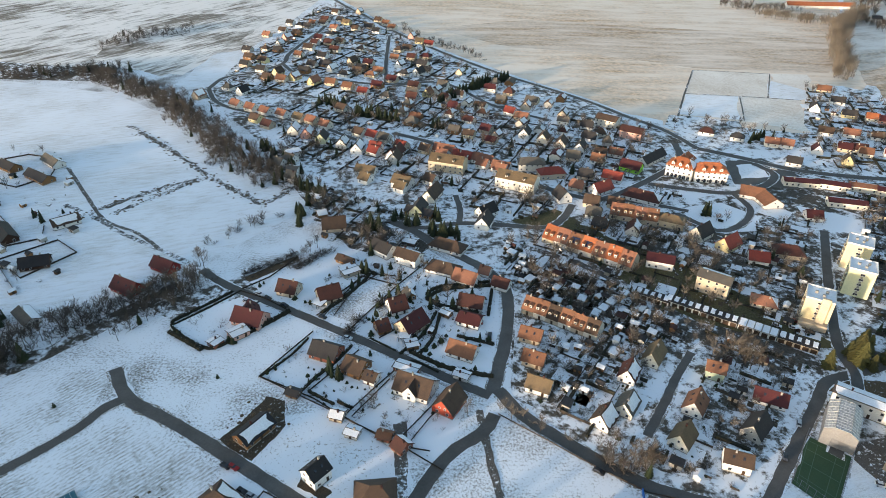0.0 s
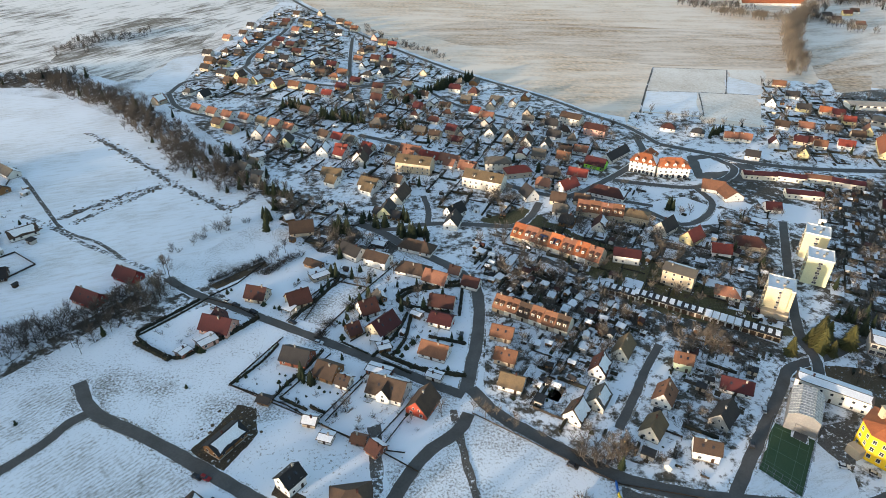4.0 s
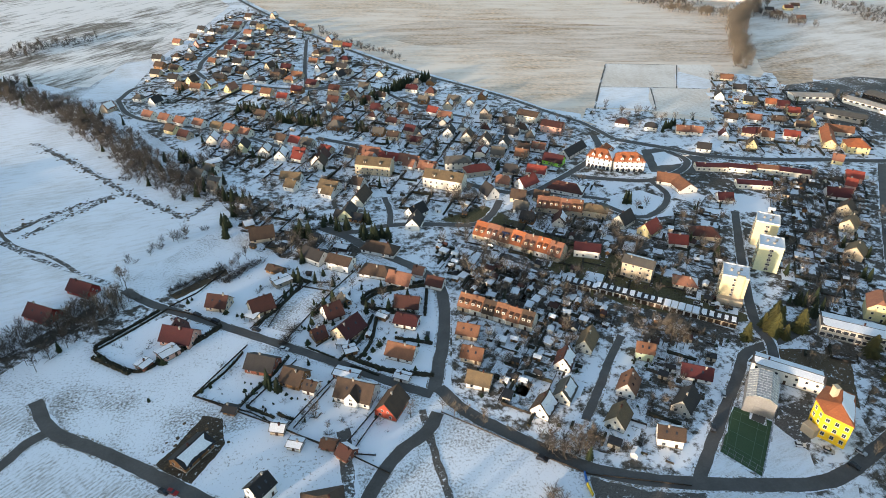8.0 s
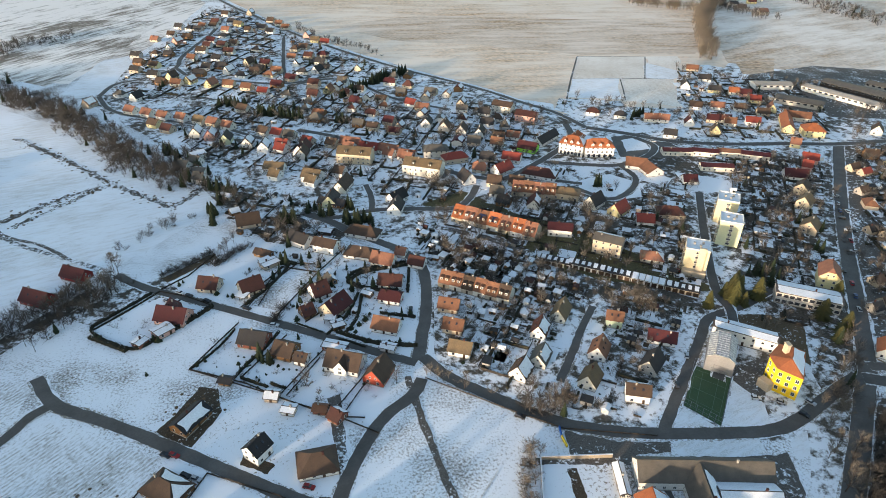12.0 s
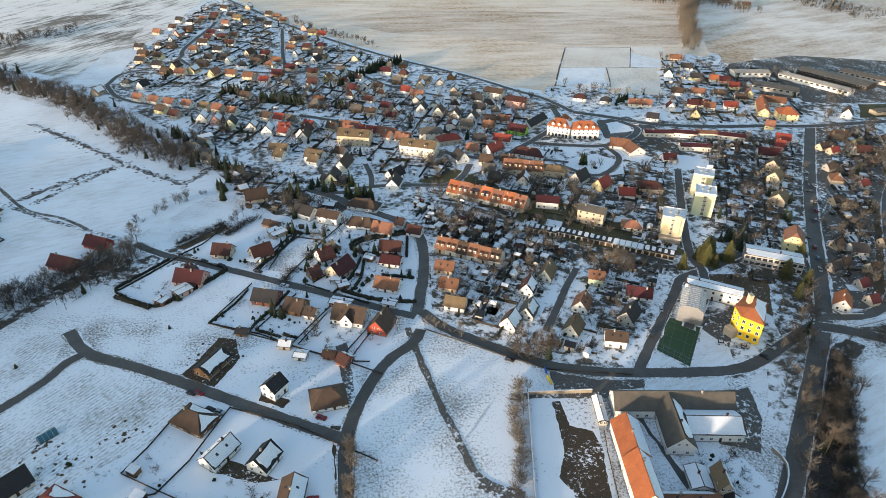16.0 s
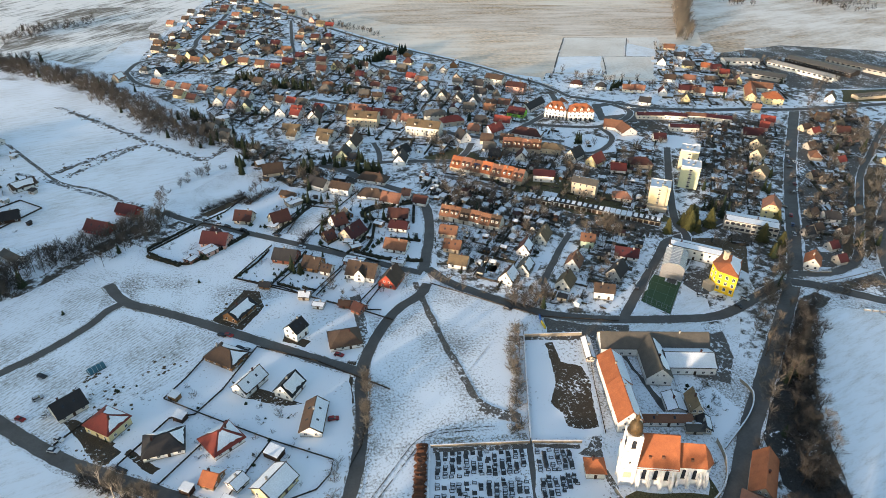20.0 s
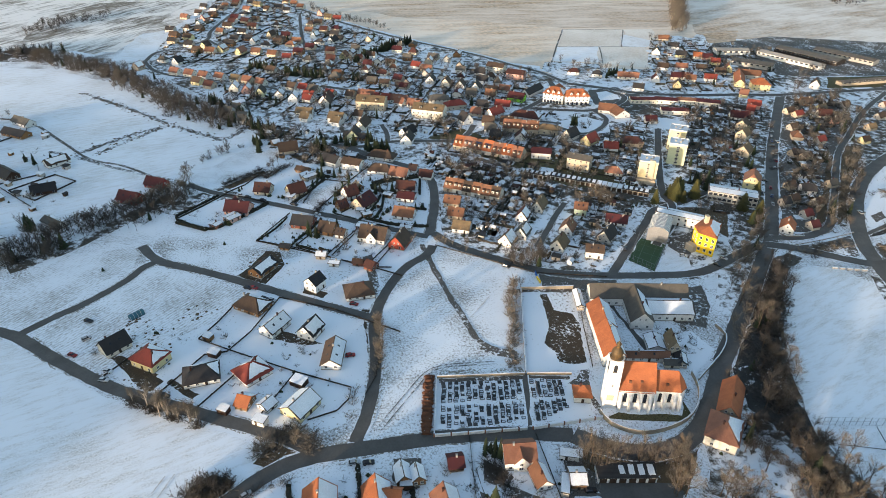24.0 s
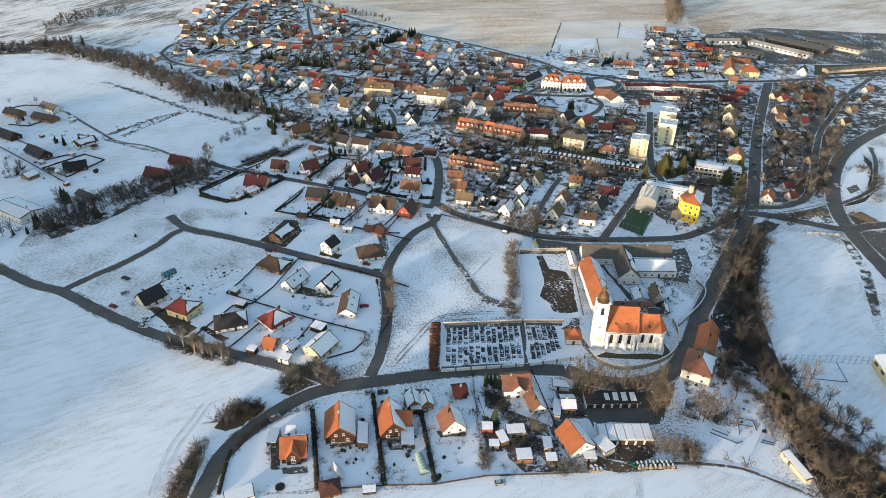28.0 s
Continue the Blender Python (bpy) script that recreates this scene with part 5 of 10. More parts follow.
house(1.0, 411.7, -33, 8.0, 8, 3.2, 3.4, 'salmon', 'white', 'gable', 1)
house(14.4, 404.6, -33, 7.9, 8, 3.2, 3.4, 'red', 'white', 'gable', 1)
house(28.4, 395.9, -33, 7.7, 8, 3.2, 3.4, 'salmon', 'white', 'gable', 1)
house(40.2, 387.7, -33, 7.6, 8, 3.2, 3.4, 'salmon', 'white', 'gable', 1)
house(56.0, 499.3, -37, 9.2, 8, 3.2, 3.4, 'red', 'white', 'gable', 1)
house(34.2, 459.9, -35, 8.6, 8, 3.2, 3.4, 'maroon', 'tan', 'gable', 1)
house(-48.4, 371.9, -31, 7.5, 8, 3.2, 3.4, 'ochre_roof', 'white', 'gable', 1)
house(-24.8, 359.7, -31, 7.3, 8, 3.2, 3.4, 'ochre_roof', 'white', 'gable', 1)
house(326.1, 373.1, -39, 6.8, 8, 3.2, 3.4, 'salmon', 'yellow', 'gable', 1)
house(354.4, 391.8, -41, 7.0, 8, 3.2, 3.4, 'ochre_roof', 'yellow', 'gable', 1)
house(308.8, 335.3, -38, 6.3, 8, 3.2, 3.4, 'red', 'pink', 'gable', 1)
house(-6.7, 371.0, -32, 7.4, 8, 3.2, 3.4, 'brown', 'white', 'gable', 1)
house(-81.6, 504.3, -34, 9.6, 8, 3.2, 3.4, 'brown', 'cream', 'gable', 1)
house(-109.2, 394.8, -31, 8.0, 8, 3.2, 3.4, 'grey', 'white', 'gable', 1)
house(-102.9, 401.3, -31, 8.0, 8, 3.2, 3.4, 'grey', 'white', 'gable', 1)
house(-96.1, 374.0, -30, 7.6, 8, 3.2, 3.4, 'grey', 'white', 'gable', 1)
# village on the rise and by the crossing
house(-109, 879, 67, 9.5, 7.3, 3.1, 4.4, 'brown', 'tan', 'gable', 0, snow=1)
house(-140, 874, -19, 8.8, 7.5, 3.3, 3.3, 'brown', 'white', 'gable', 0, snow=1)
house(-118, 816, -28, 11.2, 7.0, 3.0, 3.3, 'ochre_roof', 'yellow', 'gable', 0, snow=0)
house(-147, 834, -21, 10.2, 7.5, 2.7, 3.3, 'darkred', 'cream', 'gable', 0, snow=0)
house(-129, 786, -21, 9.5, 8.0, 3.2, 3.3, 'salmon', 'cream', 'gable', 0, snow=0)
house(-159, 812, -28, 9.1, 7.6, 2.8, 3.3, 'tan_roof', 'white', 'gable', 0, snow=0)
house(-172, 799, -28, 9.3, 7.1, 3.3, 2.8, 'dark', 'white', 'hip', 0, snow=0)
house(-186, 810, -24, 9.6, 7.1, 3.2, 3.3, 'dark', 'white', 'gable', 0, snow=1)
house(-80, 832, -26, 9.2, 8.1, 2.8, 3.3, 'brown', 'tan', 'gable', 0, snow=0)
house(-69, 812, -24, 8.8, 7.4, 3.3, 3.3, 'tan_roof', 'cream', 'gable', 0, snow=0)
house(-60, 791, -28, 9.7, 7.8, 3.1, 3.3, 'tan_roof', 'cream', 'gable', 0, snow=1)
house(-77, 774, -24, 8.9, 7.3, 2.9, 3.3, 'dark', 'white', 'gable', 0, snow=1)
house(-201, 751, -24, 9.3, 7.5, 2.8, 3.3, 'salmon', 'tan', 'gable', 0, snow=0)
house(-175, 739, 58, 11.3, 7.3, 2.9, 4.4, 'red', 'pink', 'gable', 0, snow=1)
house(-168, 759, -21, 9.8, 7.5, 2.7, 3.3, 'brown', 'wood', 'gable', 0, snow=0)
house(-139, 739, -26, 10.5, 8.0, 2.8, 3.3, 'maroon', 'white', 'gable', 0, snow=0)
house(-128, 757, -21, 9.7, 7.3, 3.0, 2.8, 'dark', 'white', 'hip', 0, snow=0)
house(-125, 718, -28, 10.4, 7.8, 2.9, 3.3, 'darkred', 'ochre', 'gable', 0, snow=0)
house(-86, 694, -28, 9.9, 8.1, 2.8, 2.8, 'black', 'white', 'hip', 0, snow=1)
house(-34, 749, 67, 9.8, 7.0, 2.9, 4.4, 'maroon', 'pink', 'gable', 0, snow=1)
house(-25, 726, -19, 9.0, 7.7, 2.9, 3.3, 'ochre_roof', 'yellow', 'gable', 0, snow=0)
house(-14, 715, -26, 10.8, 7.2, 3.0, 3.3, 'red', 'white', 'gable', 0, snow=1)
house(-46, 689, -28, 8.9, 7.5, 3.3, 2.8, 'brown', 'ochre', 'hip', 0, snow=0)
house(-41, 633, 60, 10.8, 7.3, 2.9, 4.4, 'brown', 'white', 'gable', 0, snow=1)
house(-31, 660, -21, 9.1, 8.1, 3.1, 3.3, 'darkred', 'ochre', 'gable', 0, snow=0)
house(-17, 664, -24, 11.0, 7.0, 3.1, 2.8, 'maroon', 'tan', 'hip', 0, snow=0)
house(-177, 710, 65, 9.0, 7.4, 2.8, 4.4, 'dark', 'white', 'gable', 0, snow=0)
house(-188, 690, -24, 9.1, 8.0, 3.1, 2.8, 'brown', 'cream', 'hip', 0, snow=0)
house(-206, 685, -19, 10.0, 7.5, 3.1, 3.3, 'dark', 'grey', 'gable', 0, snow=0)
house(-174, 685, -24, 9.6, 7.4, 2.8, 3.3, 'dark', 'wood', 'gable', 0, snow=0)
house(-143, 696, -19, 11.4, 7.6, 3.0, 3.3, 'brown', 'cream', 'gable', 0, snow=0)
house(-148, 666, -26, 9.0, 7.2, 3.2, 3.3, 'tan_roof', 'white', 'gable', 0, snow=1)
house(-140, 717, -24, 8.9, 7.8, 2.9, 3.3, 'darkred', 'white', 'gable', 0, snow=1)
house(-180, 645, -28, 10.9, 7.3, 3.1, 3.3, 'brown', 'yellow', 'gable', 0, snow=0)
house(-197, 657, -21, 9.5, 8.1, 3.1, 3.3, 'brown', 'wood', 'gable', 0, snow=0)
house(-90, 643, 60, 10.3, 6.8, 3.0, 4.4, 'brown', 'ochre', 'gable', 0, snow=0)
house(-73, 638, -24, 10.6, 7.4, 3.2, 3.3, 'maroon', 'tan', 'gable', 0, snow=1)
house(-128, 630, -24, 9.7, 7.6, 3.1, 3.3, 'dark', 'white', 'gable', 0, snow=0)
house(-106, 617, 62, 11.3, 7.0, 3.2, 4.4, 'dark', 'white', 'gable', 0, snow=0)
house(-115, 632, -24, 11.4, 7.5, 3.0, 3.3, 'dark', 'wood', 'gable', 0, snow=0)
house(-92, 600, -26, 11.0, 8.0, 3.0, 2.8, 'dark', 'white', 'hip', 0, snow=1)
house(-67, 600, -28, 10.8, 7.7, 2.8, 2.8, 'tan_roof', 'ochre', 'hip', 0, snow=1)
house(-78, 620, -19, 10.6, 7.4, 3.1, 3.3, 'dark', 'wood', 'gable', 0, snow=1)
house(-61, 612, -24, 10.8, 6.8, 2.8, 3.3, 'tan_roof', 'tan', 'gable', 0, snow=0)
house(-36, 604, -19, 10.6, 7.1, 3.1, 2.8, 'dark', 'white', 'hip', 0, snow=1)
house(-22, 608, 58, 11.5, 8.1, 2.8, 4.4, 'dark', 'white', 'gable', 0, snow=0)
house(-14, 615, -28, 9.7, 7.1, 2.8, 3.3, 'dark', 'white', 'gable', 0, snow=0)
house(-174, 613, -21, 10.0, 7.3, 3.1, 3.3, 'dark', 'cream', 'gable', 0, snow=1)
house(-156, 605, 60, 9.4, 8.0, 2.7, 4.4, 'brown', 'yellow', 'gable', 0, snow=0)
house(-137, 589, 62, 11.1, 7.9, 3.1, 4.4, 'tan_roof', 'yellow', 'gable', 0, snow=1)
house(-117, 577, 62, 11.4, 7.5, 2.9, 4.4, 'salmon', 'yellow', 'gable', 0, snow=0)
house(-101, 574, -19, 10.1, 8.0, 2.9, 3.3, 'tan_roof', 'ochre', 'gable', 0, snow=0)
house(-84, 562, -26, 9.9, 7.8, 3.1, 3.3, 'tan_roof', 'ochre', 'gable', 0, snow=0)
house(-69, 548, -21, 9.1, 7.5, 3.0, 3.3, 'red', 'white', 'gable', 0, snow=0)
house(-25, 566, -26, 10.4, 7.3, 3.2, 3.3, 'darkred', 'tan', 'gable', 0, snow=0)
house(-12, 544, 65, 9.0, 7.5, 3.1, 4.4, 'tan_roof', 'yellow', 'gable', 0, snow=0)
house(-48, 538, -24, 10.5, 7.9, 2.9, 2.8, 'grey', 'white', 'hip', 0, snow=0)
house(-46, 584, -26, 10.1, 7.5, 3.1, 3.3, 'maroon', 'tan', 'gable', 0, snow=0)
house(-58, 566, -26, 10.4, 7.2, 3.3, 3.3, 'maroon', 'wood', 'gable', 0, snow=0)
house(-194, 630, -24, 9.8, 7.2, 3.3, 3.3, 'dark', 'tan', 'gable', 0, snow=0)
house(-190, 557, -24, 9.1, 6.8, 3.1, 2.8, 'grey', 'white', 'hip', 0, snow=0)
house(-174, 546, 60, 9.6, 7.8, 3.2, 4.4, 'black', 'white', 'gable', 0, snow=0)
house(-208, 533, 65, 10.2, 7.2, 3.3, 4.4, 'tan_roof', 'tan', 'gable', 0, snow=0)
house(-146, 810, -26, 10.1, 7.9, 3.1, 3.3, 'brown', 'white', 'gable', 0, snow=0)
house(-127, 830, -24, 10.1, 8.1, 3.0, 3.3, 'dark', 'white', 'gable', 0, snow=1)
house(-103, 784, -28, 8.7, 7.0, 2.9, 3.3, 'brown', 'cream', 'gable', 0, snow=1)
house(-88, 796, -24, 10.4, 7.7, 2.7, 3.3, 'dark', 'tan', 'gable', 0, snow=0)
house(-37, 697, -24, 10.6, 7.8, 2.8, 3.3, 'brown', 'tan', 'gable', 0, snow=0)
house(-162, 796, -24, 10.3, 7.7, 2.8, 3.3, 'dark', 'grey', 'gable', 0, snow=1)
house(-187, 771, -19, 9.3, 7.4, 3.2, 3.3, 'brown', 'white', 'gable', 0, snow=1)
house(-114, 688, -19, 10.7, 8.0, 3.1, 3.3, 'darkred', 'cream', 'gable', 0, snow=0)
house(-123, 663, -21, 9.8, 7.9, 2.8, 3.3, 'dark', 'white', 'gable', 0, snow=0)
house(-132, 610, -21, 11.0, 6.9, 3.2, 3.3, 'dark', 'wood', 'gable', 0, snow=1)
house(-148, 583, -21, 10.3, 7.6, 3.0, 3.3, 'tan_roof', 'cream', 'gable', 0, snow=0)
house(-162, 587, -26, 9.2, 7.7, 3.2, 3.3, 'brown', 'wood', 'gable', 0, snow=0)
house(-81, 610, -19, 9.2, 7.5, 3.2, 3.3, 'brown', 'tan', 'gable', 0, snow=0)
house(-48, 658, -26, 9.5, 6.9, 2.7, 3.3, 'tan_roof', 'white', 'gable', 0, snow=0)
house(-19, 635, -24, 10.8, 8.1, 3.3, 3.3, 'dark', 'cream', 'gable', 0, snow=1)
house(-113, 724, -21, 8.8, 7.9, 2.8, 3.3, 'brown', 'tan', 'gable', 0, snow=1)
house(202, 459, -28, 10.7, 7.0, 2.9, 2.8, 'darkred', 'white', 'hip', 0, snow=0)
house(221, 448, -26, 9.2, 7.1, 3.2, 2.8, 'dark', 'white', 'hip', 0, snow=0)
house(242, 438, -19, 9.3, 7.5, 3.1, 3.3, 'salmon', 'cream', 'gable', 0, snow=1)
house(252, 436, -28, 9.5, 7.5, 2.8, 3.3, 'salmon', 'white', 'gable', 0, snow=0)
house(269, 425, 67, 9.1, 7.4, 2.9, 4.4, 'maroon', 'white', 'gable', 0, snow=1)
house(312, 515, 65, 10.1, 8.0, 2.9, 4.4, 'dark', 'white', 'gable', 0, snow=0)
house(332, 499, -26, 10.7, 7.0, 3.1, 3.3, 'dark', 'yellow', 'gable', 0, snow=1)
house(340, 532, -24, 11.2, 7.5, 3.1, 3.3, 'dark', 'white', 'gable', 0, snow=0)
house(293, 460, -28, 10.3, 7.2, 3.2, 3.3, 'brown', 'white', 'gable', 0, snow=1)
house(311, 457, -26, 10.9, 7.9, 3.0, 3.3, 'salmon', 'white', 'gable', 0, snow=0)
house(328, 451, -26, 9.1, 6.8, 2.9, 3.3, 'brown', 'white', 'gable', 0, snow=1)
house(291, 429, -28, 9.0, 7.0, 3.1, 3.3, 'maroon', 'ochre', 'gable', 0, snow=0)
house(300, 428, -21, 11.1, 7.5, 2.9, 3.3, 'darkred', 'cream', 'gable', 0, snow=1)
house(281, 406, 58, 10.2, 7.3, 3.2, 4.4, 'brown', 'yellow', 'gable', 0, snow=0)
house(320, 419, -26, 10.8, 6.9, 3.2, 3.3, 'red', 'white', 'gable', 0, snow=0)
house(347, 492, -26, 9.1, 7.6, 2.9, 3.3, 'orange', 'cream', 'gable', 0, snow=0)
house(354, 486, -24, 9.7, 7.6, 2.9, 3.3, 'maroon', 'pink', 'gable', 0, snow=0)
house(353, 469, -21, 9.1, 7.9, 3.1, 3.3, 'red', 'yellow', 'gable', 0, snow=1)
house(345, 565, -21, 11.4, 7.3, 2.7, 3.3, 'tan_roof', 'tan', 'gable', 0, snow=1)
house(354, 446, 60, 10.8, 7.4, 2.8, 4.4, 'salmon', 'yellow', 'gable', 0, snow=0)
house(242, 403, -26, 9.3, 6.9, 3.2, 3.3, 'dark', 'white', 'gable', 0, snow=0)
house(301, 420, -24, 8.7, 7.5, 3.2, 3.3, 'tan_roof', 'cream', 'gable', 0, snow=1)
house(341, 438, -21, 9.7, 7.4, 2.8, 3.3, 'brown', 'tan', 'gable', 0, snow=1)
house(563, 860, -10, 12, 9, 3.5, 3.5, 'dark', 'white', 'gable', 0)
house(599, 872, -10, 12, 9, 3.5, 3.5, 'darkred', 'yellow', 'gable', 0)
house(560, 834, -10, 12, 9, 3.5, 3.5, 'darkred', 'white', 'gable', 0)
house(575, 806, -10, 12, 9, 3.5, 3.5, 'salmon', 'cream', 'gable', 0)
house(616, 884, -10, 12, 9, 3.5, 3.5, 'brown', 'white', 'gable', 0)
# houses by the lower road
house(-55.9, 9.7, -4, 8.3, 9.5, 3.4, 4.6, 'orange', 'darkwood', 'gable', 2, gab=1)
house(-39.9, 17.3, 88, 12.3, 10.5, 3.4, 4.8, 'orange', 'darkwood', 'gable', 2, snow=2)
house(-21.3, 16.2, -88, 12.0, 9, 3.2, 5, 'orange', 'darkwood', 'gable', 2, snow=2)
house(-16.6, 16.5, -15, 5.4, 7.5, 3.2, 3.6, 'orange', 'darkwood', 'gable', 2)
house(0.4, 12.4, -85, 7.8, 8.5, 2.8, 4.4, 'salmon', 'white', 'gable', 2, snow=2)
house(-12.2, 25.6, -86, 6.6, 5, 2.8, 2.6, 'snow', 'wood', 'gable', 2, snow=2)
house(-7.4, 24.4, -86, 5.6, 4.6, 2.8, 2.4, 'snow', 'wood', 'gable', 2, snow=2)
house(28.4, 27.0, -4, 10.6, 9.5, 4.6, 3.4, 'salmon', 'white', 'gable', 2, gab=1)
house(33.5, 16.8, -84, 7.9, 5.5, 2.8, 2.6, 'tan_roof', 'white', 'gable', 2, snow=2)
house(42.2, -3.2, -78, 10.8, 9.4, 3.4, 4.0, 'orange', 'white', 'gable', 2, snow=2)
house(45.7, 15.0, -9, 3.4, 7, 2.6, 1.4, 'snow', 'wood', 'gable', 2, snow=2)
house(-44.1, -8.6, 6, 6.1, 5.5, 2.2, 2, 'darkred', 'wood', 'hip', 2)
house(6.3, 28.0, -0, 3.8, 6, 2.6, 1.6, 'maroon', 'darkwood', 'gable', 2)
# ---- churches, schools, blocks ----
M["copper"] = surf("copper", (0.13, 0.085, 0.04), (0.07, 0.05, 0.03), 1.0, 0.55, 0.15, 0.0, 0.3)
M["turf"] = surf("turf", (0.042, 0.082, 0.038), (0.055, 0.092, 0.044), 0.6, 0.9, 0.2, 0.0)
M["line_white"] = surf("line_white", (0.10, 0.16, 0.11), (0.08, 0.13, 0.09), 1, 0.8, 0.0, 0.0)
M["panel_grey"] = surf("panel_grey", (0.25, 0.25, 0.255), (0.20, 0.20, 0.205), 0.6, 0.6, 0.05, 0.0)
M["stone"] = surf("stone", (0.34, 0.29, 0.22), (0.22, 0.19, 0.15), 1.0, 0.9, 0.4, 0.12)
M["granite"] = surf("granite", (0.075, 0.074, 0.075), (0.045, 0.045, 0.047), 2.0, 0.5, 0.1, 0.5)


def arch_window(parent, x, y, z, turn, w, h):
    s = Shape()
    pts = [(-w / 2, -0.06, 0), (w / 2, -0.06, 0)] + [(w / 2 * math.cos(t), -0.06, h - w / 2 + w / 2 * math.sin(t)) for t in np.linspace(0, math.pi, 9)]
    s.prism(pts, Vector((0, 0.1, 0)))
    ob = part("arched_window", s, "glass", parent, "tall round-arched leaded window", at=pose(x, y, z, 0, 0, turn))
    s = Shape()
    s.box(0, -0.08, -0.15, w + 0.4, 0.3, 0.15)
    part("sill", s, "stone", ob)


M["limewash"] = surf("limewash", (0.86, 0.85, 0.83), (0.78, 0.77, 0.76), 0.6, 0.85, 0.12, 0.05)


def church(x, y, rot):
    e = thing("church", x, y, rot, label="white baroque church with orange tiled roofs and a bulbous tower", category="church")
    s = Shape()
    L, W, wh, rh = 13.4, 12.5, 9.5, 8.6
    s.prism([(-L / 2, -W / 2, 0), (-L / 2, -W / 2, wh), (-L / 2, 0, wh + rh), (-L / 2, W / 2, wh), (-L / 2, W / 2, 0)], Vector((L, 0, 0)))
    nave = part("nave", s, "limewash", e)
    s = Shape()
    for poly, _ in roof_slopes(L, W, wh, rh, "gable", 0.5):
        s.prism([(a, b, c + 0.15) for a, b, c in poly], 0.25)
    s.box(0, 0, wh + rh + 0.05, L + 1, 0.4, 0.2)
    part("nave_roof", s, "roof_orange", e)
    s = Shape()
    for sy in (-1, 1):
        s.box(0, sy * (W / 2 + 0.2), wh - 0.55, L + 0.3, 0.5, 0.35)
    part("cornice", s, "limewash", e)
    # chancel with a polygonal east end
    cl, cw, cz, cr = 12.6, 9.6, 9.0, 6.0
    x0 = L / 2
    foot = [(x0, -cw / 2), (x0 + cl - 2.6, -cw / 2), (x0 + cl, -cw * 0.22), (x0 + cl, cw * 0.22), (x0 + cl - 2.6, cw / 2), (x0, cw / 2)]
    s = Shape()
    s.prism([(a, b, cz) for a, b in foot], cz)
    part("chancel", s, "limewash", e)
    s = Shape()
    ap, big = (x0 + cl - 3.4, 0, cz + cr), 1.07
    cxm = x0 + cl / 2
    edge = [(cxm + (a - cxm) * (1.05 if a > x0 else 1), b * big, cz - 0.3) for a, b in foot]
    s.face([edge[0], edge[1], ap, (x0, 0, cz + cr)])
    for i in range(1, 4):
        s.face([edge[i], edge[i + 1], ap])
    s.face([edge[4], edge[5], (x0, 0, cz + cr), ap])
    s.face([q for q in edge][::-1])
    part("chancel_roof", s, "roof_orange", e)
    for px in (-5.6, -1.9, 1.9, 5.4):
        s = Shape()
        s.box(px, -W / 2 - 0.9, 0, 0.9, 1.9, 5.2)
        s.prism([(px - 0.45, -W / 2 - 1.85, 5.2), (px + 0.45, -W / 2 - 1.85, 5.2), (px + 0.45, -W / 2, 7.6), (px - 0.45, -W / 2, 7.6)], 0.5)
        part("buttress", s, "limewash", e)
        s = Shape()
        s.box(px, W / 2 + 0.9, 0, 0.9, 1.8, 5.6)
        part("buttress", s, "limewash", e)
    for px in (x0 + 0.9, x0 + 4.6, x0 + 8.2, x0 + 10.4):
        s = Shape()
        s.box(px, -cw / 2 - 0.8, 0, 0.85, 1.7, 5.0)
        s.prism([(px - 0.42, -cw / 2 - 1.6, 5.0), (px + 0.42, -cw / 2 - 1.6, 5.0), (px + 0.42, -cw / 2, 7.0), (px - 0.42, -cw / 2, 7.0)], 0.5)
        part("buttress", s, "limewash", e)
    for px in (-3.75, 0, 3.65):
        arch_window(e, px, -W / 2, 3.6, 0, 1.3, 4.4)
        arch_window(e, px, W / 2, 3.6, 180, 1.3, 4.4)
    for px in (x0 + 2.8, x0 + 6.4):
        arch_window(e, px, -cw / 2, 3.4, 0, 1.2, 4.2)
    arch_window(e, x0 + cl, 0, 3.4, 90, 1.2, 4.0)
    for px, py in ((-2.5, -4.4), (1.8, -4.3), (x0 + 5.0, -3.4)):
        s = Shape()
        zz = wh + rh * (1 - abs(py) / (W / 2)) if px < x0 else cz + cr * (1 - abs(py) / (cw / 2))
        s.box(px, py, zz - 0.2, 0.9, 0.9, 0.8)
        part("roof_vent", s, "roof_tan_roof", e, "small roof hatch")
    # tower at the south-west corner
    tx, ty, tw, th = -9.3, -4.6, 4.3, 24.0
    s = Shape()
    s.box(tx, ty, 0, tw, tw, th)
    tower = part("tower", s, "limewash", e)
    s = Shape()
    for z in (8.2, 16.4, th - 0.5):
        s.box(tx, ty, z, tw + 0.5, tw + 0.5, 0.4)
    for a, b in ((-1, -1), (1, -1), (-1, 1), (1, 1)):
        s.box(tx + a * tw / 2, ty + b * tw / 2, 0, 0.7, 0.7, th - 0.3)
    part("tower_moulding", s, "limewash", tower)
    for turn, dx, dy in ((0, 0, -1), (-90, -1, 0), (90, 1, 0), (180, 0, 1)):
        arch_window(e, tx + dx * tw / 2, ty + dy * tw / 2, 18.4, turn, 1.4, 3.4)
        window(e, tx + dx * tw / 2, ty + dy * tw / 2, 11.0, turn, 0.8, 1.2)
    s = Shape()
    s.box(tx, ty - tw / 2 - 0.02, 4.2, 2.6, 0.1, 2.6)
    part("sundial", s, "wall_ochre", tower, "faded ochre sundial panel")
    s = Shape()
    s.lathe([(2.45, th - 0.1), (2.55, th + 0.2), (1.95, th + 0.8), (2.1, th + 1.5), (2.2, th + 2.2), (2.0, th + 3.1), (1.4, th + 4.0), (0.75, th + 4.7)], 16, 0, tx, ty)
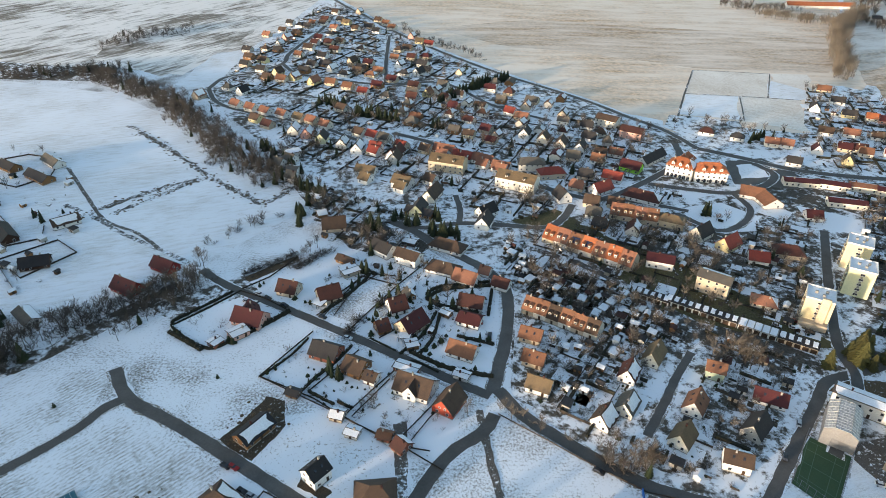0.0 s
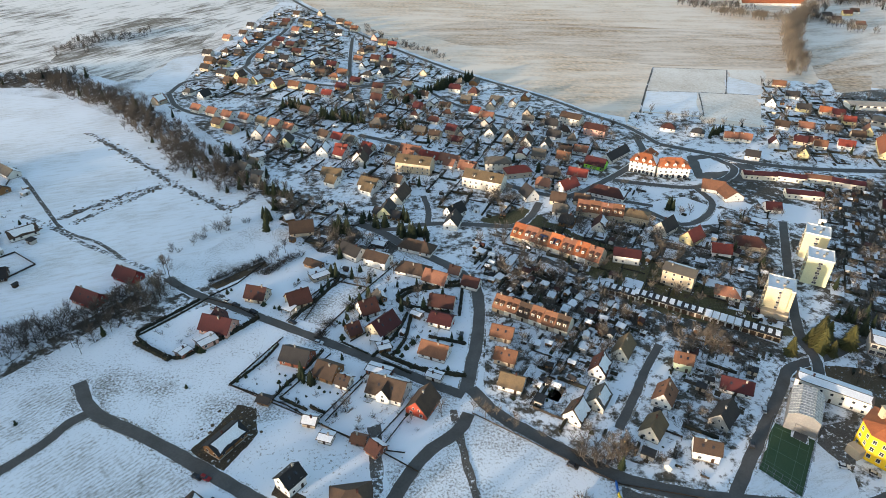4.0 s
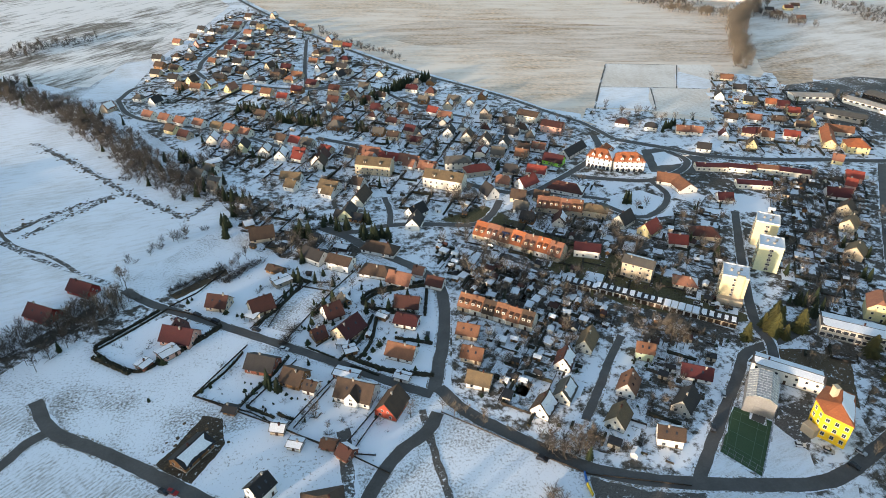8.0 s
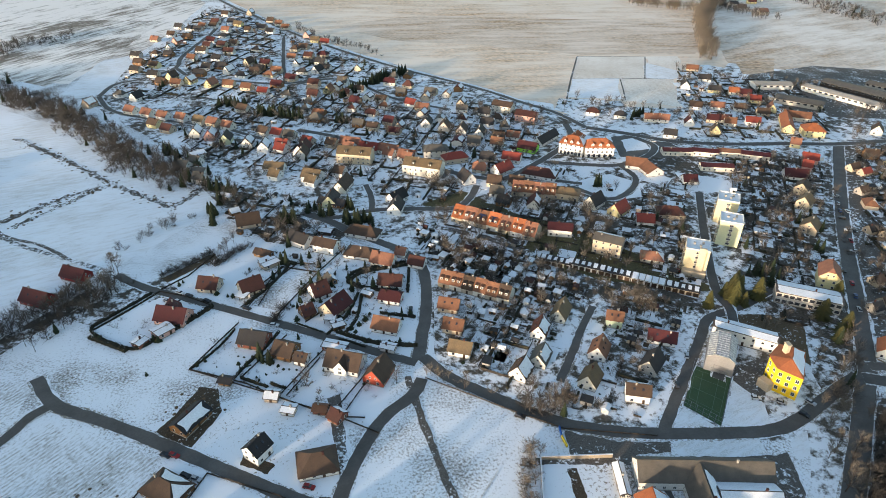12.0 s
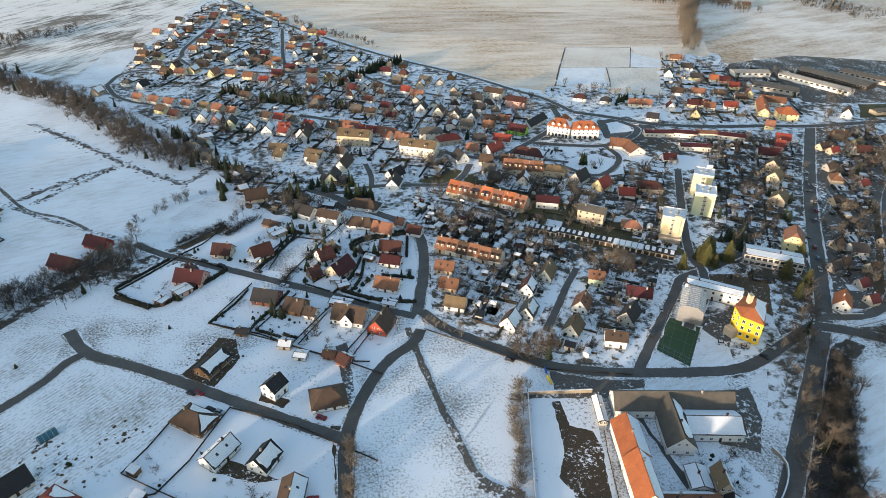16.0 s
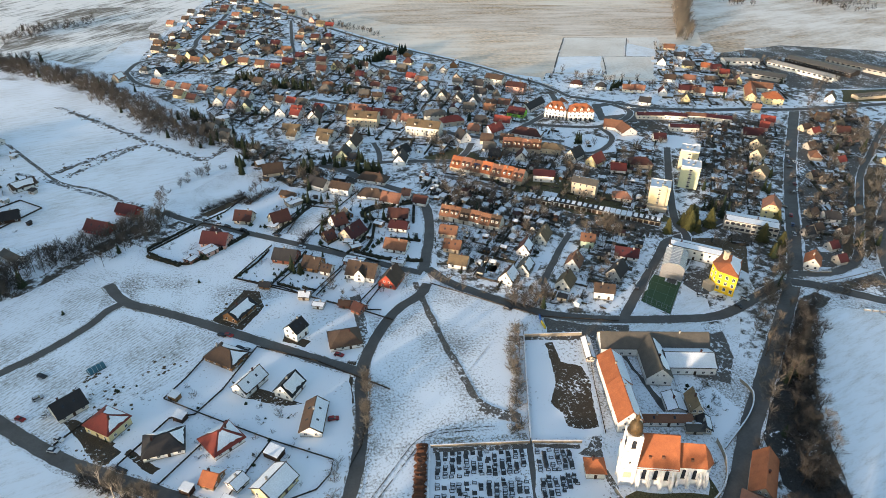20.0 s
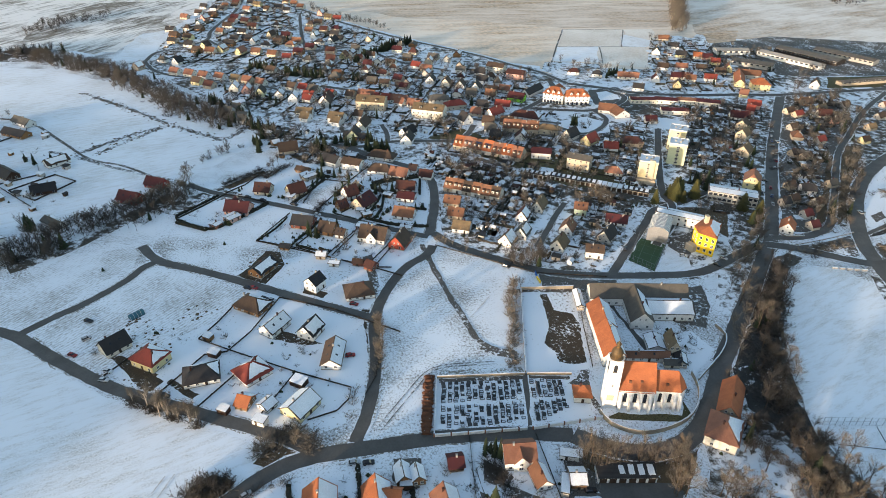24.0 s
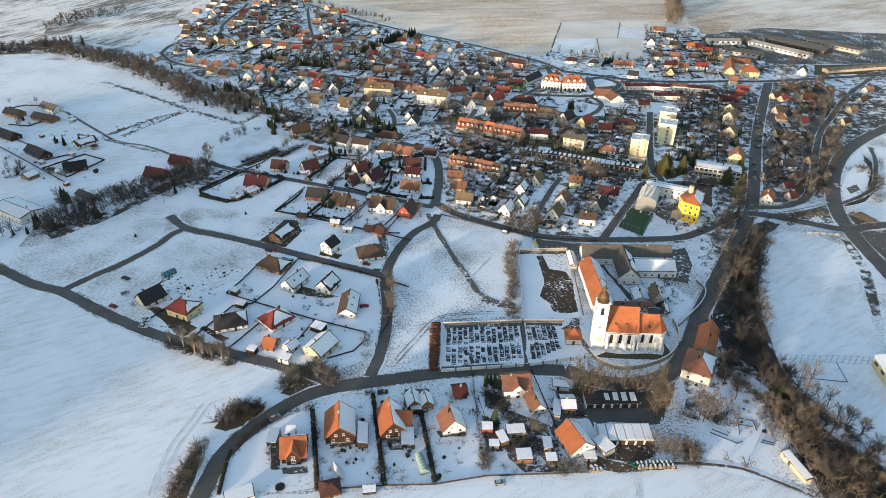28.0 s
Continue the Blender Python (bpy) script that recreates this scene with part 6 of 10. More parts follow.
    cup = part("cupola", s, "copper", e, "bulbous dull copper cupola")
    s = Shape()
    s.lathe([(0.7, th + 4.6), (0.66, th + 5.9), (0.95, th + 6.0), (0.85, th + 6.5), (0.35, th + 7.1), (0.09, th + 7.7), (0.07, th + 8.9)], 10, 0, tx, ty)
    part("lantern", s, "copper", cup)
    s = Shape()
    s.box(-L / 2 - 1.6, 1.2, 0, 3.4, 7.5, 9.0)
    part("west_porch", s, "limewash", e)
    s = Shape()
    s.prism([(-L / 2 - 3.4, -2.7, 9.0), (-L / 2 + 0.2, -2.7, 9.0), (-L / 2 + 0.2, 1.2, 13.0), (-L / 2 - 3.4, 1.2, 13.0)], 0.25)
    s.prism([(-L / 2 + 0.2, 5.1, 9.0), (-L / 2 - 3.4, 5.1, 9.0), (-L / 2 - 3.4, 1.2, 13.0), (-L / 2 + 0.2, 1.2, 13.0)], 0.25)
    part("porch_roof", s, "roof_orange", e)
    HOUSES.append((x, y, 18))


church(79.5, 48.9, -14.3)
patch([(66, 40), (73, 38), (84, 35.5), (95, 33.5), (99, 37), (99, 44), (95, 36.5), (84, 39), (72, 42)], "lawn", 0.07, label="bare grass round the church wall")

house(60.6, 51.6, -12, 6.2, 6.0, 3.8, 2.8, "orange", "cream", "hip", name="mortuary_chapel", label="small cream chapel with a hipped orange tiled roof", category="chapel")
MON = "long monastery wing with a tall tiled roof"
house(84.7, 93.3, 81, 17.2, 9.5, 5.6, 3.6, "orange", "white", snow=2, name="monastery_wing", label=MON + " half under snow", category="building", row=1)
house(81.2, 75.2, 81, 18.2, 8.6, 6.2, 4.6, "orange", "white", snow=2, name="monastery_wing", label=MON + ", bright orange, white walls", category="building")
house(108.4, 108.6, -10, 45, 10.0, 4.8, 4.4, "grey", "white", name="monastery_wing", label=MON + ", grey-brown tiles", category="building")
house(103.8, 97.4, 78, 20.9, 9.8, 4.6, 4.6, "grey", "white", snow=1, name="monastery_wing", label="long wing with a tall roof ending in a white gable", category="building")
house(118.3, 96.5, -11, 20.3, 12.0, 4.3, 2.8, "snow", "white", snow=2, name="barn", label="low white barn under a full sheet of snow", category="barn")
house(94.2, 68.6, -10, 20, 4.0, 3.0, 1.3, "tan_roof", "white", snow=1, name="monastery_wing", label="narrow white wing with a brown tiled roof", category="building")
house(108.0, 72.2, 78, 8.5, 4.4, 5.0, 3.2, "ochre_roof", "tan", snow=2, name="gatehouse", label="old tan gatehouse with a steep brown roof", category="building")
house(101.8, 75.4, 79, 9.0, 6.6, 3.0, 1.4, "snow", "white", snow=2, name="annex", label="low white annex with a snow-covered roof", category="building")
house(80.9, 111.2, 80, 13, 3.2, 2.4, 0.9, "snow", "tan", snow=2, name="lean_to", label="narrow lean-to shed under snow beside the wall", category="shed")
house(108.2, 64.0, 70, 6.5, 4.4, 2.4, 1.3, "dark", "tan", snow=1, name="shed", label="small dark-roofed shed behind the church", category="shed")
house(103.6, 63.0, -12, 6.0, 3.6, 2.4, 1.0, "grey", "tan", snow=1, name="shed", label="low grey-roofed shed behind the church", category="shed")
house(104.3, 24.6, 51, 13.5, 11, 5.2, 4.2, "salmon", "cream", "hip", name="farmhouse", label="cream farmhouse with a rust-coloured hipped roof beside the road")
house(114.6, 37.6, 53, 18, 7.6, 4.8, 4.0, "orange", "tan", name="farm_wing", label="long farm wing with an orange tiled roof", category="building")


def yellow_school():
    e = thing("school", 163, 145, 0, label="bright yellow school with an orange hipped roof partly under snow", category="school")
    foot = [(157.8, 144.3), (163.8, 137.1), (174.4, 151.2), (167.0, 157.0), (159.2, 151.5)]
    F = [(a - 163, b - 145) for a, b in foot]
    h = 11.4
    s = Shape()
    s.prism([(a, b, h) for a, b in F], h)
    part("wall", s, "wall_schoolyellow", e)
    r1, r2 = (0.8, 0.6, h + 2.9), (6.0, 6.8, h + 2.9)
    E = [(a * 1.06, b * 1.06, h - 0.1) for a, b in F]
    s = Shape()
    s.face([E[0], E[1], r1])
    s.face([E[1], E[2], r2, r1])
    s.face([E[2], E[3], r2])
    s.face([E[3], E[4], r1, r2])
    s.face([E[4], E[0], r1])
    s.face(E[::-1])
    part("roof", s, "roof_orange", e)
    rng = random.Random(4)
    part("roof_snow", snow_sheet([E[1], E[2], r2, r1], rng, 0.95), "snow", e, "snow on the shaded slope")
    for i, n in ((0, 3), (1, 4), (4, 2), (3, 3)):
        a, b = Vector(F[i]), Vector(F[(i + 1) % 5])
        turn = math.degrees(math.atan2((b - a).y, (b - a).x))
        for k in range(n):
            p = a.lerp(b, (k + 0.5) / n)
            for z in (1.6, 4.9, 8.2):
                window(e, p.x, p.y, z, turn, 1.4, 1.8)
    s = Shape()
    s.box(2, 6, h + 1.5, 1.6, 2.2, 4.2)
    s.box(2, 6, h + 5.7, 2.0, 2.6, 0.3)
    part("stair_tower", s, "wall_ochre", e)
    s = Shape()
    s.box(-7.0, 0.8, 0, 3.2, 5.0, 4.0, 0, 20)
    part("porch", s, "wall_tan", e)
    HOUSES.append((165, 147, 10))


yellow_school()
house(163.4, 173.5, -36, 26, 7.0, 6.6, 0.7, "snow", "white", snow=2, name="school_wing", label="long two-storey school wing with a snowy roof", category="school")


def gym(x, y, rot):
    e = thing("sports_hall", x, y, rot, label="sports hall with a grey front and a ribbed translucent roof", category="sports hall")
    L, W, h = 17.0, 11.0, 7.0
    s = Shape()
    prof = [(-W / 2, 0), (W / 2, 0), (W / 2, h), (W * 0.22, h + 1.9), (-W * 0.22, h + 1.9), (-W / 2, h)]
    s.prism([(a, -L / 2, z) for a, z in prof], Vector((0, L, 0)))
    part("wall", s, "panel_grey", e)
    for (a, za), (b, zb) in ((prof[5], prof[4]), (prof[4], prof[3]), (prof[3], prof[2])):
        s = Shape()
        q = [Vector((a, -L / 2, za)), Vector((b, -L / 2, zb)), Vector((b, L / 2, zb)), Vector((a, L / 2, za))]
        s.prism([p + Vector((0, 0, 0.2)) for p in q], 0.1)
        pan = part("roof_panel", s, "glass_roof", e, "ribbed translucent roofing")
        s = Shape()
        for k in range(12):
            yk = -L / 2 + k * L / 11
            s.tube((a, yk, za + 0.24), (b, yk, zb + 0.24), 0.06, 0.06)
        for t in (0.0, 0.33, 0.66, 1.0):
            s.tube((a + (b - a) * t, -L / 2, za + (zb - za) * t + 0.26), (a + (b - a) * t, L / 2, za + (zb - za) * t + 0.26), 0.05, 0.05)
        part("rib", s, "frame_white", pan)
    HOUSES.append((x, y, 10))


gym(146.5, 163.5, -34)
patch([(134.5, 162.4), (145.7, 152.5), (128.1, 129.5), (119.2, 141.4)], "turf", 0.09, "sports_pitch", "dark green artificial sports pitch with pale lines", "sports pitch", soft=30)
s = Shape()
P0, P1, P2, P3 = Vector((134.0, 160.0, 0)), Vector((143.6, 151.6, 0)), Vector((128.0, 131.5, 0)), Vector((120.8, 141.2, 0))
for a, b in ((P0, P1), (P1, P2), (P2, P3), (P3, P0), ((P0 + P3) / 2, (P1 + P2) / 2), (P0.lerp(P3, 0.2), P1.lerp(P2, 0.2)), (P0.lerp(P3, 0.8), P1.lerp(P2, 0.8)), ((P0 * 3 + P1) / 4, (P3 * 3 + P2) / 4), ((P0 + P1 * 3) / 4, (P3 + P2 * 3) / 4)):
    c, d = (a + b) / 2, b - a
    s.box(c.x, c.y, 0.0, d.length, 0.18, 0.13, 0, math.degrees(math.atan2(d.y, d.x)))
solid("pitch_lines", s, "line_white", "pale painted court lines on the pitch", "marking", kind="structure")


def tower_block(x, y, rot, wall, h=14.5, W=11.5, annex=False):
    e = thing("apartment_tower", x, y, rot, label=f"five-storey {WALL_WORD.get(wall, wall)} apartment tower with a snowy flat roof", category="apartment block", group="apartment towers")
    s = Shape()
    s.box(0, 0, 0, W, W, h)
    part("wall", s, "wall_" + wall, e)
    s = Shape()
    for a, b, c, d in ((0, -W / 2, W + 0.2, 0.3), (0, W / 2, W + 0.2, 0.3), (-W / 2, 0, 0.3, W), (W / 2, 0, 0.3, W)):
        s.box(a, b, h, c, d, 0.7)
    part("parapet", s, "frame_white", e)
    s = Shape()
    s.box(0, 0, h, W - 0.3, W - 0.3, 0.2)
    part("roof_snow", s, "snow", e)
    for a, b in ((-2, 0), (2.2, 1.4), (1.0, -2.0)):
        s = Shape()
        s.box(a, b, h + 0.2, 1.1, 0.9, 1.0)
        s.box(a, b, h + 1.2, 1.3, 1.1, 0.1)
        part("roof_vent", s, "concrete", e)
    s = Shape()
    s.box(0.2, -W / 2 - 0.08, 1.2, 1.0, 0.25, h - 2.4)
    part("stair_strip", s, "concrete", e)
    for k in range(5):
        z = 1.0 + k * 2.75
        window(e, 0.2, -W / 2 - 0.2, z, 0, 2.0, 1.3)
        for py in (-3.6, -1.2, 1.2, 3.6):
            window(e, -W / 2, py, z, -90, 1.5, 1.4, near=False)
            window(e, W / 2, py, z, 90, 1.5, 1.4, near=False)
        for px in (-3.6, 3.6):
            window(e, px, W / 2, z, 180, 1.5, 1.4, near=False)
        s = Shape()
        s.box(-W / 2 - 0.55, -3.6, z - 0.3, 1.1, 2.6, 0.15)
        s.box(-W / 2 - 1.05, -3.6, z - 0.15, 0.1, 2.6, 1.0)
        part("balcony", s, "wall_tan", e)
    if annex:
        s = Shape()
        s.box(0, -W / 2 - 1.5, 0, W, 3.0, 3.2)
        part("annex", s, "wall_tan", e)
        s = Shape()
        s.box(2.2, -W / 2 - 0.6, 0, 3.4, 1.3, h + 2.0)
        part("lift_shaft", s, "wall_ochre", e)
    HOUSES.append((x, y, 9))


tower_block(170.5, 231.5, -29, "straw", 14.0, annex=True)
tower_block(202.2, 254.3, -30, "palegreen", 14.5)
tower_block(214.0, 277.5, -32, "straw", 14.5)
house(132.5, 253.4, -35, 15.0, 9, 8.6, 1.8, "grey", "tan", name="apartment_block", label="three-storey cream apartment block with a shallow grey roof", category="apartment block")
centre = house(209.0, 195.0, -31, 28, 10, 6.6, 0.6, "snow", "grey", snow=2, name="health_centre", label="long grey two-storey building with a snowy flat roof", category="building")
for k in range(10):
    for z in (0.9, 3.9):
        window(centre, (k + 0.5) * 2.8 - 14.0, -5.07, z, 0, 2.3, 1.8, near=False)


def dress_front(e, L, W, wh, rh, n, arches):
    """White gabled dormers on the front slope and a row of arched openings at street level."""
    hw = W / 2
    for k in range(n):
        px = ((k + 0.5) / n - 0.5) * L * 0.8
        z0 = wh + 0.35
        s = Shape()
        s.prism([(px - 1.0, -hw * 0.92, z0), (px + 1.0, -hw * 0.92, z0), (px + 1.0, -hw * 0.92, z0 + 1.5), (px, -hw * 0.92, z0 + 2.4), (px - 1.0, -hw * 0.92, z0 + 1.5)], Vector((0, hw * 0.75, 0)))
        dm = part("dormer", s, "wall_white", e)
        s = Shape()
        for g in (-1, 1):
            r = [(px, -hw * 0.98, z0 + 2.6), (px, -hw * 0.1, z0 + 2.6), (px + g * 1.25, -hw * 0.1, z0 + 1.4), (px + g * 1.25, -hw * 0.98, z0 + 1.4)]
            s.prism(r if g < 0 else r[::-1], 0.12)
        part("dormer_roof", s, "roof_orange", dm)
        window(e, px, -hw * 0.92, z0 + 0.3, 0, 0.9, 1.0)
    for k in range(arches):
        px = ((k + 0.5) / arches - 0.5) * L * 0.92
        arch_window(e, px, -hw, 0.2, 0, 1.7, 2.7)
    s = Shape()
    s.box(0, 0, 3.3, L + 0.25, W + 0.25, 0.25)
    s.box(0, 0, wh - 0.3, L + 0.4, W + 0.4, 0.3)
    part("string_course", s, "limewash", e)


for x, y, rot, L, W, wh, n, arches, word in ((158.5, 385.5, -34, 17.0, 11.5, 8.4, 3, 6, "white town hall with arcade, dormers and orange hipped roof"), (175.0, 379.0, -9, 20.0, 11.5, 8.0, 3, 5, "white town hall wing with dormers and an orange roof"),
                                             (163.5, 396.0, 48, 17.0, 9.0, 6.8, 2, 0, "white rear wing with an orange hipped roof")):
    dress_front(house(x, y, rot, L, W, wh, 4.4, "orange", "white", "hip", name="town_hall", label=word, category="building"), L, W, wh, 4.4, n, arches)
house(4.5, 391.5, -19, 24, 11, 7.6, 3.4, "ochre_roof", "ochre", name="apartment_block", label="ochre apartment block with four roof gables", category="apartment block", row=2)
house(48.2, 365.0, -26, 26, 11, 7.6, 3.4, "ochre_roof", "cream", name="apartment_block", label="cream apartment block with an ochre roof", category="apartment block", row=2)


def terrace(x1, y1, x2, y2, n, W, wh, rh, roofs, walls, group):
    for i in range(n):
        t = (i + 0.5) / n
        rot = math.degrees(math.atan2(y2 - y1, x2 - x1))
        L = math.hypot(x2 - x1, y2 - y1) / n
        dz = 0.35 * (i % 2)
        house(x1 + (x2 - x1) * t, y1 + (y2 - y1) * t, rot, L - 0.02, W, wh + dz, rh, roofs[i % len(roofs)], walls[i % len(walls)], row=2, name="terraced_house", label=f"{WALL_WORD.get(walls[i % len(walls)], walls[i % len(walls)])} terraced house with a steep {ROOF_WORD[roofs[i % len(roofs)]]} roof", group=group)


terrace(58.5, 302.9, 99.7, 273, 7, 11.5, 3.9, 5.2, ["orange", "salmon", "tan_roof", "orange", "salmon"], ["ochre", "white", "tan", "cream"], "terrace by the railway")
terrace(39.7, 238.2, 70.3, 218.0, 6, 8.6, 3.6, 4.4, ["tan_roof", "tan_roof", "brown"], ["tan", "cream"], "terrace in the gardens")
terrace(99.7, 329.6, 124.8, 319.6, 4, 10, 4.0, 4.8, ["salmon", "tan_roof"], ["ochre", "tan"], "upper terrace")
for x, y, rot, L in ((231.5, 372, -11, 20.6), (251, 368, -21, 18), (268, 365, -19, 16), (283.5, 357.5, -25, 18.8), (246, 343, -15, 21.4)):
    house(x, y, rot, L, 7.5, 3.6, 1.2, "maroon" if L > 17 else "tan_roof", "cream", snow=1, d=1, name="school_pavilion", label="low pale school pavilion with a shallow red roof", category="school", group="school pavilions")


def solar_array(x, y, rot, z, tilt, n, m):
    """Dark panels lying on a roof slope, on two rails."""
    e = thing("solar_array", x, y, rot, z, "dark solar panels mounted on a tiled roof", "solar panels")
    at = pose(0, 0, 0, tilt, 0, 0)
    for i in range(n):
        for j in range(m):
            s = Shape()
            s.box((i - (n - 1) / 2) * 1.08, (j - (m - 1) / 2) * 1.7, 0.12, 1.0, 1.62, 0.05)
            part("panel", s, "solar", e, at=at)
    for j in (-0.5, 0.5):
        s = Shape()
        s.box(0, j * m * 0.9, 0.02, n * 1.08, 0.08, 0.1)
        part("rail", s, "metal", e, at=at)


for t in (0.36, 0.5):
    c, w = math.cos(radians(-36)), math.sin(radians(-36))
    solar_array(58.5 + 41.2 * t + w * 3.4, 302.9 - 29.9 * t - c * 3.4, -36, 6.6, math.degrees(math.atan2(5.2, 5.75)), 4, 2)


def hall(x, y, rot, L, W, h, wall):
    e = thing("industrial_hall", x, y, rot, label=f"long low {wall} industrial hall with a pale snowy roof", category="industrial hall", group="industrial halls")
    s = Shape()
    s.box(0, 0, 0, L, W, h)
    part("wall", s, "wall_" + wall, e)
    s = Shape()
    for poly, _ in roof_slopes(L, W, h, 1.6, "gable", 0.4):
        s.prism([(a, b, c + 0.15) for a, b, c in poly], 0.2)
    part("roof", s, "snow" if wall == "yellow" else "concrete" if wall == "white" else "roof_grey", e)
    n = int(L / 5)
    for i in range(n):
        window(e, (i + 0.5) / n * L - L / 2, -W / 2, 2.2, 0, 3.0, 1.6, near=False)
    HOUSES.append((x, y, L / 2))


hall(392, 505, -10, 34, 14, 4.0, "white")
hall(388, 458, -42, 38, 16, 4.2, "grey")
hall(434, 466, -64, 66, 12, 4.2, "white")
hall(464, 478, -64, 66, 18, 4.2, "dark")
hall(500, 470, -62, 60, 14, 4.2, "grey")
hall(468, 392, 4, 74, 8, 3.0, "tan")
hall(179.5, 2.5, -106, 26, 12, 5.0, "yellow")


def garage_row(x, y, rot, n, wall, unit=3.1, W=6.0, snowy=True, door="dark_wood"):
    L = n * unit
    e = thing("garage_row", x, y, rot, label=f"row of {n} flat-roofed {wall} garages" + (" under snow" if snowy else ""), category="garage")
    s = Shape()
    s.box(0, 0, 0, L, W, 2.6)
    part("wall", s, "wall_" + wall, e)
    s = Shape()
    s.prism([(-L / 2 - 0.2, -W / 2 - 0.3, 2.75), (L / 2 + 0.2, -W / 2 - 0.3, 2.75), (L / 2 + 0.2, W / 2 + 0.2, 3.2), (-L / 2 - 0.2, W / 2 + 0.2, 3.2)], 0.18)
    part("roof", s, "concrete" if snowy else "roof_dark", e)
    rng = random.Random(n)
    for i in range(n):
        px = (i + 0.5) * unit - L / 2
        s = Shape()
        s.box(px, -W / 2 - 0.04, 0.05, 2.4, 0.1, 2.1)
        part("garage_door", s, door, e)
        if snowy or rng.random() < 0.7:
            s = Shape()
            a = rng.uniform(0.05, 0.3)
            quad = [(px - unit / 2 + a, -W / 2 - 0.1, 2.9), (px + unit / 2 - a, -W / 2 - 0.1, 2.9), (px + unit / 2 - a, W / 2, 3.35), (px - unit / 2 + a, W / 2, 3.35)]
            if snowy:
                s.prism(quad, 0.12)
            else:
                s = snow_sheet(quad, rng, rng.uniform(0.6, 0.95), 0.5)
            part("roof_snow", s, "snow", e)
    HOUSES.append((x, y, L / 2))


garage_row(62.6, 14.3, -9, 6, "white", 3.3, 6.0, False)
garage_row(60.9, -2.9, -9, 6, "white", 3.2, 7.0, True)
garage_row(101, 246, -32, 5, "white", 3.2, 5.0, False)
for i in range(4):
    t = (i + 0.5) / 4
    garage_row(107 + 55 * t, 244.5 - 36 * t, -33, 5, ["white", "grey", "white", "tan"][i], 3.2, 5.0, i == 2)


for x, y, rot, L, W, wh, rh, roof, wall, kind, word in ((345, 412, 60, 34, 9, 3.6, 3.6, "orange", "yellow", "gable", "long yellow inn wing with an orange tiled roof"), (362, 424, -28, 20, 9, 3.6, 3.6, "tan_roof", "cream", "gable", "inn wing with a brick-coloured roof"),
                                                        (353, 392, -20, 15, 13, 5.4, 4.2, "orange", "yellow", "hip", "yellow villa with an orange hipped roof")):
    house(x, y, rot, L, W, wh, rh, roof, wall, kind, 1, name="inn", label=word, category="building")


house(532, 945, -4, 92, 12, 3.6, 4.0, "orange", "white", d=0, name="farm_barn", label="very long white farm barn with an orange roof", category="barn")

# ---- cemetery ----
def grave_kind(w, l, h, fill):
    s = Shape()
    for sx in (-1, 1):
        s.box(sx * w / 2, 0, 0, 0.18, l, 0.28)
        s.box(0, sx * (l / 2 - 0.08), 0, w - 0.18, 0.18, 0.26)
    s.box(0, 0, 0, w - 0.18, l - 0.34, 0.17 + 0.06 * (1 - fill), fill)
    slab = s.mesh("grave", "granite", "snow")
    s = Shape()
    s.box(0, l / 2 - 0.1, 0.24, 0.78 * w, 0.2, h)
    s.box(0, l / 2 - 0.1, 0.24 + h, 0.5 * w, 0.16, 0.14)
    return slab, s.mesh("headstone", "granite")


KINDS = [grave_kind(0.85, 1.6, 0.8, 1), grave_kind(1.3, 1.6, 0.95, 0), grave_kind(0.8, 1.4, 1.1, 0), grave_kind(1.0, 1.6, 0.7, 1)]
rng = random.Random(11)
A, B, C, D = Vector((7.2, 69.8)), Vector((62, 63.5)), Vector((59, 41)), Vector((1.8, 43.2))
for cols, u0, u1 in ((13, 0.02, 0.60), (6, 0.66, 0.90)):
    for i in range(cols):
        for half in (0.05, 0.53):
            for j in range(8):
                if rng.random() < 0.17 or (u0 > 0.5 and half > 0.5 and i + j > 8):
                    continue
                u = u0 + (u1 - u0) * (i + 0.5) / cols + rng.gauss(0, 0.003)
                v = half + 0.41 * (j + 0.5 + rng.uniform(-0.2, 0.2)) / 8
                p = A.lerp(B, u).lerp(D.lerp(C, u), v)
                slab, stone = KINDS[rng.randrange(4)]
                g = solid("grave", slab, None, "dark stone grave with a headstone standing in snow", "grave", "graves in the cemetery", at=pose(p.x, p.y, 0, 0, 0, 83 + rng.uniform(-4, 4)))
                part("headstone", stone, None, g)

# ---- trees, hedges, fences ----
# an open lot among the gardens stays free of plants
HOUSES += [(-32.5, 250.5, 9), (-40, 238.5, 9), (-38, 247, 8), (-35, 236, 7)]


def blade(s, a, b, w, rng):
    """A twig as one slim triangle."""
    side = (b - a).cross(Vector((rng.uniform(-1, 1), rng.uniform(-1, 1), rng.uniform(-1, 1)))).normalized() * (w / 2)
    s.face((a - side, a + side, b))


def branchy(s, rng, p, d, length, r, depth, spread, twig=0.07):
    """One limb that forks down to twigs, each a slim tapering blade."""
    q = p + d * length
    blade(s, p, q, twig if depth == 0 else max(twig, 2.2 * r), rng)
    if depth == 0:
        return
    for k in range(4):
        ax = Vector((rng.uniform(-1, 1), rng.uniform(-1, 1), rng.uniform(-0.35, 0.8)))
        dd = (d + ax * spread).normalized()
        branchy(s, rng, p.lerp(q, rng.uniform(0.35, 1.0)), dd, length * rng.uniform(0.6, 0.9), r * 0.55, depth - 1, spread, twig)


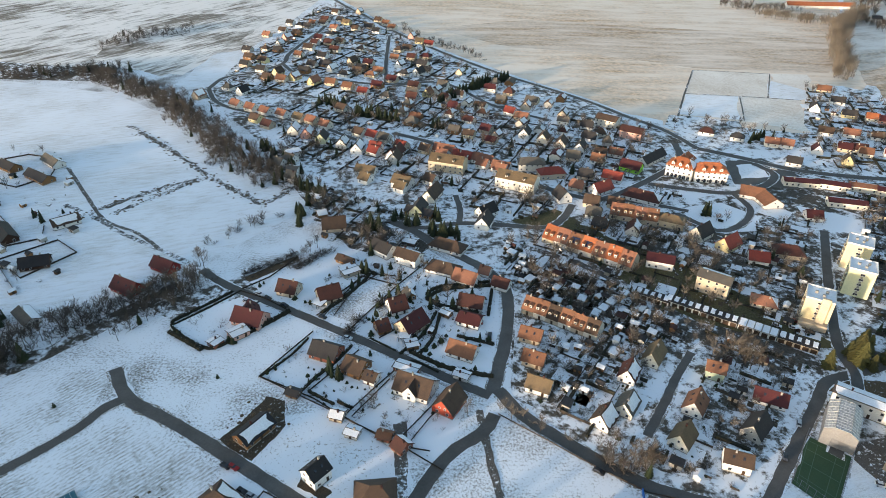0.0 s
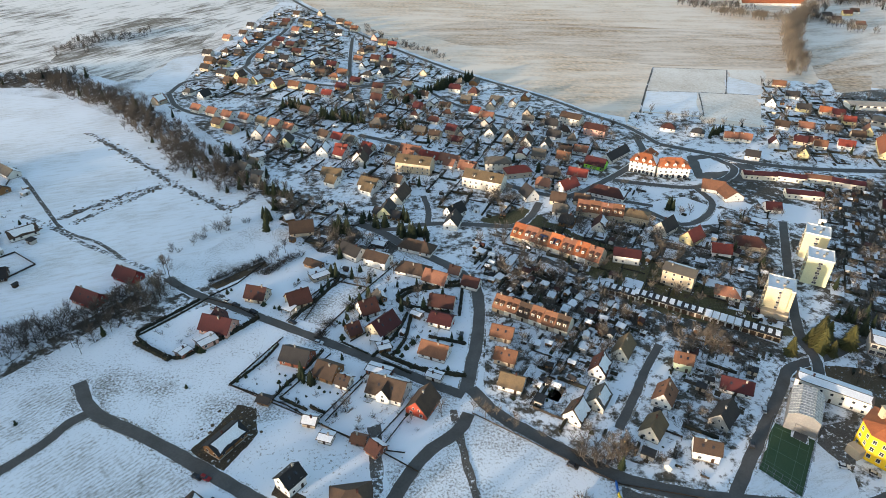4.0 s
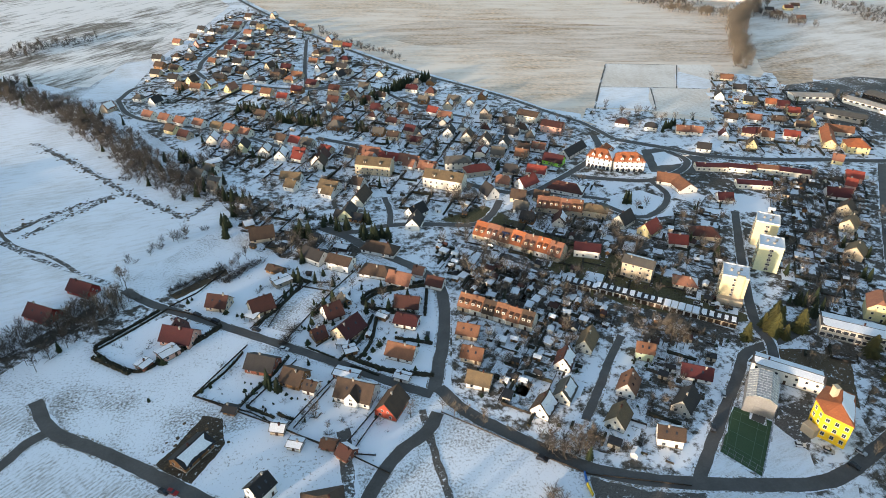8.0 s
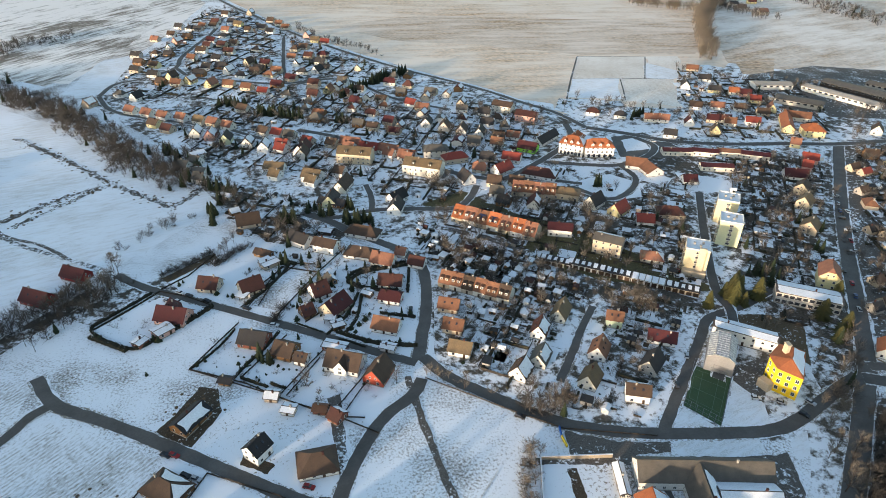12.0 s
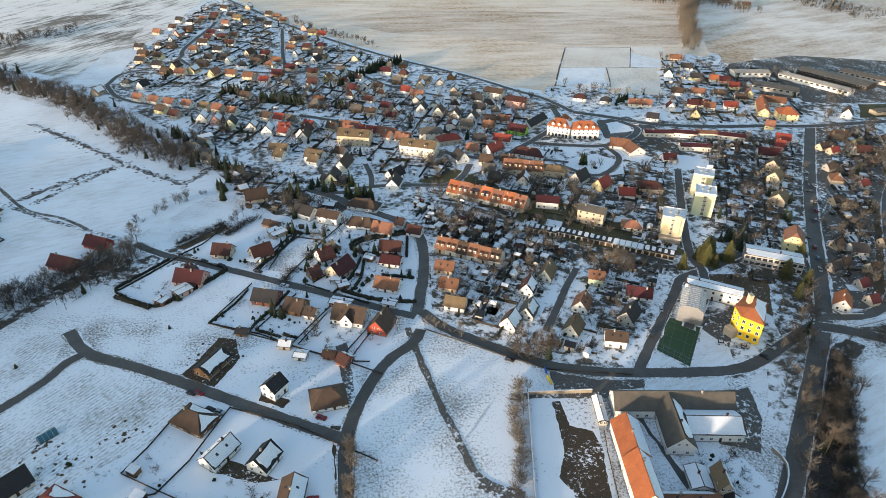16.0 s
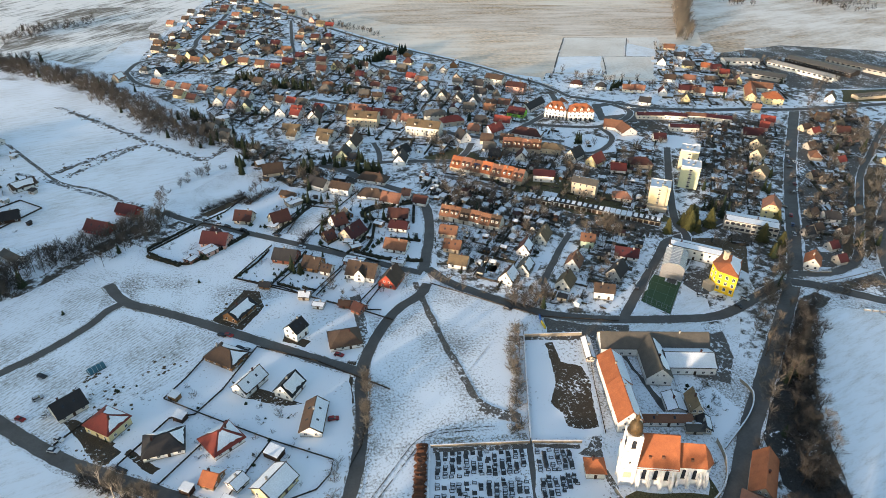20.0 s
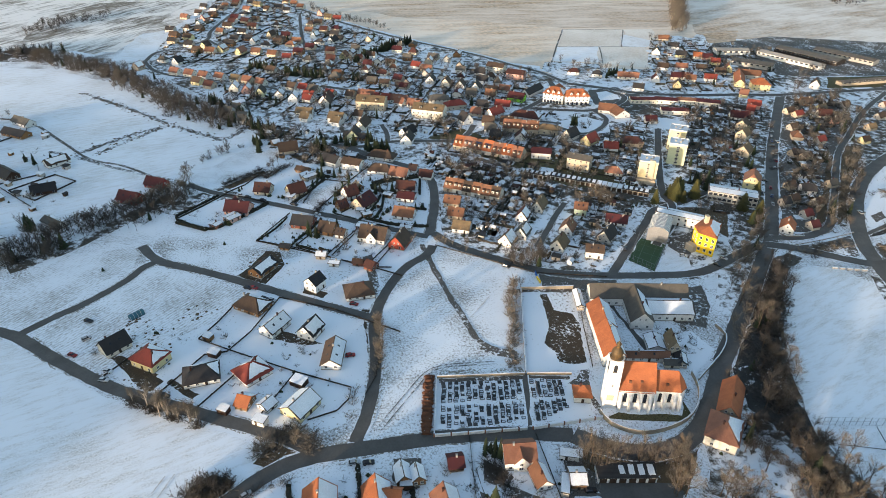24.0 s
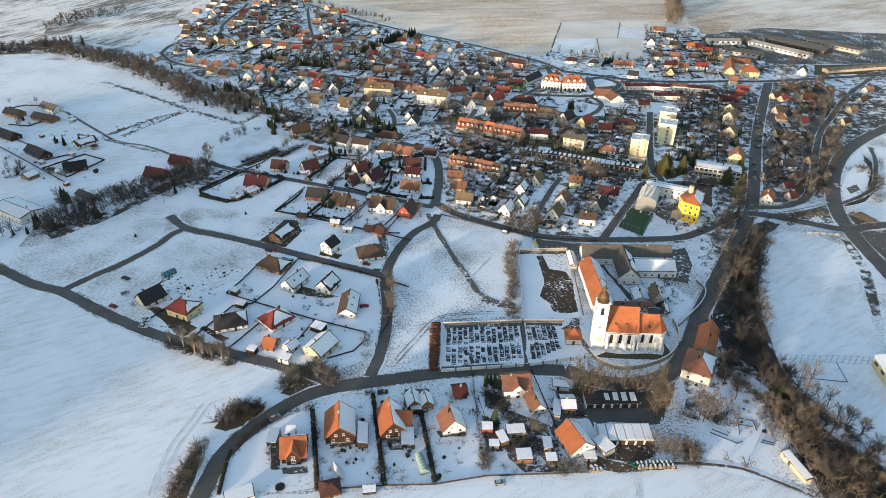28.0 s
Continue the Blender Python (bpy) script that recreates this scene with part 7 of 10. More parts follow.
def bare_tree(seed, height, spread, twig=0.028):
    rng = random.Random(seed)
    trunk, crown = Shape(), Shape()
    h = height * 0.28
    trunk.tube((0, 0, -0.2), (0.1, 0, h), 0.024 * height, 0.018 * height, 7)
    top = Vector((0.1, 0, h))
    trunk.tube(top, top + Vector((0.1, 0.1, height * 0.35)), 0.018 * height, 0.008 * height, 5)
    for k in range(10):
        a = k * 2.4 + rng.uniform(-0.4, 0.4)
        d = Vector((math.cos(a) * spread, math.sin(a) * spread, rng.uniform(0.7, 1.3))).normalized()
        st = top + Vector((0, 0, height * 0.034 * k))
        ln = height * rng.uniform(0.17, 0.25)
        trunk.tube(st, st + d * ln, 0.009 * height, 0.006 * height, 4)
        for m in range(3):
            dd = (d + Vector((rng.uniform(-0.6, 0.6), rng.uniform(-0.6, 0.6), rng.uniform(-0.2, 0.5)))).normalized()
            branchy(crown, rng, st + d * ln * rng.uniform(0.35, 1), dd, ln * 0.7, 0.005 * height, 2, 0.62, twig)
            for j in range(26):
                c = st + d * ln * rng.uniform(0.3, 1.2) + dd * ln * rng.uniform(0.2, 1.2)
                t = (dd + Vector((rng.uniform(-0.8, 0.8), rng.uniform(-0.8, 0.8), rng.uniform(-0.1, 1.2)))).normalized()
                blade(crown, c, c + t * height * rng.uniform(0.1, 0.22), twig, rng)
    return trunk, crown


def tall_tree(seed, height):
    """A tall tree near the viewer: a slim stem, rising limbs and fine twigs."""
    rng = random.Random(seed)
    trunk, crown = Shape(), Shape()
    p, r = Vector((0, 0, -0.2)), 0.016 * height
    for k in range(6):
        q = p + Vector((rng.uniform(-0.15, 0.15), rng.uniform(-0.15, 0.15), height * 0.13))
        trunk.tube(p, q, r, r * 0.8, 6)
        p, r = q, r * 0.8
    for k in range(18):
        t = rng.uniform(0.22, 0.85)
        a = k * 2.4 + rng.uniform(-0.4, 0.4)
        up = 0.7 + 0.9 * t
        d = Vector((math.cos(a), math.sin(a), up * rng.uniform(0.8, 1.2))).normalized()
        st = Vector((0, 0, height * t * 0.88))
        ln = height * rng.uniform(0.16, 0.27) * (1.15 - 0.6 * t)
        trunk.tube(st, st + d * ln, 0.006 * height, 0.003 * height, 4)
        for m in range(3):
            dd = (d + Vector((rng.uniform(-0.6, 0.6), rng.uniform(-0.6, 0.6), rng.uniform(0.0, 0.9)))).normalized()
            branchy(crown, rng, st + d * ln * rng.uniform(0.3, 1), dd, ln * 0.55, 0.0026 * height, 3, 0.45, 0.022)
    return trunk, crown


def bush(seed, height, width, stems=22, kids=11, twig=0.04):
    rng = random.Random(seed)
    s = Shape()
    for k in range(stems):
        a = rng.uniform(0, 6.28)
        d = Vector((math.cos(a) * width, math.sin(a) * width, rng.uniform(0.45, 1.2))).normalized()
        p = Vector((rng.uniform(-0.4, 0.4) * width, rng.uniform(-0.4, 0.4) * width, 0))
        q = p + d * height * rng.uniform(0.7, 1.0)
        blade(s, p, q, twig, rng)
        for j in range(kids):
            c = p.lerp(q, rng.uniform(0.25, 1.0))
            t = (d + Vector((rng.uniform(-1, 1), rng.uniform(-1, 1), rng.uniform(-0.5, 0.8)))).normalized()
            blade(s, c, c + t * height * rng.uniform(0.25, 0.5), twig, rng)
    return s


def small_tree(seed, height, spread):
    """A light tree for thickets far off: one shape of slim blades round a stem."""
    rng = random.Random(seed)
    s = Shape()
    s.tube((0, 0, -0.1), (0.1, 0, height * 0.6), 0.02 * height, 0.008 * height, 4)
    for k in range(13):
        a = k * 2.4
        d = Vector((math.cos(a) * spread, math.sin(a) * spread, rng.uniform(0.6, 1.5))).normalized()
        st = Vector((0, 0, height * (0.16 + 0.035 * k)))
        q = st + d * height * rng.uniform(0.25, 0.42)
        blade(s, st, q, 0.14, rng)
        for j in range(26):
            c = st.lerp(q, rng.uniform(0.2, 1.0))
            t = (d + Vector((rng.uniform(-0.9, 0.9), rng.uniform(-0.9, 0.9), rng.uniform(-0.1, 1.2)))).normalized()
            blade(s, c, c + t * height * rng.uniform(0.12, 0.26), 0.075, rng)
    return s


def conifer(seed, height, width, lv=16, taper=0.85):
    rng = random.Random(seed)
    trunk, crown = Shape(), Shape()
    trunk.tube((0, 0, -0.2), (0, 0, height * 0.95), 0.02 * height, 0.004 * height, 6)
    for i in range(lv):
        z = height * (0.08 + 0.9 * i / lv)
        R = width * (1 - i / lv) ** taper * rng.uniform(0.85, 1.1) + 0.12
        n = 9 if i < lv - 4 else 6
        for k in range(n):
            a = 6.283 * k / n + rng.uniform(-0.3, 0.3) + i
            r = R * rng.uniform(0.75, 1.15)
            c, sn = math.cos(a), math.sin(a)
            w = r * 0.32
            tip = (c * r, sn * r, z - r * 0.28)
            l = (c * r * 0.55 - sn * w, sn * r * 0.55 + c * w, z - r * 0.2)
            rr = (c * r * 0.55 + sn * w, sn * r * 0.55 - c * w, z - r * 0.2)
            up = (0, 0, z + height * 0.05)
            crown.face((up, l, tip))
            crown.face((up, tip, rr))
            crown.face((l, up, rr, (c * r * 0.5, sn * r * 0.5, z - r * 0.42)))
    return trunk, crown


def tree_kit(name, label, variants, bark, leaf):
    """Trees built once, below the copies' meshes; returns (trunk mesh, crown mesh) pairs."""
    return name, label, [(t.mesh("trunk", bark), c.mesh("crown", leaf)) for t, c in variants]


KITS = {
    "dark": tree_kit("bare_tree", "bare brown deciduous tree in winter", [bare_tree(i, 8.5, 0.9) for i in (1, 2, 3)], "bark", "twig"),
    "grey": tree_kit("bare_tree", "slender bare tree without leaves", [bare_tree(i, 8.0, 0.7) for i in (4, 5, 6)], "bark", "twig"),
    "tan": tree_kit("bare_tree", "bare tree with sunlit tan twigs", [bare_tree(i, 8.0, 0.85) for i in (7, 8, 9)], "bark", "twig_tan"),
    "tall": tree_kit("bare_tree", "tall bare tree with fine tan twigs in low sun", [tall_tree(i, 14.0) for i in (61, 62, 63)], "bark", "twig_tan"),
    "grove": tree_kit("bare_tree", "tall slender bare tree in a stream-side row", [tall_tree(i, 12.0) for i in (64, 65)], "bark", "twig"),
    "birch": tree_kit("birch_tree", "bare birch with a pale trunk", [bare_tree(i, 9.0, 0.5) for i in (10, 11)], "birch", "twig_tan"),
    "conifer": tree_kit("spruce_tree", "dark green spruce tree", [conifer(i, 8.5, w) for i, w in ((1, 2.0), (2, 1.6), (3, 2.3))], "bark", "needles"),
    "pine": tree_kit("pine_tree", "broad pine with low-sun yellow-green put into its crown colour", [conifer(i, 11.5, 4.3, 18, 0.6) for i in (4, 5)], "bark", "pine_lit"),
}
BUSH = [bush(i, 2.4, w).mesh("shrub", "twig") for i, w in ((1, 1.0), (2, 1.4), (3, 0.8))]
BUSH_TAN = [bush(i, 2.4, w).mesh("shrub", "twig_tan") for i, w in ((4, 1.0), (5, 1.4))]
EVER, EVER_S = [], []
for i in range(3):
    t, c = conifer(20 + i, 1.6, 0.7 + 0.25 * i, 7)
    EVER.append(c.mesh("evergreen_shrub", "needles"))
    EVER_S.append(c)
STUFF = {}
LIGHT = {"tree": [small_tree(i, 8.0, 0.9) for i in (31, 32, 33)], "bush": [bush(40 + i, 2.2, 1.0 + 0.2 * i, 11, 7, 0.095) for i in range(3)], "ever": [c for c in EVER_S], "spruce": [conifer(50 + i, 8.5, 1.9 + 0.3 * i)[1] for i in range(3)]}
LIGHT = {k: [(np.array(q.v), q.f) for q in v] for k, v in LIGHT.items()}
COUNT = {}


def pour(name, form, x, y, size, rng):
    """Adds one more plant to a thicket that nobody could count."""
    v, f = rng.choice(LIGHT[form])
    a = rng.uniform(0, 6.283)
    c, s = math.cos(a), math.sin(a)
    w = v @ np.array(((c, s, 0), (-s, c, 0), (0, 0, rng.uniform(0.85, 1.2)))) * size + np.array((x, y, 0))
    vs, fs, n = STUFF.setdefault(name, ([], [], [0]))
    vs.append(w)
    k = n[0]
    fs.extend(tuple(i + k for i in q) for q in f)
    n[0] += len(v)


def flush_stuff():
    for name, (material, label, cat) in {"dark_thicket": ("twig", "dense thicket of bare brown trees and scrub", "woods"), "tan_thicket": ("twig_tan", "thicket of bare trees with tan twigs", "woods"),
                                         "garden_shrubs": ("twig", "bare shrubs and beds in the gardens", "shrubs"), "garden_evergreens": ("needles", "small evergreens in the gardens", "shrubs"), "spruce_stand": ("needles", "close stand of dark spruces", "woods")}.items():
        if name not in STUFF:
            continue
        vs, fs, _ = STUFF[name]
        me = bpy.data.meshes.new(name)
        me.from_pydata(np.concatenate(vs).tolist(), [], fs)
        me.materials.append(M[material])
        tagged(new(name, me), label, cat, kind="stuff")


def plant(kind, x, y, size, rng, group=""):
    far = y > (260 if kind == "conifer" else 175 if kind in ("dark", "tan", "grey") else 130) or (x > 110 and y > 120 and kind != "conifer")
    form = {"dark": "tree", "grey": "tree", "tan": "tree", "scrub": "bush", "bush": "bush", "bush_tan": "bush", "ever": "ever", "conifer": "spruce"}.get(kind)
    COUNT[form] = COUNT.get(form, 0) + (not far)
    if form and (far or COUNT[form] > (180 if form == "bush" else 262)):
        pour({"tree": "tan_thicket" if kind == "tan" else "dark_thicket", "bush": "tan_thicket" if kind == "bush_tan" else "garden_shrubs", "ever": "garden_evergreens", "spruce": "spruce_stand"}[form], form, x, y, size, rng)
        return
    if form in ("bush", "ever"):
        pool = {"bush_tan": BUSH_TAN, "ever": EVER}.get(kind, BUSH)
        ob = solid("evergreen_shrub" if kind == "ever" else "shrub", rng.choice(pool), None, {"ever": "small dark evergreen garden shrub"}.get(kind, "leafless brown shrub in the snow"), "shrub", group)
        ob.matrix_world = pose(x, y, 0, 0, 0, rng.uniform(0, 360)) @ Matrix.Diagonal((size, size, size * rng.uniform(0.8, 1.2), 1))
        return
    name, label, pairs = KITS[kind]
    t, c = rng.choice(pairs)
    e = new(name)
    e.matrix_world = pose(x, y, 0, 0, 0, rng.uniform(0, 360)) @ Matrix.Diagonal((size, size, size * rng.uniform(0.9, 1.15), 1))
    tagged(e, label, "tree", group)
    part("trunk", t, None, e)
    part("crown", c, None, e)


def clear_of(x, y, gap=0.0):
    return all((x - a) ** 2 + (y - b) ** 2 > (r + gap) ** 2 for a, b, r in HOUSES)


def belt(pts, width, n, kind):
    rng = random.Random(int(abs(pts[0][0]) * 3 + n))
    line = smooth_line(pts, 1.0)
    for i in range(n):
        p = rng.choice(line) + Vector((rng.uniform(-1, 1), rng.uniform(-1, 1))) * width / 2
        if not clear_of(p.x, p.y, -1.0):
            continue
        k = kind
        if kind in ("dark", "tan", "grey") and rng.random() < 0.45:
            k = "bush_tan" if kind == "tan" else "bush"
        if kind == "dark" and rng.random() < 0.025:
            k = "conifer"
        plant(k, p.x, p.y, rng.uniform(0.6, 1.2) * (1.4 if "bush" in k else 1.0), rng, "trees of the " + ("spinney" if width > 10 else "hedgerow"))


def row(pts, kind, size):
    rng = random.Random(int(abs(pts[0][0]) * 9))
    for x, y in pts:
        plant(kind, x, y, size * rng.uniform(0.8, 1.2), rng)


def straight_line(pts, step):
    """Points along straight runs, with the corners kept."""
    out = []
    for a, b in zip(pts, pts[1:]):
        a, b = Vector(a), Vector(b)
        n = max(1, round((b - a).length / step))
        out += [a.lerp(b, i / n) for i in range(n)]
    return out + [Vector(pts[-1])]


def hedge(pts, width, height, material="hedge"):
    """A dense core with loose twigs standing out all over it and snow caught on top."""
    rng = random.Random(int(abs(pts[0][1]) * 5))
    line = smooth_line(pts, 0.6)
    s = Shape()
    prev = None
    for i, p in enumerate(line):
        d = (line[min(i + 1, len(line) - 1)] - line[max(i - 1, 0)]).normalized()
        n = Vector((-d.y, d.x))
        w, h = width * rng.uniform(0.6, 1.0) / 2, height * rng.uniform(0.55, 0.95)
        ring = []
        for a, z in ((-1.0, 0), (-1.1, 0.5), (-0.7, 0.95), (0, 1.05), (0.7, 0.95), (1.1, 0.5), (1.0, 0)):
            q = p + n * (a * w * rng.uniform(0.75, 1.2))
            ring.append((q.x, q.y, z * h * rng.uniform(0.85, 1.15)))
        if prev:
            for k in range(6):
                s.face((prev[k], prev[k + 1], ring[k + 1], ring[k]))
        else:
            s.face(ring)
        prev = ring
        for k in range(int(7 + 7 * width)):
            a, z = rng.uniform(-1.15, 1.15), rng.uniform(0.25, 1.1)
            q = p + n * (a * w) + d * rng.uniform(-0.5, 0.5)
            r = rng.uniform(0.16, 0.42)
            c = Vector((q.x, q.y, z * h))
            u = Vector((rng.gauss(0, 1), rng.gauss(0, 1), rng.gauss(0.5, 1))).normalized() * r
            v = u.orthogonal().normalized() * (r * 0.55)
            s.face((c - v, c + u, c + v))
        if rng.random() < 0.12:
            q = p + n * (rng.uniform(-0.7, 0.7) * w)
            r = rng.uniform(0.1, 0.22)
            s.face([(q.x + r * math.cos(t), q.y + r * math.sin(t), h * 1.06 + rng.uniform(0, 0.06)) for t in (0, 1.3, 2.6, 3.9, 5.2)], 1)
    s.face(prev[::-1])
    solid("hedge", s.mesh("hedge", material, "snow"), None, "rust-brown clipped beech hedge" if material != "hedge" else "dark evergreen hedge with snow caught on it", "hedge")


def fence(pts, height):
    line = straight_line(pts, 2.4)
    e = thing("fence", line[0].x, line[0].y, label="dark garden fence of posts and boards" if height < 3 else "tall wire ball-stop fence on steel posts", category="fence")
    o = line[0]
    board, posts = Shape(), Shape()
    for i, p in enumerate(line):
        q = p - o
        posts.box(q.x, q.y, 0, 0.12, 0.12, height * (0.85 if height < 3 else 1) + 0.1)
        if i + 1 < len(line):
            r = line[i + 1] - o
            d = r - q
            c = (q + r) / 2
            rot = math.degrees(math.atan2(d.y, d.x))
            if height < 3:
                board.box(c.x, c.y, 0.12, d.length, 0.05, height * 0.62, 0, rot)
            else:
                for z in (0.1, height / 2, height - 0.1):
                    board.box(c.x, c.y, z, d.length, 0.05, 0.06, 0, rot)
    tagged(part("boarding" if height < 3 else "rail", board, "fence_wood" if height < 3 else "metal", e), kind="stuff")
    tagged(part("post_line", posts, "fence_wood" if height < 3 else "metal", e), kind="stuff")


def garden_wall(pts, height, material="stone", piers=False):
    line = smooth_line(pts, 3.0)
    o = line[0]
    e = thing("garden_wall", o.x, o.y, label="old plastered stone wall with a snowy coping", category="wall")
    w, c = Shape(), Shape()
    for i in range(len(line) - 1):
        q, r = line[i] - o, line[i + 1] - o
        d, m = r - q, (q + r) / 2
        rot = math.degrees(math.atan2(d.y, d.x))
        w.box(m.x, m.y, 0, d.length + 0.2, 0.34, height, 0, rot)
        c.box(m.x, m.y, height, d.length + 0.2, 0.46, 0.12, 0, rot)
    part("masonry", w, material, e)
    for p in line[::2] if piers else ():
        s = Shape()
        s.box(p.x - o.x, p.y - o.y, 0, 0.55, 0.55, height + 0.18)
        part("pier", s, "roof_salmon", e, "brick-red pier")
    part("coping", c, "snow", e, "coping under snow")



# hedges and fences
hedge([(-118.8, 218.4), (-109.3, 212.4), (-101.2, 206.9)], 2.2, 2.0)
hedge([(-84.1, 218.7), (-77.1, 225.9), (-69.4, 234.3)], 2.2, 2.0)
hedge([(-119.9, 223.5), (-109.1, 234.8), (-96.3, 250.1)], 0.8, 1.0)
hedge([(-54.8, 182.3), (-49.6, 191.2), (-43.9, 199), (-37.9, 210.4)], 1.2, 1.5)
hedge([(-51.6, 182.9), (-40.6, 176.1)], 1.2, 1.5)
hedge([(-39.3, 177.6), (-33.4, 174.1)], 1.2, 1.5)
hedge([(-12.9, 211.1), (-10.8, 219.4), (-8.6, 231.6)], 1.2, 1.5)
hedge([(-12.7, 206.7), (-4.2, 201.1), (5.2, 196), (21.6, 191.8)], 2.0, 2.0)
hedge([(-6.3, 244.7), (0.4, 251.7), (14.2, 254.7), (28.1, 256.3)], 2.0, 2.0)
hedge([(-6.3, 244.7), (3, 237.3), (17.4, 233.6)], 2.0, 2.0)
hedge([(-40.1, 271), (-32.3, 264.4)], 2.0, 2.0)
hedge([(-72.8, 191), (-67.1, 197.7), (-61.7, 205.8), (-57.4, 215.1)], 0.9, 1.2)
hedge([(-15.7, 195.8), (-11.3, 201), (-0.6, 194.3)], 0.9, 1.0)
hedge([(-30.3, 215.4), (-18.7, 207.3)], 0.9, 1.0)
hedge([(3.9, 72.8), (-1.7, 42.8)], 4.2, 1.6, 'beech_hedge')
fence([(-72.8, 191), (-54.4, 180.5), (-37.7, 170.9), (-28.5, 164.8), (-15.5, 156.2), (-3.3, 153.8)], 1.2)
fence([(-48.5, 248.8), (-36.7, 265.9), (-22.3, 263.6)], 1.2)
fence([(-96.3, 250.1), (-82.6, 243.8), (-69.4, 234.3)], 1.2)
fence([(-44.8, 314.5), (-29, 318)], 1.2)
fence([(-32.3, 264.4), (-47.9, 244.2), (-56.4, 231.1)], 1.2)
fence([(-48.6, 231.2), (-43.1, 248.9)], 1.2)
fence([(-37.3, 168.1), (-26.2, 184.4), (-18, 195.8)], 1.2)
fence([(-11.5, 156.3), (-3.6, 169.7), (5, 180)], 1.2)
fence([(-91.2, 111.2), (-84.5, 121.8), (-78.5, 133.8)], 1.3)
fence([(-78.1, 100.8), (-69.3, 112.9), (-58, 136.6)], 1.3)
fence([(-101.9, 79.4), (-87.2, 100.3), (-78.1, 100.8)], 1.3)
fence([(-85.4, 70.2), (-72.3, 87.5), (-66, 93.2)], 1.3)
fence([(-75, 100.3), (-49.3, 83.7), (-27.4, 71.2)], 1.3)
fence([(-49.3, 83.7), (-62.5, 60.8)], 1.3)
fence([(-27.4, 71.2), (-28.5, 65.3), (-33.3, 59.7), (-44.2, 56.7)], 1.3)
fence([(-12.4, 116.7), (-12.7, 97.4), (-17.3, 75.8), (-22.2, 66.6)], 1.3)
fence([(-58, 136.6), (-33, 123.5), (-4.5, 102.2)], 1.3)
fence([(-125.2, 93.7), (-115.4, 106.1)], 1.3)
fence([(-75, 100.3), (-91.2, 111.2)], 1.3)
fence([(-49.5, 28.5), (-47.6, -7)], 1.1)
hedge([(-50.2, 28.6), (-48.3, -7.8)], 1.8, 1.3)
hedge([(-27, 33.1), (-26.3, -9.2)], 1.8, 1.3)
hedge([(-9.8, 21.3), (-9.4, -10.8)], 1.8, 1.3)
fence([(13.6, 39.3), (8.3, -5.5)], 1.3)
fence([(-48.7, -7.7), (-26.4, -9.6), (-9.6, -11.9), (7.9, -11.4)], 1.3)
fence([(7.9, -11.4), (34.8, -14.7), (42.5, -15.5)], 1.3)
hedge([(-78.6, 13.9), (-79.6, 6), (-80.4, -4)], 1.4, 1.3)
fence([(37.8, 36.9), (38.2, 5), (32.9, -14.4)], 1.3)
garden_wall([(6.9, 71.2), (42.2, 67.4)], 1.4)
garden_wall([(43.4, 67.3), (61.0, 64.4)], 1.4)
garden_wall([(1.0, 41.4), (35.2, 39.2)], 1.5, "wall_white", True)
garden_wall([(37.4, 39.0), (64.6, 39.9)], 1.5, "wall_white", True)
garden_wall([(6.6, 70.8), (1.1, 41.8)], 0.9)
garden_wall([(56.6, 124.8), (82, 121.9)], 1.8)
garden_wall([(56.6, 124.8), (43, 68.4)], 1.4)
fence([(79.4, 103), (76.6, 92.5), (73.6, 78), (71.2, 67.2)], 1.6)
garden_wall([(64.8, 43), (66.7, 36.3), (74.3, 30.9), (83.9, 30.4), (95.4, 33.7), (103.3, 40.3), (108.2, 49), (109.5, 56.8)], 2.2)
garden_wall([(110.1, 52.7), (128.4, 66.5), (136.2, 76.6), (135.5, 84)], 1.6)
fence([(22.3, 171.6), (40.2, 158.3), (55, 146.9), (69.3, 137.2), (102.2, 128.5)], 1.0)
fence([(144.4, 23.8), (163.9, 20.3), (183, 15.4)], 4.0)
fence([(140.2, 15.7), (160.5, 9.1)], 0.45)
fence([(160.5, 9.1), (163.7, 19.3)], 0.45)
fence([(134.5, 162.4), (145.7, 152.5), (128.1, 129.5), (119.2, 141.4), (134.5, 162.4)], 4.0)
fence([(-298.4, 402.2), (-286.1, 409.8), (-259.9, 402.8), (-253.3, 375.4), (-266.1, 359.1), (-282.4, 365.3)], 1.5)
fence([(-237, 286.2), (-217.1, 297.3), (-223.2, 311.3)], 1.5)
fence([(-228.1, 275.7), (-207.5, 295.7), (-191.3, 283.5), (-207.3, 259.3), (-228.1, 275.7)], 1.5)
fence([(-201.6, 245.9), (-230, 276), (-270.6, 319)], 1.5)
fence([(-247, 315.2), (-269.9, 336.9), (-281.2, 346.5)], 1.5)
row([(52.6, 123.3), (52.0, 115.2), (49.1, 107.8), (56.8, 126.3)], 'tan', 0.8)
row([(-120.1, 270), (-122.7, 272.3)], 'tall', 0.9)
belt([(-174.9, 192.4), (-168.3, 213.8), (-156.7, 219.3)], 6, 5, 'grey')
belt([(-157.2, 221.6), (-148.2, 225.4), (-139.5, 231.8)], 6, 5, 'grey')
belt([(-139.5, 231.8), (-132.5, 251.4), (-126.6, 259.2)], 6, 5, 'grey')
belt([(-248.4, 279), (-237.7, 268.5), (-246.8, 265.7)], 7, 16, 'dark')
belt([(-202.1, 226.7), (-195.4, 220.4), (-188.1, 217.1)], 7, 16, 'dark')
belt([(-180.6, 201.9), (-173.2, 197.4), (-183.9, 192.6)], 7, 16, 'dark')
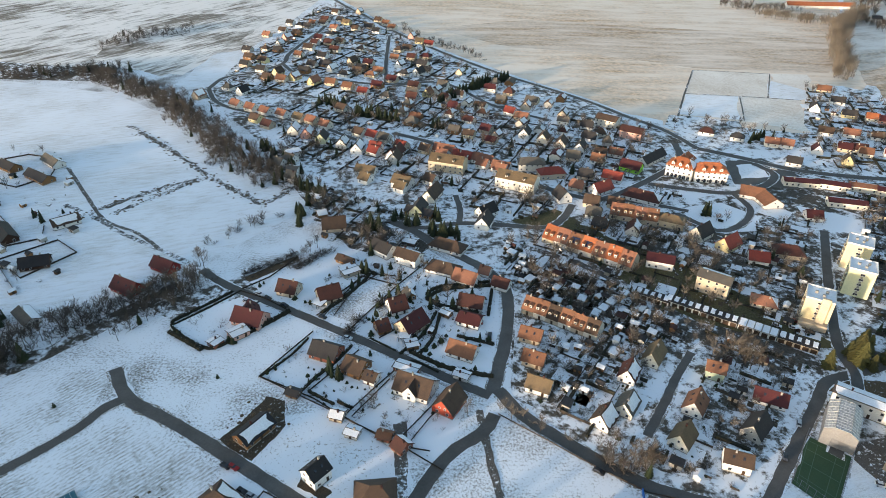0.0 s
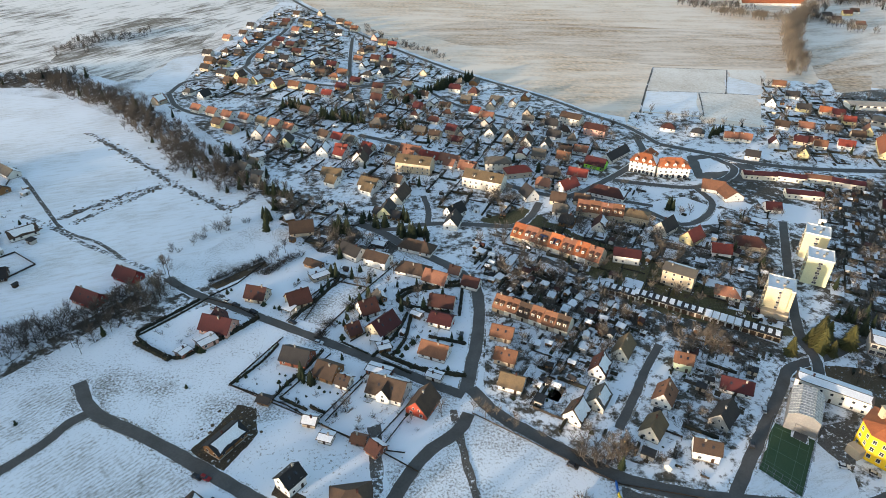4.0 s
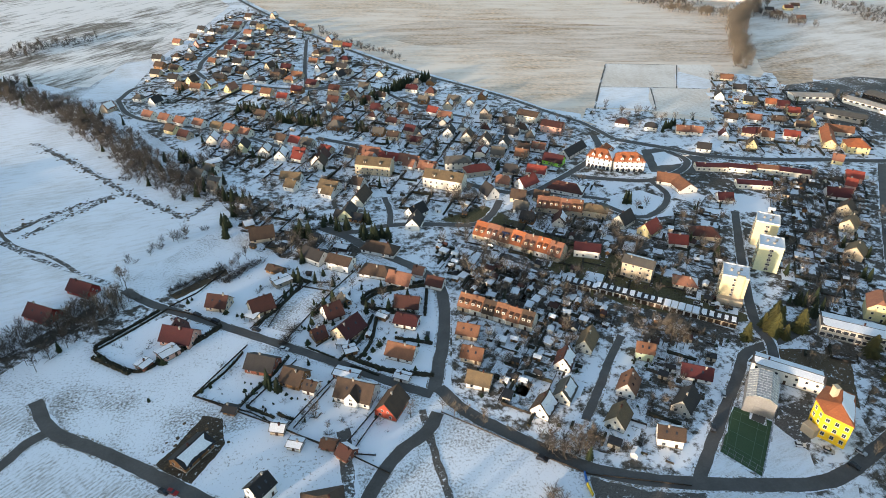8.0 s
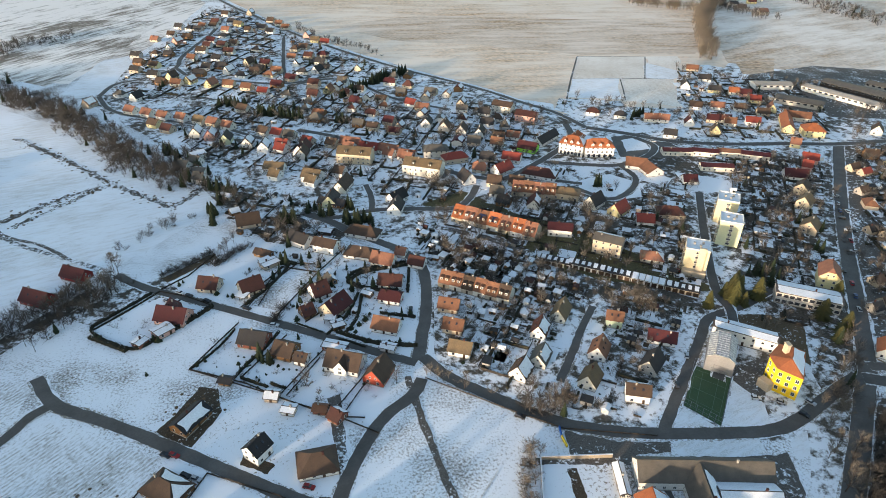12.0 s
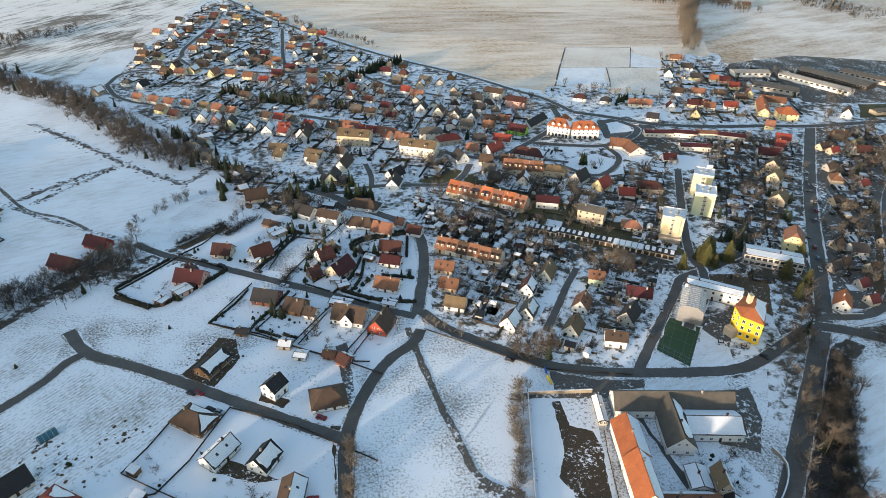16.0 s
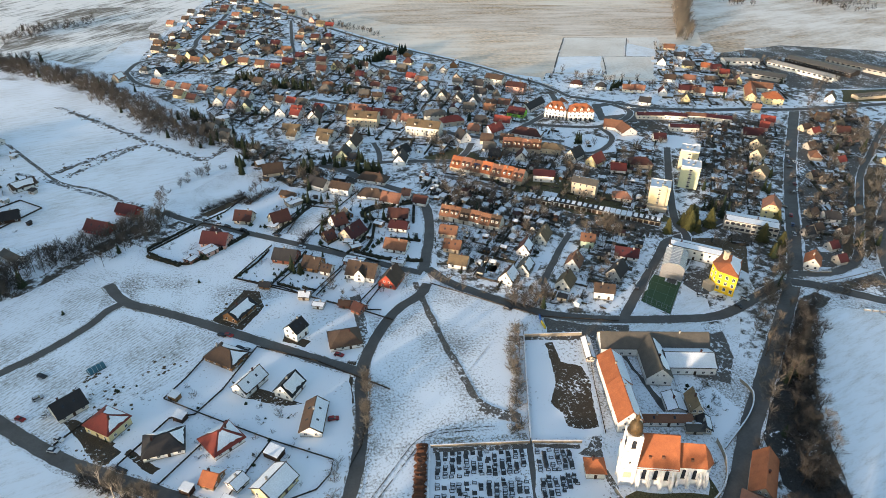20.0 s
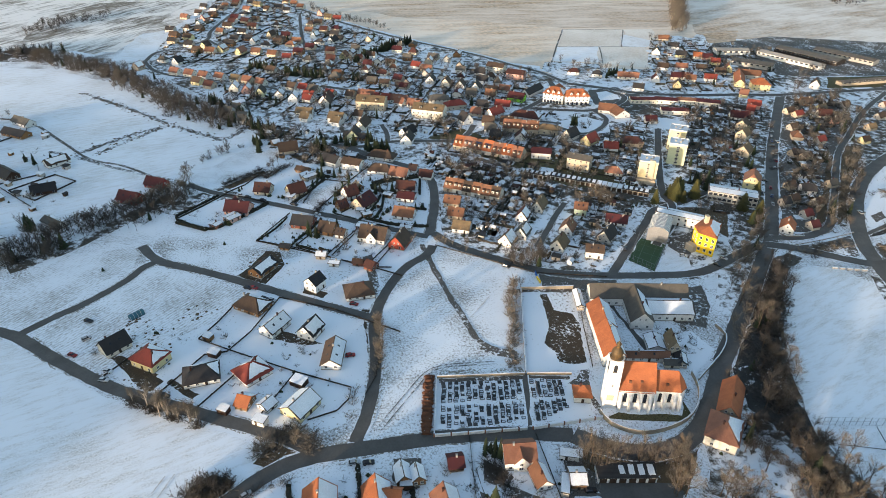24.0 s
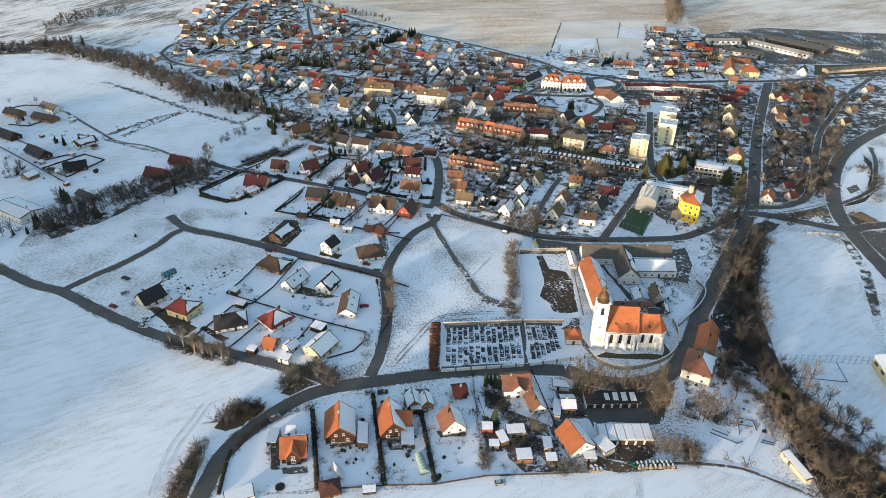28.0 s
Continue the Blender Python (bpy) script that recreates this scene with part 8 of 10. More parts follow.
fence([(-72.8, 191.1), (-48.9, 179.1), (-33.5, 167.8), (-14, 156.4), (1.2, 145.5)], 1.3)
fence([(-72.8, 191.1), (-56.1, 219.7)], 1.3)
fence([(-51.3, 183.2), (-34.4, 207.7)], 1.3)
fence([(-32.9, 169.9), (-20, 190.3)], 1.3)
fence([(-15.6, 157.6), (-0.9, 178.5)], 1.3)
fence([(-53.2, 231), (-39.4, 263.4), (-21, 255.6), (-39.2, 223.1)], 1.3)
fence([(-74.7, 280.5), (-85, 261.9), (-95.8, 251.8)], 1.3)
fence([(-21, 255.6), (-6.2, 278.1)], 1.3)
fence([(-12.1, 235.8), (-17.1, 224), (-26.6, 215.5)], 1.3)
hedge([(-120.5, 227.1), (-117.5, 220.5), (-99.3, 208), (-89.2, 214)], 1.4, 1.6)
hedge([(-119.6, 227), (-99.7, 249.2)], 1.4, 1.6)
hedge([(-16.8, 205.3), (-7.2, 219), (-1.8, 234.6)], 1.4, 1.6)
hedge([(7.6, 217.3), (23.2, 211.7)], 1.4, 1.6)
# belts of trees and scrub
garden_wall([(214.5, 141.5), (235.5, 144.3), (255.6, 148.3)], 0.5)
garden_wall([(214, 153.6), (215.6, 150.5), (225.6, 148.8)], 0.9)
belt([(-328, 600), (-287, 568), (-242, 533), (-208, 495), (-172, 447), (-145, 410), (-119, 386), (-99, 370)], 28, 1150, 'dark')
belt([(-407.7, 591.6), (-346.8, 604.4), (-309, 610.2)], 26, 220, 'dark')
belt([(189.5, 118.9), (168.1, 88.7), (150.6, 62.9), (138.5, 40.2), (132.4, 23), (131.4, 10.1), (130.4, -0.4)], 9, 100, 'dark')
belt([(180.4, 108.5), (159.1, 80.1), (139.4, 56.1), (127.8, 34.4), (124, 17.7)], 16, 70, 'scrub')
belt([(110, 23.4), (122.8, 28.1), (118.2, 12.3), (119.5, 2.9), (120.4, -3)], 9, 70, 'scrub')
belt([(170.9, 94), (147.4, 55.2), (138.6, 33.1), (134, 15.5), (128.6, -2)], 7, 20, 'tan')
belt([(130.8, -4.8), (130.3, -18.2), (135.3, -28.9), (141.9, -41.5)], 34, 110, 'tan')
belt([(124.4, -31.8), (132.5, -37.7), (142.3, -45.8)], 26, 50, 'dark')
belt([(129.5, 7.3), (123.2, -9.1), (122.7, -19.5), (123.6, -38.4)], 16, 50, 'tan')
belt([(183, 113), (165, 89), (147, 61), (134, 37), (130, 15), (127.5, -4)], 13, 110, 'dark')
belt([(172, 99), (152, 69), (135, 41), (131, 10)], 12, 90, 'scrub')
belt([(122, 46), (119, 34), (116, 24), (111, 12), (108, 4)], 7, 46, 'dark')
belt([(131, 0), (128, -20), (134, -45)], 20, 50, 'dark')
belt([(-226.5, 175.2), (-209.7, 190.4), (-195.4, 191.2)], 10, 14, 'dark')
belt([(-199.6, 195.1), (-183.8, 202.4), (-179.2, 219.3), (-171.2, 225.4)], 12, 60, 'dark')
belt([(-199.3, 185.6), (-189.1, 190.2), (-178.6, 194.9)], 8, 50, 'dark')
belt([(-171.2, 225.4), (-157.8, 238.8), (-143.1, 251.4), (-128.4, 259.5)], 8, 34, 'grey')
belt([(-164.3, 218.9), (-155.3, 228.5), (-145.6, 238.7), (-133, 243.3), (-117.9, 254.3)], 14, 60, 'grey')
belt([(-142.9, 219.9), (-129.5, 233), (-109.6, 246.9)], 8, 16, 'dark')
belt([(-123.5, 295.1), (-113.9, 306.2), (-102.8, 315.4), (-93.5, 327.7)], 6, 18, 'grey')
belt([(447.2, 741.4), (416.7, 670.2), (381.8, 594.5)], 14, 60, 'tan')
belt([(47.8, 23.9), (53.9, 21.3), (61, 21.7)], 11, 12, 'bush_tan')
row([(49.7, 21.1), (51.6, 18.9), (54, 17.9), (56.6, 17.5), (59.9, 17.6), (62.5, 18.4), (52.2, 23.2), (56.2, 21.3), (59.7, 20.7)], 'tall', 0.95)
belt([(65.4, 21), (76.4, 19.2), (85.6, 16.1)], 7, 12, 'bush')
row([(68.2, 17.4), (72.3, 16.1), (74.2, 16.4), (77.6, 16.5), (66, 20), (70, 19), (80, 15.5), (83, 16.5)], 'tall', 0.85)
row([(75.9, 4.9), (76.2, 3.7), (78.5, 5.6), (79.1, 3.2), (79.7, 11), (81.9, 12.7), (82.6, 11.4)], 'tall', 1.05)
belt([(68.5, -8), (71, -9.7), (73.8, -12.6), (77.3, -12)], 7, 16, 'bush_tan')
row([(68.7, -10), (70.4, -12.1), (72.7, -12.7), (74.8, -13.6)], 'tall', 0.75)
belt([(87.2, 5.3), (90.8, 1.3), (96.6, -0.5), (103.6, -0.3)], 7, 20, 'bush')
row([(90.4, 1.4), (91.5, 0), (92.9, -0.7), (95.1, 0), (97.9, 0.1), (102.9, 0.4)], 'tall', 0.9)
belt([(-111.2, 78.4), (-103.4, 73.4), (-93.1, 66.2), (-81.1, 60.7)], 3, 14, 'birch')
belt([(-111, 77.2), (-100.6, 70.4), (-95.6, 67.4), (-82.1, 59.1)], 3, 60, 'bush')
belt([(-60.8, 41.8), (-55.5, 49), (-48.7, 51.2), (-42, 44.5)], 8, 90, 'bush_tan')
belt([(-57.6, 44.5), (-52.1, 48.4), (-46.5, 46.5)], 6, 8, 'tan')
belt([(17.5, 25.8), (22.9, 24.9), (20.4, 33.2)], 6, 10, 'scrub')
belt([(-84.6, 26.7), (-80.1, 31.5), (-75.3, 35.1), (-70.8, 32), (-75.6, 28)], 6, 60, 'bush')
belt([(-82.7, 27.7), (-78, 31.2), (-74.1, 33.4)], 5, 9, 'grey')
belt([(-96.2, -2), (-93.2, 6.5), (-90.7, 14.6), (-89.9, 18.3)], 5, 60, 'bush_tan')
belt([(81.5, -10.1), (82.2, -12.8), (79.5, -16.8)], 5, 30, 'bush')
row([(80.3, -12.5), (81, -15.6), (79, -17.7), (83.9, -12.6)], 'grey', 0.9)
row([(92.7, -18.3), (97.5, -22.2)], 'bush_tan', 1.7)
row([(136.1, -13.4), (146, -16.1)], 'tall', 0.75)
row([(161, 103.2), (154.4, 96.2), (166.3, 107.9), (161.9, 111.5), (148.6, 48.4), (150.1, 54.3), (145.1, 42.9), (138, 9), (139.4, 5.7), (134, 0.5), (124.2, -9.2), (125.6, -12.2), (152.8, 78.7)], 'tall', 1.0)
row([(176.1, 161.3), (191, 160.3), (185.6, 155.4), (178.4, 180)], 'tall', 0.6)
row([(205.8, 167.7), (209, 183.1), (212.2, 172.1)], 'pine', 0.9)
belt([(211.1, 173.0), (198.4, 147.7), (183.4, 136.5)], 9, 26, 'dark')
belt([(308.4, 191.1), (311.8, 187.5)], 4, 10, 'bush_tan')
belt([(214.6, 133.6), (231.2, 136.8), (244.1, 137.9)], 6, 40, 'bush_tan')
belt([(260.6, 130.6), (264.9, 122.3)], 5, 22, 'bush_tan')
belt([(311.5, 175.9), (291.1, 149.6), (282.9, 145.9)], 5, 20, 'bush_tan')
belt([(315.8, 186.9), (296.8, 161.7), (273.9, 147.4)], 4, 24, 'bush')
belt([(158.3, 86.6), (187.7, 118.9), (203.5, 131.0)], 8, 50, 'dark')
belt([(262.5, 227.3), (258.8, 208.4), (233.3, 177.4)], 6, 24, 'dark')
belt([(304.0, 249.1), (285.8, 210.3), (254.7, 173.9), (247.5, 149.3)], 12, 50, 'dark')
belt([(324.9, 245.7), (310.8, 212.8), (278.2, 181.3), (257.4, 157.7)], 6, 40, 'dark')
row([(245.8, 238.2), (206.9, 219.9), (206.4, 213.8), (201.1, 211.5), (247.0, 235.3), (304.8, 237.9), (304.9, 241.5)], 'conifer', 1.0)
row([(198.3, 169.8), (183.7, 180.1), (271.9, 173.9)], 'tan', 0.9)
row([(-171.5, 208.7), (-161.0, 214.1), (-153.4, 211.6), (-148.8, 215.1), (-144.3, 217.0), (-136.7, 220.2), (-128.3, 234.7), (-123.2, 245.3), (-118.3, 251.4), (-164.4, 207.6), (-138.9, 212.6), (-132.1, 227.2)], 'grove', 0.72)
belt([(334.5, 246.7), (296.2, 208.4), (263.8, 171.0), (243.6, 155.5)], 9, 40, 'tan')
belt([(405.4, 323.9), (362.8, 287.1), (328.4, 254.7)], 12, 40, 'dark')
belt([(285.7, 192.2), (261.8, 162.5), (294.9, 209.3)], 4, 20, 'bush_tan')
belt([(-77.3, 14.9), (-71, 21.7), (-61.2, 27.6), (-50.8, 30.5)], 2, 34, 'scrub')
belt([(-49.3, 26.4), (-48.3, 8.8), (-47.9, -6.9)], 2.0, 16, 'scrub')
belt([(-26.7, 31.6), (-26.2, 10.3), (-26.2, -8)], 2.2, 22, 'scrub')
belt([(-9.5, 19.9), (-9.4, 4.9), (-9.2, -9.7)], 2, 14, 'scrub')
belt([(-64, 11.4), (-63.3, 6.4), (-64.3, 3.6)], 2.5, 14, 'scrub')
belt([(416.3, 428.6), (406.5, 400.7), (379.2, 377.8)], 10, 20, 'dark')
belt([(366.7, 316.1), (366.8, 301.9), (390.9, 327)], 8, 16, 'tan')
belt([(55.2, 134.9), (48.1, 113.6), (46.5, 98.6), (38.9, 72.6)], 4, 80, 'bush_tan')
belt([(53.1, 129.4), (45.7, 98.7)], 3, 6, 'tan')
belt([(-13.8, 108.5), (-14.4, 90), (-17.3, 75.7)], 3, 26, 'tan')
belt([(56, 153.4), (63, 149), (71.9, 147), (78, 149)], 8, 40, 'dark')
belt([(22.4, 174.9), (26.5, 172.9), (37.4, 165.9), (47.5, 157.8)], 3, 7, 'tan')
belt([(120.6, 208.3), (130.7, 213.2), (136.6, 205.7)], 9, 26, 'tan')
belt([(158, 112.2), (170.2, 122.1), (183.3, 135.8), (193.8, 147.6)], 9, 34, 'tan')
belt([(168.4, 104.8), (151.3, 86.3), (136.5, 69.7)], 6, 20, 'tan')
belt([(-50, 797), (-14, 737), (18, 699), (44, 658)], 5, 50, 'grey')
belt([(-49.4, 779.6), (7.4, 700.3)], 4, 14, 'grey')
belt([(51.1, 345.9), (61.5, 351.1), (64.6, 330.5)], 6, 9, 'tan')
belt([(246.3, 321.3), (279.2, 345), (312.5, 347.3)], 8, 14, 'dark')
belt([(335.7, 367.7), (301.1, 298.9), (263.1, 234.5), (229.2, 184)], 5, 14, 'dark')
belt([(391.7, 358.7), (380.9, 313.8), (332.3, 268.4)], 8, 14, 'tan')
belt([(300.7, 189.7), (318.4, 196), (299, 164.4)], 6, 10, 'scrub')
belt([(208.1, 125.2), (229, 135), (240.9, 136.5)], 6, 9, 'scrub')
belt([(419.1, 428.1), (439.8, 435.2), (450, 427.3)], 10, 12, 'dark')
belt([(-130.4, 250.2), (-123.8, 255), (-119.9, 259.9)], 5, 8, 'birch')
belt([(-150.3, 228), (-141.1, 236.6), (-130.5, 243.3), (-121.4, 248)], 9, 24, 'grey')
belt([(-94.9, 260.2), (-85.4, 267.9), (-73.4, 279.7)], 4, 14, 'scrub')
belt([(-26.9, 169.6), (-25.4, 175.3), (-29.4, 172.4)], 3, 5, 'grey')
belt([(-60.5, 255.7), (-36, 233.4), (-46.1, 231.2)], 4, 6, 'scrub')
# conifers
belt([(-2, 530), (17.5, 552), (40, 577), (61, 593)], 7, 90, 'conifer')
belt([(-101, 524), (-85, 517)], 9, 22, 'conifer')
belt([(-71, 497), (-52, 490), (-34, 483)], 10, 40, 'conifer')
belt([(-8, 470), (1, 468)], 6, 10, 'conifer')
belt([(-19.1, 319.2), (1.3, 304.2), (10.2, 308.5)], 5, 12, 'conifer')
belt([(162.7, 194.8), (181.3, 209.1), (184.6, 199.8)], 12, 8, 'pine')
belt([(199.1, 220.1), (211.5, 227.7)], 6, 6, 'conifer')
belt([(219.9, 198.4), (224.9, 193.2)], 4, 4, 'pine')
belt([(-133.3, 429.0), (-111.7, 415.5), (-95.7, 399.5)], 12, 46, 'dark')
belt([(-128.6, 399.7), (-113.3, 387.6), (-104.0, 378.9)], 8, 30, 'dark')
belt([(-91.7, 365.0), (-73.0, 351.8)], 6, 14, 'conifer')
belt([(-83.5, 327.9), (-80.9, 325.6)], 3, 5, 'conifer')
belt([(-66.6, 373.0), (-57.6, 378.6)], 5, 12, 'tan')
belt([(-41.9, 316.4), (-34.7, 305.8)], 5, 8, 'conifer')
belt([(-5.4, 305.5), (13.2, 297.2)], 5, 8, 'conifer')
belt([(-83.5, 335.6), (-75.3, 344.1)], 4, 4, 'conifer')
belt([(-127.7, 425.8), (-111.5, 407.8), (-90.8, 382.6)], 6, 14, 'conifer')
belt([(233, 449), (241, 453), (250, 457)], 5, 10, 'conifer')
belt([(153.8, 329.3), (160.7, 335.1)], 4, 4, 'conifer')
belt([(256.5, 251.7), (262.9, 256.2)], 2, 2, 'conifer')
belt([(111.4, 111.3), (113.2, 112.7)], 1, 1, 'conifer')
belt([(-203.9, 199.1), (-203.5, 189.4), (-209.2, 181.1)], 2, 4, 'conifer')
belt([(-197.6, 222.3), (-196.6, 229.5)], 4, 4, 'conifer')
belt([(-29.6, 322.3), (-21.7, 324.7), (-8.7, 326.7), (-0.6, 322.4)], 6, 12, 'conifer')
belt([(-81.2, 321.5), (-81.3, 312.2)], 3, 3, 'conifer')
belt([(-50.7, 181.9), (-53.2, 192.9), (-29.9, 190.2)], 3, 4, 'conifer')
row([(-52.1, 187.3), (-49.7, 189.9), (-67.2, 195.4), (-70.1, 193), (-29.3, 204.4)], 'conifer', 0.4)
row([(-10.6, 215.6), (-8.8, 211.1), (-6.2, 208.2), (-4.3, 205.3), (-7.1, 202.8), (-3, 200.4), (-0.6, 197.7), (2.9, 197), (5.2, 196), (9.8, 196.1), (14.5, 196.1), (-19.5, 219.4), (-15.6, 215.5)], 'ever', 1.3)
row([(-51.5, 195.5), (-54, 196.5), (-48.1, 195.5), (-45.6, 197.3), (-40.7, 192.3), (-39.2, 190), (-37.3, 187.5), (-34.8, 185.6), (-32.5, 185), (-29.5, 184.4)], 'ever', 0.7)
row([(-29.4, 237.7), (-27.0, 239.9), (-23.6, 231.4), (-28.8, 231.3), (-30.3, 227.2), (-22.8, 231.5), (-27.5, 244.4), (-28.7, 240), (-6.6, 256.4)], 'conifer', 0.42)
row([(-116.8, 218.4), (-114.4, 216.5), (-91.2, 212.9), (-89.1, 211.8)], 'ever', 1.8)
row([(-112.8, 226.4), (-108.8, 229.7), (-109.6, 224.4), (-97.6, 226.5), (-97.7, 222.5), (-100.2, 218.6)], 'bush', 0.8)
row([(-83.5, 335.6), (-81, 329.2), (-146.5, 173.9), (-89.4, 190.4)], 'ever', 1.6)
row([(-14.1, 12.3), (-13.5, 9.5), (-22.9, 7.2), (-38.9, 7.2), (-36.8, 8.2), (-0.1, 8.6), (2.2, 7.7), (-35.1, 2.9), (-31.6, -3.7), (-29.9, -5.8), (-41.2, -4.4)], 'ever', 0.8)
row([(16.3, 11.0)], 'conifer', 1.15)
row([(19.6, 31.5), (21.6, 32.4), (18.2, 33.0), (20.6, 29.4), (23.2, 31), (17.4, 30.6), (22.4, 28.8)], 'conifer', 0.8)
row([(30.8, 6.6), (32, 5.2)], 'bush_tan', 2.0)
row([(17.6, 26.5), (19.4, 25.6), (20.4, 22.6), (22, 24.4), (23.2, 27)], 'bush', 1.3)
row([(26.2, 4.3), (27.9, 2.7), (29.6, 5.1)], 'bush_tan', 1.6)
row([(101.6, 46.2), (136.2, 65.2), (143.1, 73.2), (130.5, 57.5)], 'tan', 0.7)
row([(65.6, 147.4), (68.4, 146.9), (71.3, 147.4), (74.2, 149.4), (61, 152), (68, 151)], 'tall', 0.85)
row([(26.8, 168), (36.9, 163.2), (10.4, 170.4)], 'tall', 0.6)
row([(122.8, 199.5), (125.1, 198.1), (127.9, 197.1), (130.6, 196.1), (127.4, 200.5)], 'tall', 0.95)
row([(-168.9, 217.1), (-166.5, 218.7), (-164.3, 220.3), (-162.1, 221.9), (-159, 222.7), (-156.6, 225.1), (-153.6, 226.8), (-150.3, 228), (-147.4, 230.1), (-144, 232.3), (-140.4, 233.6), (-138.3, 236.2), (-134.6, 238.8)], 'grove', 0.95)
row([(-177.9, 204.8), (-175.8, 207.3), (-173.4, 209.5), (-181.1, 203), (-171.4, 212.5), (-184, 200), (-188, 197), (-192, 194.5), (-196, 192)], 'grove', 1.0)
row([(-121.4, 251.7), (-118.2, 250.3), (-117.3, 253.6)], 'tall', 0.8)
belt([(199.3, 126.7), (187.3, 113.2), (172.8, 93.2), (157.6, 70.8)], 6, 60, 'bush')
belt([(-24.7, 83.1), (-26.5, 67.3), (-28.4, 53)], 0.5, 4, 'bush_tan')
row([(375.7, 606.9), (382.8, 618.9), (388.9, 631.3), (397.1, 644.1), (403.6, 657.4), (413, 671), (420.1, 685.3), (430.1, 699.9), (437.8, 715.3), (448.5, 731), (456.8, 747.6), (469.1, 764.5), (478.2, 782.5), (491.4, 800.9), (501.4, 820.4), (515.7, 840.4), (526.6, 861.7), (542.2, 883.5), (554.2, 906.8), (571.2, 930.7), (384.7, 614.4), (399.6, 639.2), (416.2, 665.8), (432.6, 694.4), (451, 725.1), (471.6, 758.2), (493.9, 794.1), (518.1, 833), (544.5, 875.5)], 'tan', 1.7)
rng = random.Random(19)
for line, n, wide, lo, hi, kind in (([(383, 604), (420, 675), (461, 766), (520, 845), (575, 905)], 150, 20, 1.5, 2.3, "tan"), ([(417.1, 883.0), (447.9, 859.8), (490.1, 833.3)], 60, 10, 1.2, 1.8, "tan"), ([(397.3, 954.4), (432.8, 920.2), (467.1, 912.8)], 40, 14, 1.0, 1.6, "grey"), ([(551.6, 871.8), (544.9, 816.4), (565.8, 766.7)], 60, 30, 0.9, 1.5, "dark"), ([(616.1, 976.1), (650.3, 956.7), (674.9, 935.1)], 90, 50, 1.2, 2.0, "dark")):
    run = smooth_line(line, 2.0)
    for i in range(n):
        p = rng.choice(run)
        plant(kind, p.x + rng.uniform(-0.5, 0.5) * wide, p.y + rng.uniform(-0.5, 0.5) * wide, rng.uniform(lo, hi), rng)
belt([(695.1, 894.6), (704.1, 845.9), (695.5, 782.2), (714.8, 735.4)], 60, 260, 'dark')
belt([(-350.9, 703.6), (-349.5, 748.4), (-324.2, 758), (-302.4, 781.2)], 34, 150, 'dark')
belt([(406.9, 932), (460.8, 935.8), (509.9, 910.6)], 16, 60, 'grey')
hedge([(-44.4, 272), (-35.7, 266), (-43.8, 248.1), (-54.4, 233.1)], 1.6, 1.7)
hedge([(-6.7, 248.4), (0.2, 254.6), (24.2, 259.2)], 1.6, 1.7)
hedge([(-6.7, 248.4), (-1.6, 239.8), (9.4, 238.1)], 1.6, 1.7)
hedge([(0.4, 236.1), (-3.3, 215.5), (-9.3, 204.5)], 1.6, 1.7)
hedge([(24.9, 251.9), (22, 231.9)], 1.6, 1.7)
belt([(-40, 219), (-37.2, 230.4), (-25.2, 243.8)], 3.5, 40, 'bush')
belt([(-98.7, 264.4), (-88.3, 271.9), (-75.8, 283.8)], 3.5, 40, 'bush')
belt([(-74.5, 270.3), (-66.2, 279.5), (-58.6, 286.7)], 3.5, 40, 'bush')
row([(-71.2, 279.1), (-69.8, 281), (-66, 290.2), (-68.7, 285.1)], 'grove', 0.8)
row([(-30.3, 217.8), (-28.7, 239.4), (-14.2, 244.3), (-86.6, 256.5), (-87.9, 254), (0.5, 213.5), (-2.5, 210.2), (17.2, 213.9), (15.5, 208.1), (21.1, 215), (-68.9, 244), (-63.5, 241.2), (-60.9, 240.5), (-53.7, 248.3), (-19.7, 230.4), (-7.2, 219), (-5.1, 222.7)], 'ever', 1.5)
row([(-29, 246.4), (-14.2, 242.5), (17.4, 216.2)], 'conifer', 0.45)
belt([(16.4, 26), (19.7, 20.9), (22.2, 13.2)], 4, 26, 'bush')
belt([(19.2, 1.5), (26.8, -1.1), (34, -4.8)], 8, 40, 'bush')
belt([(7.8, -7.8), (9.9, -4.6), (8.1, -1.8)], 3, 14, 'bush_tan')
row([(30.2, 6.3), (30.8, 4), (28.5, 5), (29.6, 5.6)], 'tan', 0.75)
belt([(34.9, -14.2), (32.7, -12), (43.4, -13.2)], 3, 20, 'bush_tan')

# ---- gardens: sheds, shrubs, small trees ----
def inside(x, y, poly):
    r = False
    j = len(poly) - 1
    for i in range(len(poly)):
        (xi, yi), (xj, yj) = poly[i], poly[j]
        if (yi > y) != (yj > y) and x < (xj - xi) * (y - yi) / (yj - yi) + xi:
            r = not r
        j = i
    return r


ROAD_PTS = []
for o in [o for o in scene.objects if o.name.split(".")[0] == "road"]:
    for v in o.data.vertices:
        ROAD_PTS.append((round(v.co.x / 4), round(v.co.y / 4)))
ROAD_PTS = set(ROAD_PTS)


def off_road(x, y):
    a, b = round(x / 4), round(y / 4)
    return not any((a + i, b + j) in ROAD_PTS for i in (-1, 0, 1) for j in (-1, 0, 1))


